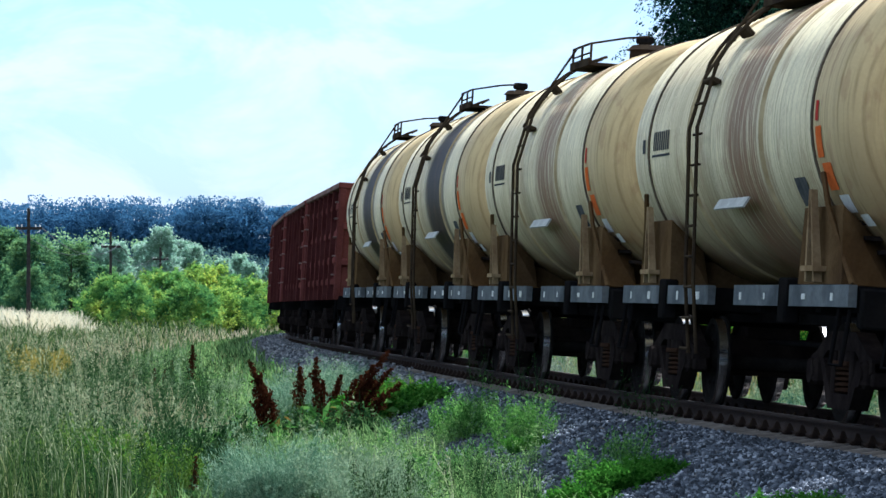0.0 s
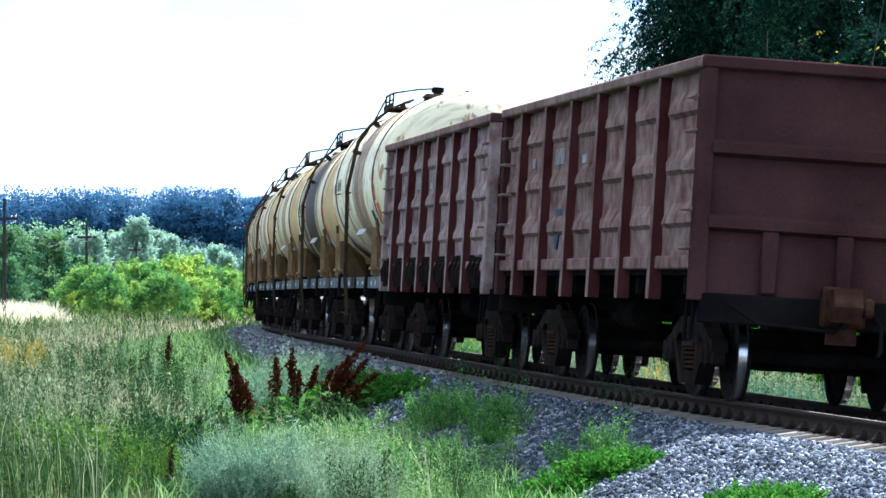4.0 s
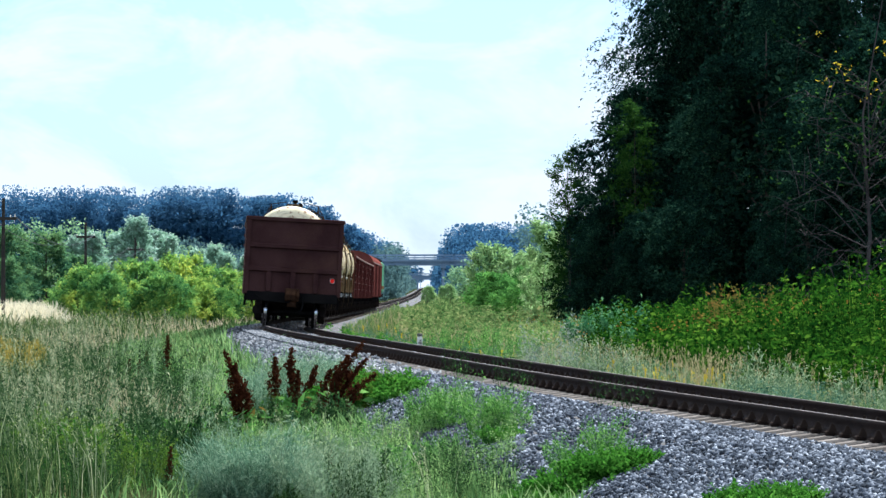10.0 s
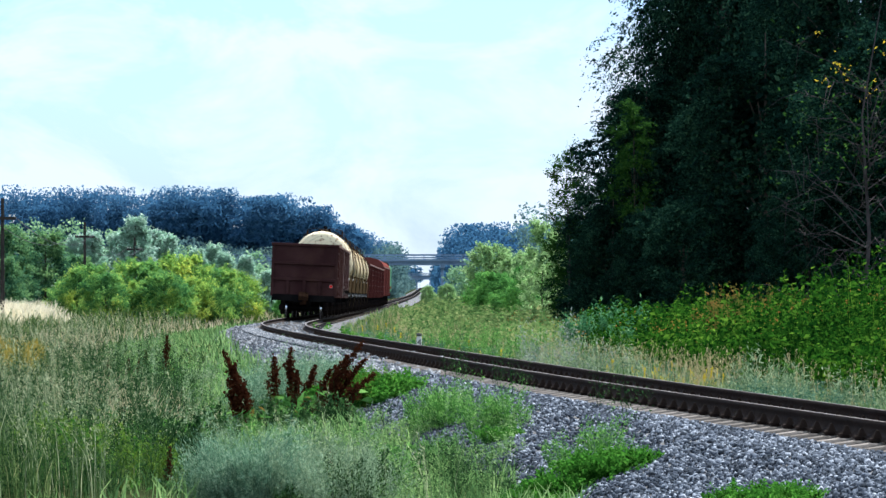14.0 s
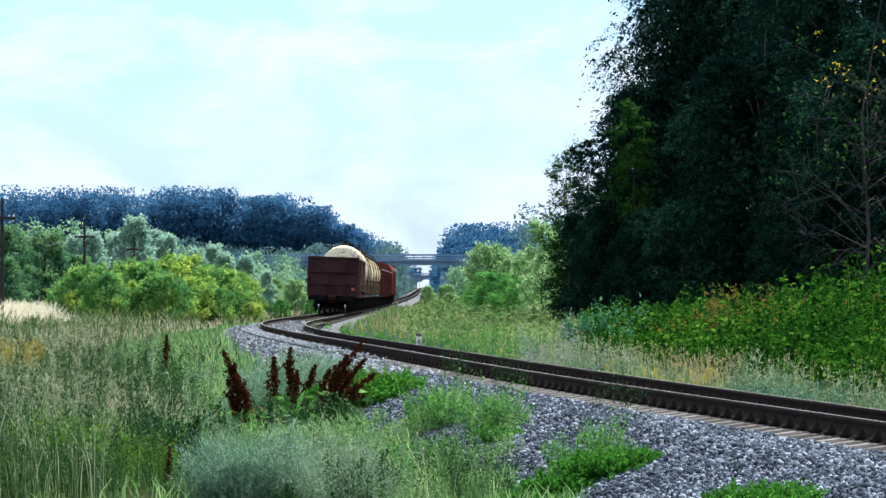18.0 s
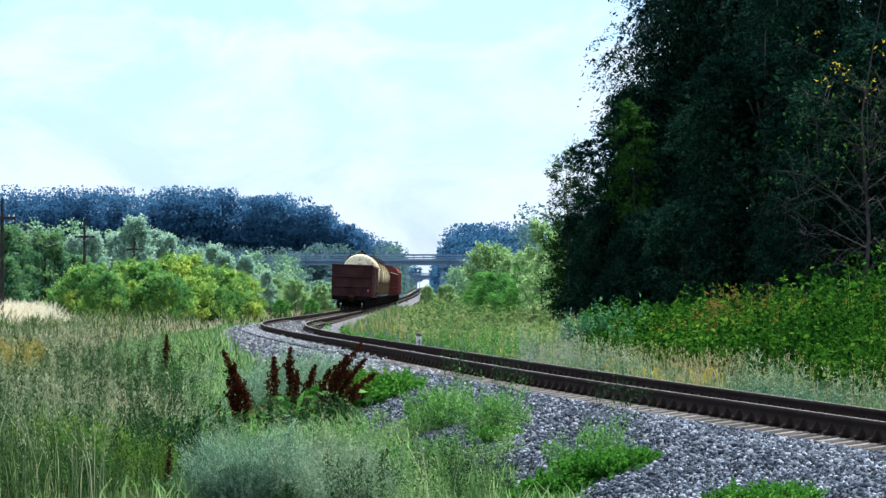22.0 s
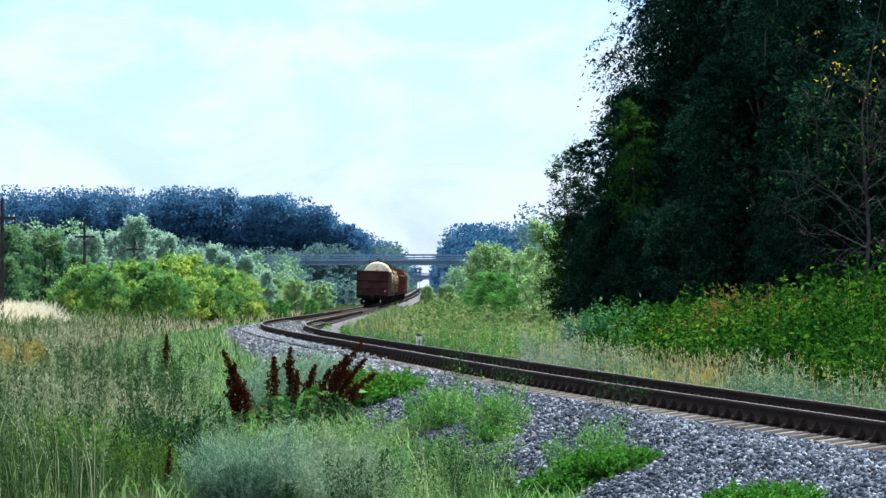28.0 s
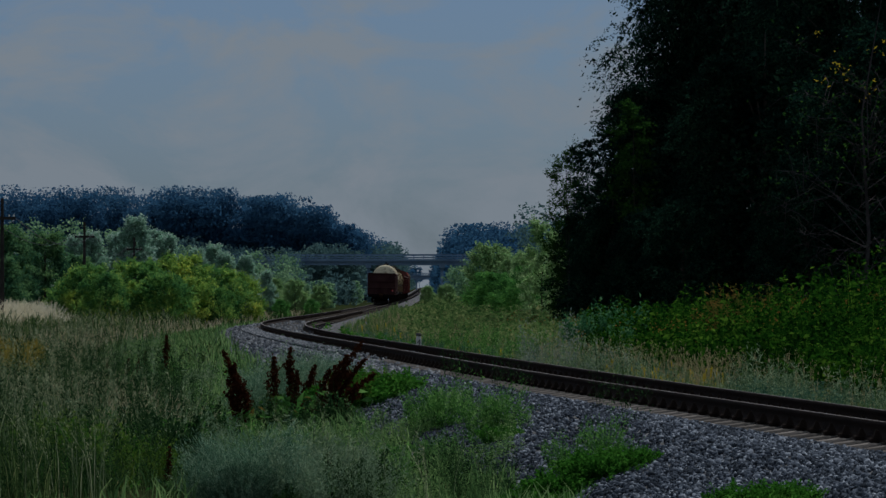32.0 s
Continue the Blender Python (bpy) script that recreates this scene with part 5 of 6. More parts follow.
# ---------- far woods ----------
def woods(places, heights, n, leaf, conifer):
    """Many trees at once: leaves in tufts on an egg or a pine's uneven crown for each, and a thin trunk."""
    m, c = len(places), 20
    k = rng.uniform(0.0, 1.0, (m, c))
    low = 0.30 if conifer else 0.05
    z = heights[:, None] * (low + (0.97 - low) * k)
    env = (1.04 - k) ** 0.75 * 0.16 if conifer else 0.25 * np.sin(np.pi * np.clip(0.15 + 0.83 * k, 0, 1)) ** 0.6
    a = rng.uniform(0, 2 * np.pi, (m, c))
    q = heights[:, None] * env * rng.uniform(0.2, 1.0, (m, c))
    tuft = np.stack([places[:, None, 0] + np.cos(a) * q, places[:, None, 1] + np.sin(a) * q, places[:, None, 2] + z], -1)
    size = heights[:, None, None] * (0.055 if conifer else 0.07)
    at = np.repeat(tuft, n // c, 1) + np.clip(rng.normal(size=(m, n // c * c, 3)), -1.5, 1.5) * size * np.array([1.2, 1.2, 0.36 if conifer else 0.55])
    tv, tf = blades(places, heights * 0.55, 0.4, 0.02)
    return joined((tv, tf), leaves(at.reshape(-1, 3), leaf, 0.25, 0.75))


def grove(n, x0, x1, y0, y1, h0, h1, leaf, conifer, per):
    x, y = rng.uniform(x0, x1, n), rng.uniform(y0, y1, n)
    return woods(np.stack([x, y, ground_z(x, y)], 1), rng.uniform(h0, h1, n), per, leaf, conifer)


def corridor(n, side, y0, y1, inner, width, h0, h1, leaf, per, conifer=True):
    y = 1 / rng.uniform(1 / y1, 1 / y0, n)
    x = track_x(y) + side * (inner(y) + rng.uniform(0, 1, n) ** 1.5 * width)
    return woods(np.stack([x, y, ground_z(x, y)], 1), rng.uniform(h0, h1, n), per, leaf, conifer)


# the second grove stands out of view, added to block light from the right
stuff("dark_wood", joined(grove(60, 17.5, 44, 172, 225, 16, 21, 0.40, False, 440), grove(10, 22, 34, 110, 170, 13, 18, 0.28, False, 1000)), TREE, "dark broadleaf wood behind the railway trees, with an unseen light-blocking grove", "forest")
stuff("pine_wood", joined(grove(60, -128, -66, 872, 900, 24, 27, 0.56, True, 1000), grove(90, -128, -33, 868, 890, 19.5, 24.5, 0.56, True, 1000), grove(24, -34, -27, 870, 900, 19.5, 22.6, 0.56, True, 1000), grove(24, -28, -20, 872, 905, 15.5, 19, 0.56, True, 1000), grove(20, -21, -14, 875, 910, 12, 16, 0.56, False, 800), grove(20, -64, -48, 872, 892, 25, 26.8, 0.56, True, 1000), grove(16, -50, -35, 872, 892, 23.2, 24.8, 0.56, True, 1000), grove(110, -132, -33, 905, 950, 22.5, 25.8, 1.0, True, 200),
                          corridor(200, -1, 960, 4000, lambda y: np.interp(y, [1000, 1500, 2400, 4000], [22, 18, 9, 6]), 45, 15, 20, 1.6, 160)), PINE, "distant pine wood on the far side, haze-blue in its colour", "forest")
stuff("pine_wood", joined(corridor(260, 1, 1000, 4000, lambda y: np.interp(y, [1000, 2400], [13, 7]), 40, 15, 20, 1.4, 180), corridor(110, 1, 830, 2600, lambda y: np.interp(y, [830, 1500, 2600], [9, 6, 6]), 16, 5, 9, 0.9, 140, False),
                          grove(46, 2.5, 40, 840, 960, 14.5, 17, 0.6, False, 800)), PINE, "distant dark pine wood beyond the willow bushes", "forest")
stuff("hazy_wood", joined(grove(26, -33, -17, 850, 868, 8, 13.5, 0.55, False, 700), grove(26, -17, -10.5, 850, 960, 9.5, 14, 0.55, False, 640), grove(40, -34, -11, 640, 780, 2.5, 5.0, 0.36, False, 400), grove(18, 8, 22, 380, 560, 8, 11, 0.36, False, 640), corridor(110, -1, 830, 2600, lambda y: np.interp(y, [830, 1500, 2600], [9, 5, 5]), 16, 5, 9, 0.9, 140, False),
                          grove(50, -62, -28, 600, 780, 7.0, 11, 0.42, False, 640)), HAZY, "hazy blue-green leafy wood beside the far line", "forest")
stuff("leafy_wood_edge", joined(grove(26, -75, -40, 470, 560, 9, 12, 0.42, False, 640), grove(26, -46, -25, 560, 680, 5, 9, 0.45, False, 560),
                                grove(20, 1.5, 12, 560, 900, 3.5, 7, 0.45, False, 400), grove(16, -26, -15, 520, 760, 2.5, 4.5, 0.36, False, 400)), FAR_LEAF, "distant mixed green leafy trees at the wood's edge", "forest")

# ---------- overbridges ----------
def overbridge(y, x0, x1, top, deep, label, piers):
    root = thing("road_bridge", label, "bridge", "bridges over the railway")
    deck = Shape()
    deck.box(((x0 + x1) / 2, y, top - 0.25), (x1 - x0, 9.0, 0.5))
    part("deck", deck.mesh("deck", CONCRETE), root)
    for k in (-3.6, 0, 3.6):
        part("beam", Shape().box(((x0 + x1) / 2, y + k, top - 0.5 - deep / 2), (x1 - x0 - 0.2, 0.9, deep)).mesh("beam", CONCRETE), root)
    for k in (-4.4, 4.4):
        rail = Shape()
        rail.box(((x0 + x1) / 2, y + k, top + 0.85), (x1 - x0, 0.12, 0.28)).box(((x0 + x1) / 2, y + k, top + 0.32), (x1 - x0, 0.12, 0.2))
        for i in range(int((x1 - x0) / 2)):
            rail.box((x0 + 1 + i * 2, y + k, top + 0.5), (0.16, 0.12, 1.0))
        part("railing", rail.mesh("railing", CONCRETE), root)
    for x in piers:
        base = float(ground_z(x, y)) - 0.3
        pier = Shape()
        pier.box((x, y, top - 0.5 - deep - 0.3), (1.1, 8.0, 0.6))
        for k in (-3, 0, 3):
            pier.box((x, y + k, (top - 1.1 - deep + base) / 2), (0.6, 0.6, top - 1.1 - deep - base))
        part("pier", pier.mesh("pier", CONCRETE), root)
    return root


overbridge(790, -45, 8, 7.0, 0.75, "long pale concrete road bridge over the railway", (-15.2, -0.2))
overbridge(1750, -16, 8, 6.6, 1.5, "second concrete bridge farther along the railway", (-12, -0.8))
bank_shape = Shape()
bank_shape.add([(-110, 784, -2), (-42, 784, -2), (-42, 796, -2), (-110, 796, -2), (-110, 786, 6.7), (-44, 786, 6.4), (-44, 794, 6.4), (-110, 794, 6.7)],
               [(0, 1, 5, 4), (1, 2, 6, 5), (2, 3, 7, 6), (3, 0, 4, 7), (4, 5, 6, 7)])
thing("road_embankment", "grassy embankment that carries the road to the bridge", "embankment", data=bank_shape.mesh("road_embankment", SOIL), kind="structure")

# ---------- telegraph poles ----------
POLES = [(-23.1, 202), (-26.7, 287), (-27.4, 342), (-28.7, 412), (-31.6, 510), (-34.5, 600), (-33.8, 645), (-33.6, 690), (-33.4, 740), (-32.2, 790), (-33.3, 840)]
TOPS = [6.0, 6.2, 5.75, 5.45, 4.9, 5.1, 5.1, 5.1, 5.1, 5.2, 5.2]


def telegraph_pole():
    root = thing("telegraph_pole", "weathered wooden telegraph pole with a crossarm", "pole", "telegraph poles")
    part("post", Shape().tube([(0, 0, -0.4), (0, 0, 7.5)], [0.14, 0.09], 8).mesh("post", POLE_WOOD), root)
    part("crossarm", Shape().box((0, -0.12, 6.35), (1.5, 0.11, 0.17)).mesh("crossarm", POLE_WOOD), root)
    pin = Shape().lathe([(0, 0.0), (0.0, 0.03), (0.05, 0.045), (0.09, 0.03), (0.13, 0.045), (0.16, 0.0)], "x", 8).mesh("insulator", WHITE)
    for x in (-0.65, -0.4, 0.4, 0.65):
        part("insulator", pin, root, at=pose(x, -0.12, 6.4, 0, -90, 0))
    return root


pole = telegraph_pole()
for i, (x, y) in enumerate(POLES):
    plant(pole, x, y, 12, (TOPS[i] - float(ground_z(x, y))) / 7.5, i == 0)
for k in (-0.65, 0.65):
    cable, run = Shape(), []
    for i, ((xa, ya), (xb, yb)) in enumerate(zip(POLES[:-1], POLES[1:])):
        za, zb = (t - 1.0 for t in TOPS[i:i + 2])
        run += [(xa + k + (xb - xa) * t, ya + (yb - ya) * t, za + (zb - za) * t - 4 * 1.1 * t * (1 - t)) for t in np.linspace(0, 1, 9)[(1 if i else 0):]]
    cable.tube(run, 0.018, 4, ends=False)
    thing("telegraph_wire", "thin sagging telegraph wire between the poles", "wire", "telegraph wires", data=cable.mesh("telegraph_wire", WIRE))

# ---------- small picket post inside the curve ----------
post = thing("picket_post", "short white picket post with a black cap beside the track", "marker post")
part("shaft", Shape().box((0, 0, 0.2), (0.15, 0.15, 0.9), chamfer=0.015).mesh("shaft", WHITE), post)
part("cap", Shape().box((0, 0, 0.70), (0.17, 0.17, 0.10), chamfer=0.03).mesh("cap", DARK_INK), post, "black cap")
digit = bpy.data.curves.new("lettering", "FONT")
digit.body, digit.size, digit.extrude, digit.align_x = "4", 0.30, 0.003, "CENTER"
digit.materials.append(DARK_INK)
part("lettering", digit, post, "black painted digit", at=pose(0, -0.080, 0.36, 90, 0, 0))
plant(post, -0.62, 98.5, 5, 0.8, True)


# ---------- rolling stock: +y is the way of travel, z = 0 at the rail heads ----------
def wheelset_mesh():
    """Two flanged wheels on an axle along x, the axle in the origin."""
    w = Shape()
    w.tube([(-1.05, 0, 0), (1.05, 0, 0)], 0.085, 10)
    for sx in (-1, 1):
        a = 0.735 * sx
        prof = [(0.0, 0.0), (0.0, 0.12), (0.035, 0.14), (0.045, 0.40), (0.0, 0.42), (0.0, 0.50), (0.03, 0.505), (0.04, 0.478)]
        w.lathe([(a + sx * p, r) for p, r in prof], "x", 28)
        w.lathe([(a + sx * p, r) for p, r in [(0.04, 0.478), (0.13, 0.472)]], "x", 28, 1)
        w.lathe([(a + sx * p, r) for p, r in [(0.13, 0.472), (0.132, 0.41), (0.10, 0.39), (0.085, 0.17), (0.14, 0.13), (0.14, 0.0)]], "x", 28)
        for k in range(6):
            t = k * math.pi / 3
            w.box((a + sx * 0.10, 0.27 * math.cos(t), 0.27 * math.sin(t)), (0.02, 0.05, 0.05))
    return w.mesh("wheelset", WHEEL, TREAD)


def side_frame_mesh():
    """A cast side frame with its spring window and axle boxes, in the plane x = 0."""
    f = Shape()
    f.slab([(-1.16, 0.62), (-0.98, 0.66), (-0.50, 0.86), (0.50, 0.86), (0.98, 0.66), (1.16, 0.62), (1.16, 0.50), (1.02, 0.46), (0.52, 0.68), (-0.52, 0.68), (-1.02, 0.46), (-1.16, 0.50)], -0.09, 0.09)
    f.slab([(-0.80, 0.60), (-0.70, 0.62), (-0.34, 0.28), (0.34, 0.28), (0.70, 0.62), (0.80, 0.60), (0.42, 0.14), (-0.42, 0.14)], -0.09, 0.09)
    for sy in (-1, 1):
        f.box((0, sy * 0.34, 0.48), (0.17, 0.10, 0.44), chamfer=0.02)
        f.box((-0.02, sy * 0.925, 0.475), (0.26, 0.28, 0.26), chamfer=0.04)
        f.tube([(-0.16, sy * 0.925, 0.475), (0.1, sy * 0.925, 0.475)], 0.12, 12)
        f.box((0, sy * 1.12, 0.48), (0.16, 0.08, 0.24), chamfer=0.02)
    return f.mesh("side_frame", CAST, smooth=30)


def spring_mesh():
    c = Shape()
    for y in (-0.17, 0.0, 0.17):
        pts = [(0.075 * math.cos(t), y + 0.075 * math.sin(t), 0.29 + 0.25 * t / (5 * 2 * math.pi)) for t in np.linspace(0, 5 * 2 * math.pi, 41)]
        c.tube(pts, 0.017, 5)
    c.box((0, 0, 0.56), (0.22, 0.56, 0.05), chamfer=0.01)
    return c.mesh("spring_set", SPRING)


WHEELSET, FRAME_M, SPRING_M = wheelset_mesh(), side_frame_mesh(), spring_mesh()
BOLSTER = Shape().box((0, 0, 0.64), (2.2, 0.42, 0.26), chamfer=0.05).box((0, 0, 0.82), (0.6, 0.4, 0.12)).box((0, 0.6, 0.40), (1.4, 0.10, 0.14)).box((0, -0.6, 0.40), (1.4, 0.10, 0.14)).mesh("bogie", CAST)
WHEELS = []


def bogie(parent, y):
    b = part("bogie", BOLSTER, parent, "dark cast-steel two-axle bogie", pose(0, y, 0))
    for sx in (-1.02, 1.02):
        part("side_frame", FRAME_M, b, at=pose(sx, 0, 0))
        part("spring_set", SPRING_M, b, "rusty coil springs", pose(sx, 0, 0))
    for sy in (-0.925, 0.925):
        w = part("wheelset", WHEELSET, b, "steel wheelset with polished treads")
        w.matrix_parent_inverse = Matrix.Translation((0, sy, 0.475))
        WHEELS.append(w)
    return b


def coupler(parent, y):
    """An automatic coupler that points out along y."""
    s = 1 if y > 0 else -1
    c = Shape()
    c.box((0, y - s * 0.30, 1.04), (0.16, 0.6, 0.18), chamfer=0.02)
    c.slab([(y - s * 0.10, 0.90), (y + s * 0.10, 0.88), (y + s * 0.16, 1.04), (y + s * 0.08, 1.22), (y - s * 0.10, 1.20)], -0.20, 0.10)
    c.box((0.17, y, 1.04), (0.12, 0.2, 0.2), chamfer=0.03)
    part("coupler", c.mesh("coupler", RUSTED), parent, "cast automatic coupler")
    part("brake_hose", Shape().tube([(0.35, y - s * 0.35, 0.95), (0.36, y - s * 0.1, 0.86), (0.34, y, 0.62), (0.30, y + s * 0.05, 0.55)], 0.025, 6).mesh("brake_hose", BLACK), parent)


def bars(x, y0, z0, width, height, n, flat, gap=0.3):
    """A row of n upright bars in place of writing, on the side x."""
    s = Shape()
    step = width / n
    for i in range(n):
        s.box((x, y0 - i * step, z0), (0.008, step * (1 - gap), height))
    return s.mesh("lettering", flat, smooth=0)


def gondola(label, side_mat, end_mat, hatches, tail=False, seed=1, group="open wagons"):
    """A four-axle open wagon: pressed panels between posts, ribbed ends."""
    rnd = random.Random(seed)
    root = thing("open_wagon", label, "railway wagon", group)
    half, top, low = 6.40, 3.42, 1.36
    part("floor", Shape().box((0, 0, 1.33), (2.9, 2 * half, 0.10)).mesh("floor", BLACK), root)
    part("centre_sill", Shape().box((0, 0, 1.08), (0.42, 2 * half - 0.3, 0.36)).mesh("centre_sill", BLACK), root)
    for y in np.linspace(-5.2, 5.2, 9):
        part("cross_beam", Shape().box((0, y, 1.18), (2.75, 0.14, 0.2)).mesh("cross_beam", BLACK), root)
    part("air_reservoir", Shape().tube([(-0.55, 0.9, 0.85), (-0.55, 1.9, 0.85)], 0.19, 14).mesh("air_reservoir", BLACK), root)
    part("brake_box", Shape().box((0.5, 0.5, 0.95), (0.3, 0.8, 0.34)).mesh("brake_box", BLACK), root)
    part("brake_rod", Shape().tube([(-0.2, -4, 0.72), (-0.2, 4, 0.72)], 0.03, 6).mesh("brake_rod", BLACK), root)
    ys = [-half, -4.22, -2.42, -0.60, 1.20, 3.04, 4.90, half]
    for sx in (-1, 1):
        for i in range(7):
            a, b = ys[i] + 0.06, ys[i + 1] - 0.06
            # pressed panel: three raised ribs, drawn in at their ends, steep below and sloped above
            zs, dp = [low, low + 0.16], [0.0, 0.0]
            for c in (0.55, 1.11, 1.71):
                zs += [low + c - 0.135, low + c - 0.09, low + c + 0.0, low + c + 0.13]
                dp += [0.0, 0.080, 0.070, 0.0]
            zs, dp = zs + [top - 0.06], dp + [0.0]
            yy = [0.0, 0.05, 0.13, 0.30, 0.70, 0.87, 0.95, 1.0]
            cut = [0.0, 0.0, 1.0, 1.0, 1.0, 1.0, 0.0, 0.0]
            v = [(sx * (1.46 + d * 0.8 * c + rnd.uniform(-0.010, 0.010)), a + (b - a) * k, z) for z, d in zip(zs, dp) for k, c in zip(yy, cut)]
            n = len(yy)
            f = [(r * n + c, r * n + c + 1, r * n + n + c + 1, r * n + n + c) for r in range(len(zs) - 1) for c in range(n - 1)]
            if sx < 0:
                f = [q[::-1] for q in f]
            s = Shape().add(v, f)
            s.box((sx * 1.43, (a + b) / 2, (low + top) / 2), (0.03, b - a, top - low))
            part("side_panel", s.mesh("side_panel", side_mat, smooth=16), root)
        for i, y in enumerate(ys):
            edge = i in (0, 7)
            q = Shape()
            if edge:
                q.box((sx * 1.49, y + (0.06 if i == 0 else -0.02), (top + 1.02) / 2), (0.14, 0.30 if i == 0 else 0.17, top - 1.02), chamfer=0.012)
            else:
                q.slab([(y - 0.055, top), (y + 0.055, top), (y + 0.075, 1.02), (y - 0.075, 1.02)], sx * 1.44, sx * 1.570)
                # the outer face takes the side panels' paler colour
                face = Shape().slab([(y - 0.058, top), (y + 0.058, top), (y + 0.078, 1.02), (y - 0.078, 1.02)], sx * 1.571, sx * 1.578)
                part("post_face", face.mesh("post_face", side_mat, smooth=20), root, "paler outer face of the post")
            part("corner_post" if edge else "side_post", q.mesh("side_post", (end_mat if tail else side_mat) if edge else POST, smooth=20), root)
        part("top_rim", Shape().box((sx * 1.50, 0, top + 0.03), (0.20, 2 * half + 0.14, 0.12), chamfer=0.02).mesh("top_rim", RIM), root, "dusty worn top rim")
        part("bottom_rail", Shape().box((sx * 1.465, 0, 1.41), (0.12, 2 * half - 0.1, 0.14), chamfer=0.015).mesh("bottom_rail", side_mat), root)
        if hatches:
            for i in range(7):
                c = (ys[i] + ys[i + 1]) / 2
                for k in (-0.42, 0.0, 0.42):
                    h = Shape()
                    h.box((sx * 1.50, c + k, 1.40), (0.10, 0.10, 0.34), chamfer=0.015)
                    h.tube([(sx * 1.52, c + k - 0.09, 1.50), (sx * 1.57, c + k + 0.03, 1.36), (sx * 1.54, c + k + 0.05, 1.18)], 0.03, 6)
                    h.box((sx * 1.48, c + k, 1.19), (0.12, 0.06, 0.18))
                    part("hatch_latch", h.mesh("hatch_latch", CAST), root, "dark hatch latch")
        # rungs by the corners
        for y in (-half + 0.33, half - 0.33):
            for z in (1.55, 1.95, 2.35, 2.75, 3.1):
                part("rung", Shape().tube([(sx * 1.46, y - 0.19, z), (sx * 1.60, y - 0.19, z), (sx * 1.60, y + 0.19, z), (sx * 1.46, y + 0.19, z)], 0.017, 5).mesh("rung", RIM), root)
        part("step", Shape().tube([(sx * 1.47, -half + 0.15, 1.25), (sx * 1.50, -half + 0.15, 0.62), (sx * 1.50, -half + 0.5, 0.62), (sx * 1.47, -half + 0.5, 1.25)], 0.022, 5).mesh("step", BLACK), root)
    for sy in (-1, 1):
        y = sy * half
        part("end_panel", Shape().box((0, y, (top + 1.10) / 2), (2.86, 0.06, top - 1.10)).mesh("end_panel", end_mat), root)
        part("end_rim", Shape().box((0, y + sy * 0.03, top + 0.03), (3.18, 0.16, 0.13), chamfer=0.02).mesh("end_rim", end_mat), root)
        for z in (2.58, 1.82):
            r = Shape()
            r.add([(-1.44, y + sy * 0.03, z - 0.09), (1.44, y + sy * 0.03, z - 0.09), (1.44, y + sy * 0.13, z - 0.05), (-1.44, y + sy * 0.13, z - 0.05), (1.44, y + sy * 0.13, z + 0.05), (-1.44, y + sy * 0.13, z + 0.05), (1.44, y + sy * 0.03, z + 0.09), (-1.44, y + sy * 0.03, z + 0.09)],
                  [(0, 1, 2, 3), (3, 2, 4, 5), (5, 4, 6, 7), (0, 3, 5, 7), (1, 6, 4, 2)])
            part("end_rib", r.mesh("end_rib", end_mat, smooth=0), root)
        for x in (-0.78, 0.0, 0.74):
            part("end_stiffener", Shape().box((x, y + sy * 0.07, 1.44), (0.17, 0.10, 0.64), chamfer=0.02).mesh("end_stiffener", end_mat), root)
        part("end_sill", Shape().box((0, y + sy * 0.02, 0.95), (2.94, 0.16, 0.31), chamfer=0.02).box((0, y - sy * 0.25, 1.1), (2.6, 0.4, 0.2)).mesh("end_sill", BLACK), root, "black end sill")
        sp = Shape().box((0, y + sy * 0.14, 1.03), (0.46, 0.16, 0.42), chamfer=0.03).box((0, y + sy * 0.12, 0.75), (0.3, 0.12, 0.2))
        part("coupler_pocket", sp.mesh("coupler_pocket", RUSTED), root)
        part("uncoupling_bar", Shape().tube([(-1.2, y + sy * 0.2, 1.0), (-0.9, y + sy * 0.24, 0.82), (-0.1, y + sy * 0.26, 0.78), (0.1, y + sy * 0.24, 1.05)], 0.02, 6).mesh("uncoupling_bar", BLACK), root)
        coupler(root, sy * 6.85)
    for y in (-4.325, 4.325):
        bogie(root, y)
    part("lettering", bars(-1.475, 2.62, 2.76, 0.66, 0.20, 7, FADED, 0.55), root, "white stencil bars")
    part("lettering", bars(-1.475, 4.35, 2.72, 0.22, 0.13, 3, FADED), root, "white stencil bars")
    part("lettering", bars(-1.475, 0.72, 2.68, 0.3, 0.10, 3, FADED), root, "white stencil bars")
    if tail:
        d = Shape().lathe([(0, 0.0), (0.0, 0.062), (-0.012, 0.068)], "y", 24, 0, (1.27, -half - 0.06, 1.55)).lathe([(-0.004, 0.066), (-0.02, 0.082), (0.01, 0.084)], "y", 24, 1, (1.27, -half - 0.05, 1.55))
        part("tail_disc", d.mesh("tail_disc", TAIL_RED, WHITE), root, "round red tail disc with a white rim")
        for y, z, w, h in ((2.2, 2.02, 0.42, 0.16), (2.3, 1.72, 0.20, 0.22), (-3.9, 2.10, 0.26, 0.30)):
            q = Shape().box((-1.476, y, z), (0.008, w, h), chamfer=0.003).box((-1.476, y - w * 0.6, z + h * 0.1), (0.008, w * 0.4, h * 0.5))
            part("paint_mark", q.mesh("paint_mark", BLUE_TAG, smooth=0), root, "faded blue paint mark")
    return root


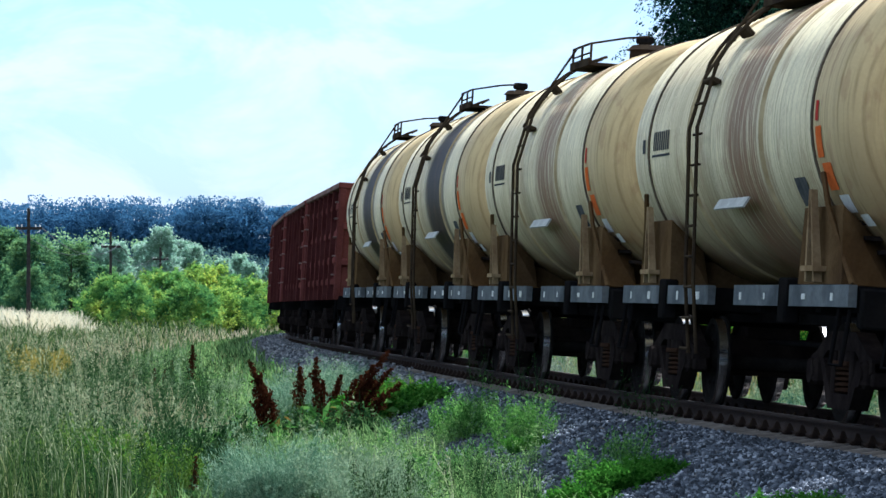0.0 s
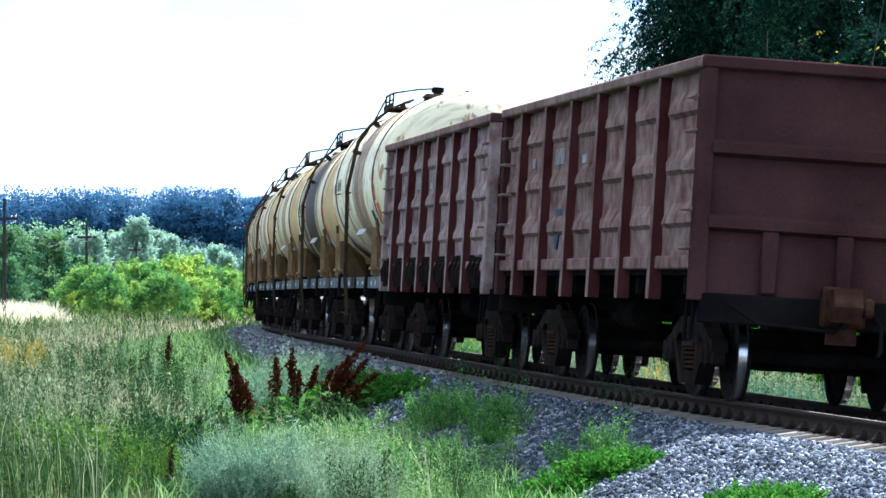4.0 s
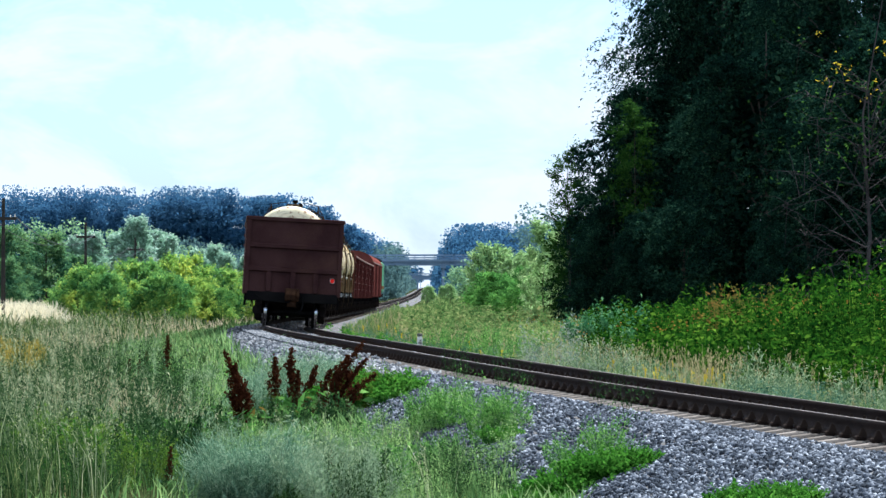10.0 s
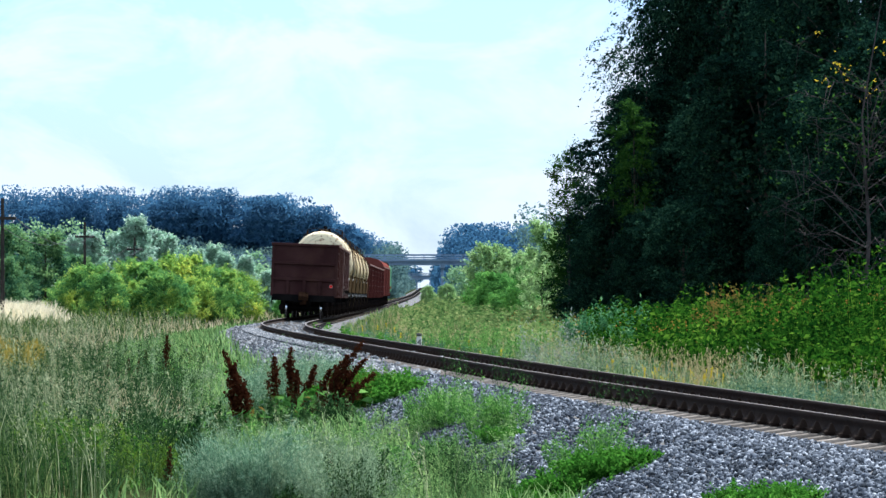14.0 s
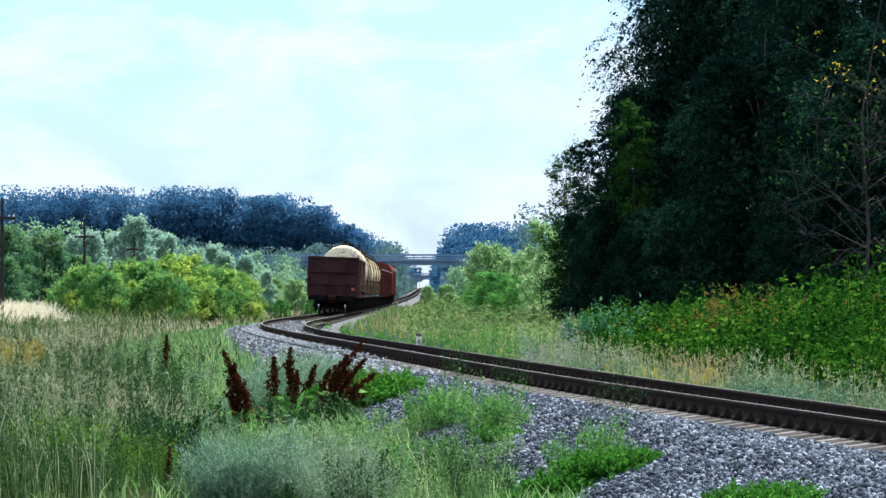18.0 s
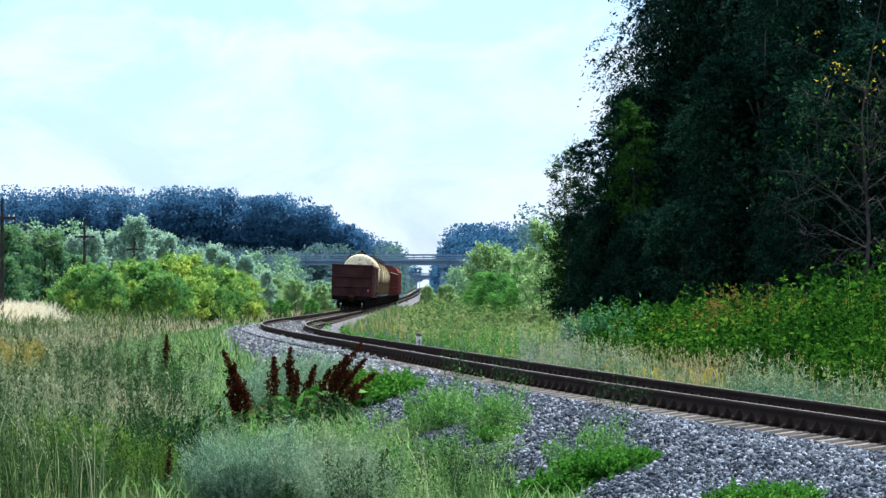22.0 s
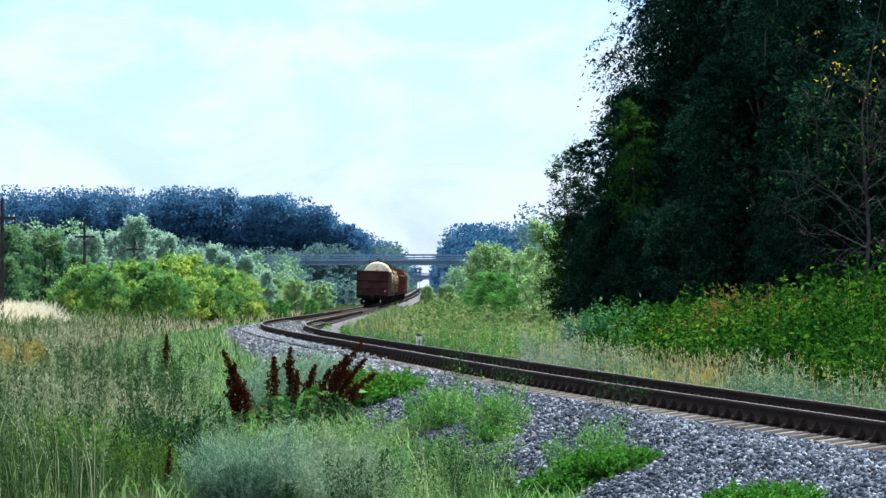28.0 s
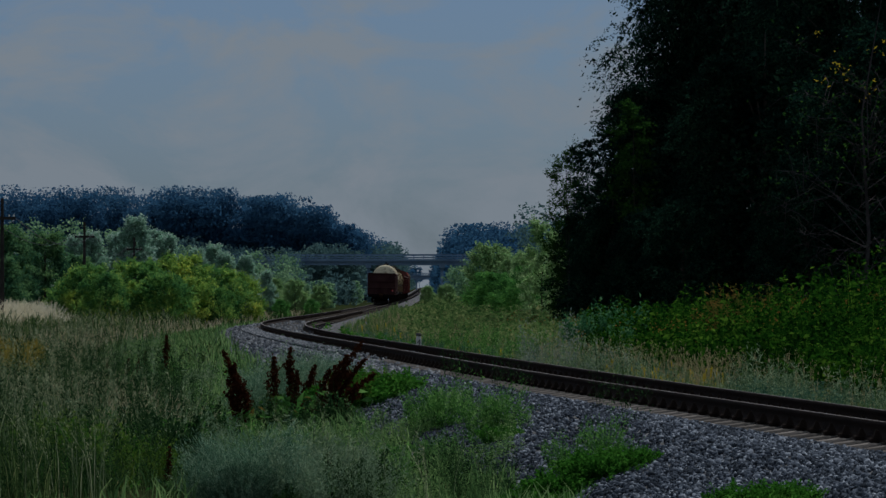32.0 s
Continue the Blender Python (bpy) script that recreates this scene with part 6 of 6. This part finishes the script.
def tank_paint(name, top, low, streak, streak_amount, rust, wide, shift=0.7):
    """Old tank paint: pale above, yellowed and sooty below with the underside's shade painted in, run over with dried
    spills from the hatch.
    """
    m = surf(name, top, tuple(c * 0.82 for c in top), 1.2, 0.5, 0.0, 0.08, 30, spec=0.02)
    t = m.node_tree
    p = t.nodes["Principled BSDF"]
    base = p.inputs["Base Color"].links[0].from_socket
    co = t.nodes.new("ShaderNodeTexCoord")
    sep = t.nodes.new("ShaderNodeSeparateXYZ")
    t.links.new(co.outputs["Object"], sep.inputs[0])

    def noise_of(scale, stretch, detail=5):
        mp, n = t.nodes.new("ShaderNodeMapping"), t.nodes.new("ShaderNodeTexNoise")
        mp.inputs["Scale"].default_value = stretch
        n.inputs["Scale"].default_value, n.inputs["Detail"].default_value = scale, detail
        t.links.new(co.outputs["Object"], mp.inputs["Vector"])
        t.links.new(mp.outputs["Vector"], n.inputs["Vector"])
        return n.outputs["Fac"]

    def calc(op, a, b=0.0):
        n = t.nodes.new("ShaderNodeMath")
        n.operation, n.use_clamp = op, op in ("MULTIPLY", "MINIMUM")
        for i, v in enumerate((a, b)):
            if isinstance(v, float):
                n.inputs[i].default_value = v
            else:
                t.links.new(v, n.inputs[i])
        return n.outputs[0]

    def between(value, lo, hi):
        r = t.nodes.new("ShaderNodeMapRange")
        r.inputs["From Min"].default_value, r.inputs["From Max"].default_value = lo, hi
        t.links.new(value, r.inputs["Value"])
        return r.outputs["Result"]

    def over(fac, below, colour):
        n = t.nodes.new("ShaderNodeMix")
        n.data_type = "RGBA"
        t.links.new(fac, n.inputs["Factor"])
        t.links.new(below, n.inputs["A"])
        n.inputs["B"].default_value = (*colour, 1)
        return n.outputs["Result"]

    wob = noise_of(1.5, (1, 1, 0.25))
    # the rear end is painted tan up to the strap, elsewhere the paint yellows in broad fields
    rear = between(calc("ADD", sep.outputs["Y"], calc("MULTIPLY", wob, 0.12)), -3.7, -3.95)
    faded = calc("MULTIPLY", between(noise_of(0.5, (0.1, 1, 0.3), 2), 0.48, 0.6), 0.35)
    field = calc("MULTIPLY", calc("MAXIMUM", rear, faded), 0.8)
    col = over(field, base, low)
    # thin brown runs down the sides
    thin = noise_of(7.0, (0.3, 3.0, 0.10), 6)
    col = over(calc("MULTIPLY", between(thin, 0.48, 0.70), 0.70), col, tuple(c * 0.5 for c in low))
    # grime that settles low on the barrel, with the underside's shade darkened in
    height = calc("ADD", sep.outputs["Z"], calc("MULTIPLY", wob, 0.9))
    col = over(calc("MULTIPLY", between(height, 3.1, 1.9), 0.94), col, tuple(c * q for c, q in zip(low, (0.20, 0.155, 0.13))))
    # dried spill from the hatch, in upright runs
    run = noise_of(3.0, (0.3, 3.0, 0.16), 6)
    mid_d = calc("ABSOLUTE", calc("ADD", calc("ADD", sep.outputs["Y"], shift), calc("MULTIPLY", calc("SUBTRACT", run, 0.42), wide * 1.0)))
    broken = calc("MAXIMUM", between(noise_of(6.0, (0.3, 3.0, 0.22), 7), 0.66, 0.50), 1.0 if sum(streak) < 0.1 else 0.0)
    col = over(calc("MULTIPLY", calc("MULTIPLY", between(mid_d, wide, wide * 0.6), broken), streak_amount), col, streak)
    # rust-red runs inside and beside the spill
    red = calc("MULTIPLY", between(noise_of(5.0, (0.3, 4.0, 0.14), 6), 0.54, 0.66), between(mid_d, wide * 1.6, wide * 0.9))
    col = over(calc("MULTIPLY", red, 0.1 if sum(streak) < 0.1 else 0.6), col, (0.22, 0.10, 0.065))
    # flaked rust
    flake = noise_of(5.0, (1, 1, 0.5), 8)
    col = over(calc("MULTIPLY", between(flake, 0.56, 0.62), rust), col, (0.24, 0.12, 0.075))
    t.links.new(col, p.inputs["Base Color"])
    return m


TANK_Z = 2.86


def around(y0, y1, a0, a1, r=1.526, zc=TANK_Z, n=10):
    """A thin plate bent round the barrel; angles in degrees above the level, on the meadow side."""
    v = []
    for i in range(n + 1):
        a = radians(a0 + (a1 - a0) * i / n)
        for y in (y0, y1):
            v.append((-r * math.cos(a), y, zc + r * math.sin(a)))
    return v, [(2 * i, 2 * i + 1, 2 * i + 3, 2 * i + 2) for i in range(n)]


def tank(label, paint, seed=1, zc=TANK_Z, r=1.52, climb=0.85):
    """A four-axle tank wagon with straps, saddles, a side ladder, a hatch and its platform."""
    rnd = random.Random(seed)
    # climb: how far ahead of the middle the ladders stand
    root = thing("tank_wagon", label, "railway wagon", "tank wagons")
    hl = 5.35
    prof = [(-hl, 0.0)] + [(-hl + 0.62 - 0.62 * math.cos(t), r * math.sin(t)) for t in np.linspace(0.12, math.pi / 2, 9)]
    prof = prof + [(y, r) for y in (-2.7, 0, 2.7)] + [(-a, b) for a, b in prof[::-1]]
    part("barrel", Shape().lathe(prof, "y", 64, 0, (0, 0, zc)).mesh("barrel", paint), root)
    for y in (-1.75, 1.75):
        part("weld_ring", Shape().lathe([(y - 0.08, r), (y - 0.04, r + 0.02), (y + 0.04, r + 0.02), (y + 0.08, r)], "y", 64, 0, (0, 0, zc)).mesh("weld_ring", RING), root, "browned raised weld ring")
    for y in (-3.9, 3.9):
        s = Shape().lathe([(y - 0.025, r), (y - 0.025, r + 0.02), (y + 0.025, r + 0.02), (y + 0.025, r)], "y", 64, 0, (0, 0, zc))
        part("strap", s.mesh("strap", STRAP), root, "steel strap round the barrel")
    for y in (-3.9, 3.9):
        part("bolster", Shape().box((0, y, 1.40), (1.9, 0.9, 0.34)).mesh("bolster", TAN), root)
        for sx in (-1, 1):
            s = Shape()
            s.add([(sx * 1.36, y - 0.85, 1.28), (sx * 1.36, y + 0.85, 1.28), (sx * 1.36, y + 0.75, 2.0), (sx * 1.36, y - 0.75, 2.0), (sx * 0.9, y - 0.75, 1.28), (sx * 0.9, y + 0.75, 1.28), (sx * 0.95, y + 0.6, 1.68), (sx * 0.95, y - 0.6, 1.68)],
                  [(0, 1, 2, 3), (7, 6, 5, 4), (0, 4, 5, 1), (1, 5, 6, 2), (2, 6, 7, 3), (3, 7, 4, 0)])
            part("saddle", s.mesh("saddle", TAN, smooth=0), root, "brown painted saddle")
            s = Shape()
            for k in (-1, 1):
                s.add([(sx * 1.46, y + k * 0.16 - 0.03, 1.30), (sx * 1.46, y + k * 0.16 + 0.03, 1.30), (sx * 1.50, y + k * 0.02 + 0.025, 2.15), (sx * 1.50, y + k * 0.02 - 0.025, 2.15), (sx * 1.38, y + k * 0.16 - 0.03, 1.30), (sx * 1.38, y + k * 0.16 + 0.03, 1.30), (sx * 1.44, y + k * 0.02 + 0.025, 2.15), (sx * 1.44, y + k * 0.02 - 0.025, 2.15)],
                      [(0, 1, 2, 3), (7, 6, 5, 4), (0, 4, 5, 1), (1, 5, 6, 2), (3, 7, 4, 0), (2, 6, 7, 3)])
            s.box((sx * 1.42, y, 1.42), (0.14, 0.5, 0.05))
            part("strap_bracket", s.mesh("strap_bracket", WOODEN, smooth=0), root, "buff strap tensioner")
    # underframe
    part("centre_sill", Shape().box((0, 0, 1.10), (0.44, 11.0, 0.34)).mesh("centre_sill", BLACK), root)
    for y in (-5.3, -3.9, -1.4, 1.4, 3.9, 5.3):
        part("cross_beam", Shape().box((0, y, 1.14), (2.7, 0.22, 0.24)).mesh("cross_beam", BLACK), root)
    part("air_reservoir", Shape().tube([(0.5, -0.8, 0.85), (0.5, 0.2, 0.85)], 0.2, 14).mesh("air_reservoir", BLACK), root)
    part("brake_rod", Shape().tube([(-0.2, -3, 0.72), (-0.2, 3, 0.72)], 0.03, 6).mesh("brake_rod", BLACK), root)
    part("drain_valve", Shape().box((0, 0, 1.0), (0.5, 0.5, 0.7)).mesh("drain_valve", BLACK), root)
    for sx in (-1, 1):
        for a, b in ((-5.35, -3.05), (-2.75, -0.62), (0.62, 2.75), (3.05, 5.35)):
            s = Shape().slab([(a, 1.07), (b, 1.07), (b, 1.27), (a, 1.27)], sx * 1.36, sx * 1.44)
            part("side_sill", s.mesh("side_sill", SILL, smooth=20), root, "grey side sill")
            for k in range(2):
                w = rnd.uniform(0.05, 0.2)
                c = a + (b - a) * rnd.uniform(0.1 + 0.45 * k, 0.4 + 0.45 * k)
                part("lettering", Shape().box((sx * 1.444, c, 1.16), (0.006, w, rnd.uniform(0.05, 0.1))).mesh("lettering", WHITE, smooth=0), root, "white stencil bars")
        for y in (-2.9, 2.9):
            part("corner_bracket", Shape().box((sx * 1.40, y, 1.12), (0.16, 0.3, 0.44), chamfer=0.02).mesh("corner_bracket", BLACK), root)
        # ladder up the barrel
        lad = Shape()
        for k in (climb - 0.2, climb + 0.2):
            arc = [(sx * (r + 0.14) * math.cos(t), k, zc + (r + 0.14) * math.sin(t)) for t in np.linspace(0.35, 1.25, 9)]
            lad.tube([(sx * 1.52, k, 0.55), (sx * 1.60, k, 1.3), (sx * 1.66, k, 2.9)] + arc[1:], 0.02, 6)
        for z in np.arange(0.6, 3.2, 0.32):
            lad.tube([(sx * 1.61, climb - 0.2, z), (sx * 1.61, climb + 0.2, z)], 0.016, 5)
        for t in np.linspace(0.45, 1.2, 5):
            lad.tube([(sx * (r + 0.12) * math.cos(t), climb - 0.2, zc + (r + 0.12) * math.sin(t)), (sx * (r + 0.12) * math.cos(t), climb + 0.2, zc + (r + 0.12) * math.sin(t))], 0.016, 5)
        part("ladder", lad.mesh("ladder", LADDER), root, "weathered ladder over the barrel")
        for t in (0.35, 0.75, 1.12):
            c, s_ = math.cos(t), math.sin(t)
            part("ladder_bracket", Shape().box((sx * (r + 0.07) * c, climb, zc + (r + 0.07) * s_), (0.12, 0.44, 0.06), Matrix.Rotation(-sx * t, 3, "Y"), chamfer=0.015).mesh("ladder_bracket", LADDER), root)
        for y in (-5.1, 5.1):
            st = Shape().tube([(sx * 1.40, y - 0.2, 1.05), (sx * 1.46, y - 0.2, 0.55), (sx * 1.46, y + 0.2, 0.55), (sx * 1.40, y + 0.2, 1.05)], 0.022, 5)
            part("step", st.mesh("step", BLACK), root)
        part("walk_plate", Shape().box((sx * 1.45, climb - 1.15, 2.10), (0.12, 1.4, 0.022), Matrix.Rotation(sx * 1.05, 3, "Y")).mesh("walk_plate", BARE), root, "bare metal drip plate")
    # hatch, platform, rails
    part("hatch_dome", Shape().tube([(0, 0, zc + r - 0.06), (0, 0, zc + r + 0.12)], 0.33, 20).tube([(0, 0, zc + r + 0.12), (0, 0, zc + r + 0.19)], [0.37, 0.30], 20).mesh("hatch_dome", LADDER), root, "dark hatch with its lid")
    part("air_valve", Shape().tube([(0.25, -0.7, zc + r - 0.1), (0.25, -0.7, zc + r + 0.22)], 0.06, 8).mesh("air_valve", BLACK), root)
    v = Shape()
    v.tube([(0, 0.75, zc + r - 0.05), (0, 0.75, zc + r + 0.30)], 0.08, 10).box((0, 0.75, zc + r + 0.32), (0.22, 0.22, 0.10), chamfer=0.02)
    part("valve", v.mesh("valve", BLACK), root)
    for sx in (-1, 1):
        x, z0 = sx * 0.72, zc + r - 0.14
        part("platform", Shape().box((x, 0.1, z0), (0.52, 1.5, 0.04)).box((x + sx * 0.26, 0.1, z0 + 0.03), (0.03, 1.5, 0.10)).mesh("platform", LADDER), root, "dark walkway beside the hatch")
        h = Shape()
        e = x + sx * 0.24
        for y in (-0.62, 0.1, 0.82):
            h.tube([(e, y, z0), (e, y, z0 + 0.27)], 0.017, 5)
        h.tube([(e, -0.62, z0 + 0.27), (e, 0.82, z0 + 0.27)], 0.017, 5).tube([(e, -0.62, z0 + 0.15), (e, 0.82, z0 + 0.15)], 0.013, 5)
        h.tube([(e, -0.62, z0 + 0.27), (x - sx * 0.2, -0.75, z0 + 0.36), (x - sx * 0.4, -1.25, z0 + 0.36)], 0.015, 5)
        h.tube([(e, 0.6, z0 + 0.26), (sx * 1.26, climb - 0.1, zc + 1.12), (sx * 1.62, climb - 0.22, zc + 0.55)], 0.016, 5)
        part("handrail", h.mesh("handrail", LADDER), root)
    # marks on the meadow side
    z1 = 3.02
    plate = Shape()
    for q in ((2.74, 3.74, -6.2, -5.2),):
        plate.add(*around(*q, r + 0.006, zc))
    for i in range(8):
        plate.add(*around(2.80 + i * 0.112, 2.865 + i * 0.112, -3.6, 4.4, r + 0.006, zc))
    plate.add(*around(4.12, 4.27, -4, 2, r + 0.006, zc))
    part("lettering", plate.mesh("lettering", DARK_INK, smooth=0), root, "dark stencil bars over a line")
    for name, mt, q in (("orange_placard", ORANGE, (-4.24, -4.02, -16, -5)), ("orange_placard", ORANGE, (-4.42, -4.10, -28, -18)), ("white_placard", WHITE, (-4.65, -4.30, -37, -30)), ("red_placard", RED_DECAL, (-4.13, -4.02, -3, 4)), ("white_placard", WHITE, (-4.95, -4.65, -43, -38)),
                        ("dark_patch", DARK_INK, (-3.3, -2.85, -33, -22)), ("stencil_patch", STRAP, (-2.5, -1.95, -48, -44))):
        part(name, Shape().add(*around(*q, r + 0.006, zc)).mesh(name, mt, smooth=0), root)
    # foot treads under the placards
    for i in range(5):
        t = radians(-40 - i * 7)
        part("foot_tread", Shape().box((-(r + 0.05) * math.cos(t), -4.45 - i * 0.13, zc + (r + 0.05) * math.sin(t)), (0.16, 0.26, 0.04)).mesh("foot_tread", CAST), root)
    for sy in (-1, 1):
        part("end_sill", Shape().box((0, sy * 5.42, 1.06), (2.7, 0.16, 0.36), chamfer=0.02).mesh("end_sill", BLACK), root)
        for sx in (-1, 1):
            part("brace", Shape().tube([(sx * 1.30, sy * 4.9, 1.28), (sx * 1.42, sy * 4.3, 2.0), (sx * 1.46, sy * 4.2, 2.3)], 0.03, 5).mesh("brace", TAN), root)
        coupler(root, sy * 5.9)
    for y in (-3.9, 3.9):
        bogie(root, y)
    return root


def boxcar(label):
    """A covered wagon with a rounded roof and a sliding door."""
    root = thing("covered_wagon", label, "railway wagon", "covered wagons")
    hl, top = 6.9, 3.75
    for sx in (-1, 1):
        part("side_wall", Shape().box((sx * 1.42, 0, (top + 1.1) / 2), (0.06, 2 * hl, top - 1.1)).mesh("side_wall", RED), root)
        for y in np.linspace(-hl, hl, 11):
            part("side_post", Shape().box((sx * 1.48, y, (top + 1.1) / 2), (0.08, 0.12, top - 1.1)).mesh("side_post", RED), root)
        part("sliding_door", Shape().box((sx * 1.51, 0, 2.4), (0.06, 2.2, 2.5), chamfer=0.02).box((sx * 1.55, 0, 2.4), (0.04, 2.0, 0.1)).mesh("sliding_door", RED_ROOF), root)
        part("eave", Shape().box((sx * 1.5, 0, top), (0.12, 2 * hl + 0.1, 0.1)).mesh("eave", SIDE), root)
    out = [(1.5 * math.cos(t), top + 0.85 * math.sin(t)) for t in np.linspace(0, math.pi, 15)]
    n = len(out)
    v = [(x, y, z) for y in (-hl, hl) for x, z in out]
    f = [(i, i + 1, n + i + 1, n + i) for i in range(n - 1)] + [tuple(range(n - 1, -1, -1)), tuple(range(n, 2 * n))]
    part("roof", Shape().add(v, f).mesh("roof", RED_ROOF), root, "rounded red-brown roof")
    for sy in (-1, 1):
        part("end_wall", Shape().box((0, sy * hl, (top + 1.1) / 2), (2.86, 0.06, top - 1.1)).mesh("end_wall", RED), root)
        for x in (-0.7, 0.7):
            part("end_post", Shape().box((x, sy * (hl + 0.06), 2.4), (0.14, 0.08, 2.6)).mesh("end_post", RED), root)
        coupler(root, sy * 7.2)
    part("underframe", Shape().box((0, 0, 1.02), (2.6, 2 * hl, 0.24)).mesh("underframe", BLACK), root)
    for y in (-5.0, 5.0):
        bogie(root, y)
    return root


def locomotive():
    root = thing("diesel_locomotive", "green diesel locomotive at the head of the train", "locomotive")
    part("body", Shape().box((0, 0, 2.75), (2.9, 15.6, 2.9), chamfer=0.25).mesh("body", GREEN_LOCO), root)
    part("roof", Shape().box((0, 0, 4.3), (2.4, 15.0, 0.4), chamfer=0.18).tube([(0, 1, 4.4), (0, 1, 4.75)], 0.25, 10).mesh("roof", BLACK), root)
    part("stripe", Shape().box((0, 0, 1.9), (2.94, 15.3, 0.25)).mesh("stripe", TAN), root)
    for y in (-7.0, 7.0):
        for sx in (-1, 1):
            part("cab_window", Shape().box((sx * 1.46, y * 0.93, 3.3), (0.03, 0.8, 0.7)).mesh("cab_window", GLASS_DARK), root)
        part("windscreen", Shape().box((0, y * 1.115, 3.35), (2.1, 0.04, 0.75)).mesh("windscreen", GLASS_DARK), root)
        coupler(root, y * 1.17)
    part("underframe", Shape().box((0, 0, 1.15), (2.8, 15.8, 0.3)).mesh("underframe", BLACK), root)
    for y in (-4.6, 4.6):
        bogie(root, y)
    return root


CREAM, TANNED = (0.8000, 0.7030, 0.4704), (0.4800, 0.3468, 0.1722)
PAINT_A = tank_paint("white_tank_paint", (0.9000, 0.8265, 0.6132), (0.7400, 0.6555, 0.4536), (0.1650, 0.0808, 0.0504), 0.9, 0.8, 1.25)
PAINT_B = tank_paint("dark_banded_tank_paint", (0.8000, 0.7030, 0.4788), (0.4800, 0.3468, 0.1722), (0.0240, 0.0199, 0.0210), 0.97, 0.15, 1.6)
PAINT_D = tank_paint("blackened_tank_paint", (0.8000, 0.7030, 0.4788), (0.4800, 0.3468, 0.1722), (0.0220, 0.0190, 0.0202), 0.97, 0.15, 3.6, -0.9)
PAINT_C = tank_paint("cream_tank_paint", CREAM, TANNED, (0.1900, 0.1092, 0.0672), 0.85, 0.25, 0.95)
# the train from its tail: (wagon, length over couplers, half the distance of its bogies)
last = gondola("brown open wagon with a red tail disc on its ribbed end", SIDE, BROWN, False, True, 3)
second = gondola("dusty brown open wagon with dark hatch latches along its side", DUSTY, BROWN, True, False, 4)
tank_a = tank("off-white tank wagon, rust-flaked, with brown spills", PAINT_A, 1, 3.05, 1.55, 0.0)
tank_b = tank("cream tank wagon with a broad dark spill round its middle", PAINT_B, 2)
tank_d = tank("cream tank wagon blackened by spills over its front half", PAINT_D, 7, climb=0.3)
tank_c = tank("cream and yellowed tank wagon with faint spills", PAINT_C, 3)
third = gondola("red-brown open wagon ahead of the tank wagons", RED, RED, False, False, 5)
boxed = boxcar("red covered wagon with a rounded roof")
TRAIN = [(last, 13.92, 4.325), (second, 13.92, 4.325), (tank_a, 12.02, 3.9), (tank_d, 12.02, 3.9), (tank_c, 12.02, 3.9)]
TRAIN += [(copy_thing(tank_c, Matrix()), 12.02, 3.9), (tank_b, 12.02, 3.9), (copy_thing(tank_b, Matrix()), 12.02, 3.9)]
TRAIN += [(third, 13.92, 4.325)] + [(copy_thing(third, Matrix()), 13.92, 4.325) for _ in range(4)]
TRAIN += [(boxed, 14.73, 5.0)] + [(copy_thing(boxed, Matrix()), 14.73, 5.0) for _ in range(2)]
TRAIN += [(locomotive(), 17.0, 4.6)]

SPEED, TAIL_START = 14.245, -41.5


def wagon_pose(mid, half):
    """A wagon stands on its two bogies and leans with the track."""
    a, b = Vector(on_line(mid - half)), Vector(on_line(mid + half))
    y = (b - a).normalized()
    x = y.cross(Vector((0, 0, 1))).normalized()
    z = x.cross(y)
    t = float(np.interp(mid, STA, LINE_C)) / 1.59
    xx, zz = x * math.cos(t) - z * math.sin(t), z * math.cos(t) + x * math.sin(t)
    m = Matrix((xx, y, zz)).transposed().to_4x4()
    m.translation = (a + b) / 2
    return m


def motions():
    gone = 0.0
    for wagon, length, half in TRAIN:
        mid = TAIL_START + gone + length / 2
        gone += length
        walk(wagon, [(t * 0.5, wagon_pose(mid + SPEED * t * 0.5, half)) for t in range(65)])
    # every wheelset rolls alike, so all share the first one's keys
    wheels = [o for o in scene.objects if o.name.startswith("wheelset")]
    turn = SPEED / 0.475 / FPS
    walk(wheels[0], [(i / FPS, Matrix.Rotation(-turn * i, 4, "X")) for i in range(0, 32 * FPS + 1)])
    keys = wheels[0].animation_data
    for w in wheels[1:]:
        w.rotation_mode = "QUATERNION"
        mine = w.animation_data_create()
        mine.action = keys.action
        mine.action_slot = keys.action_slot


motions()
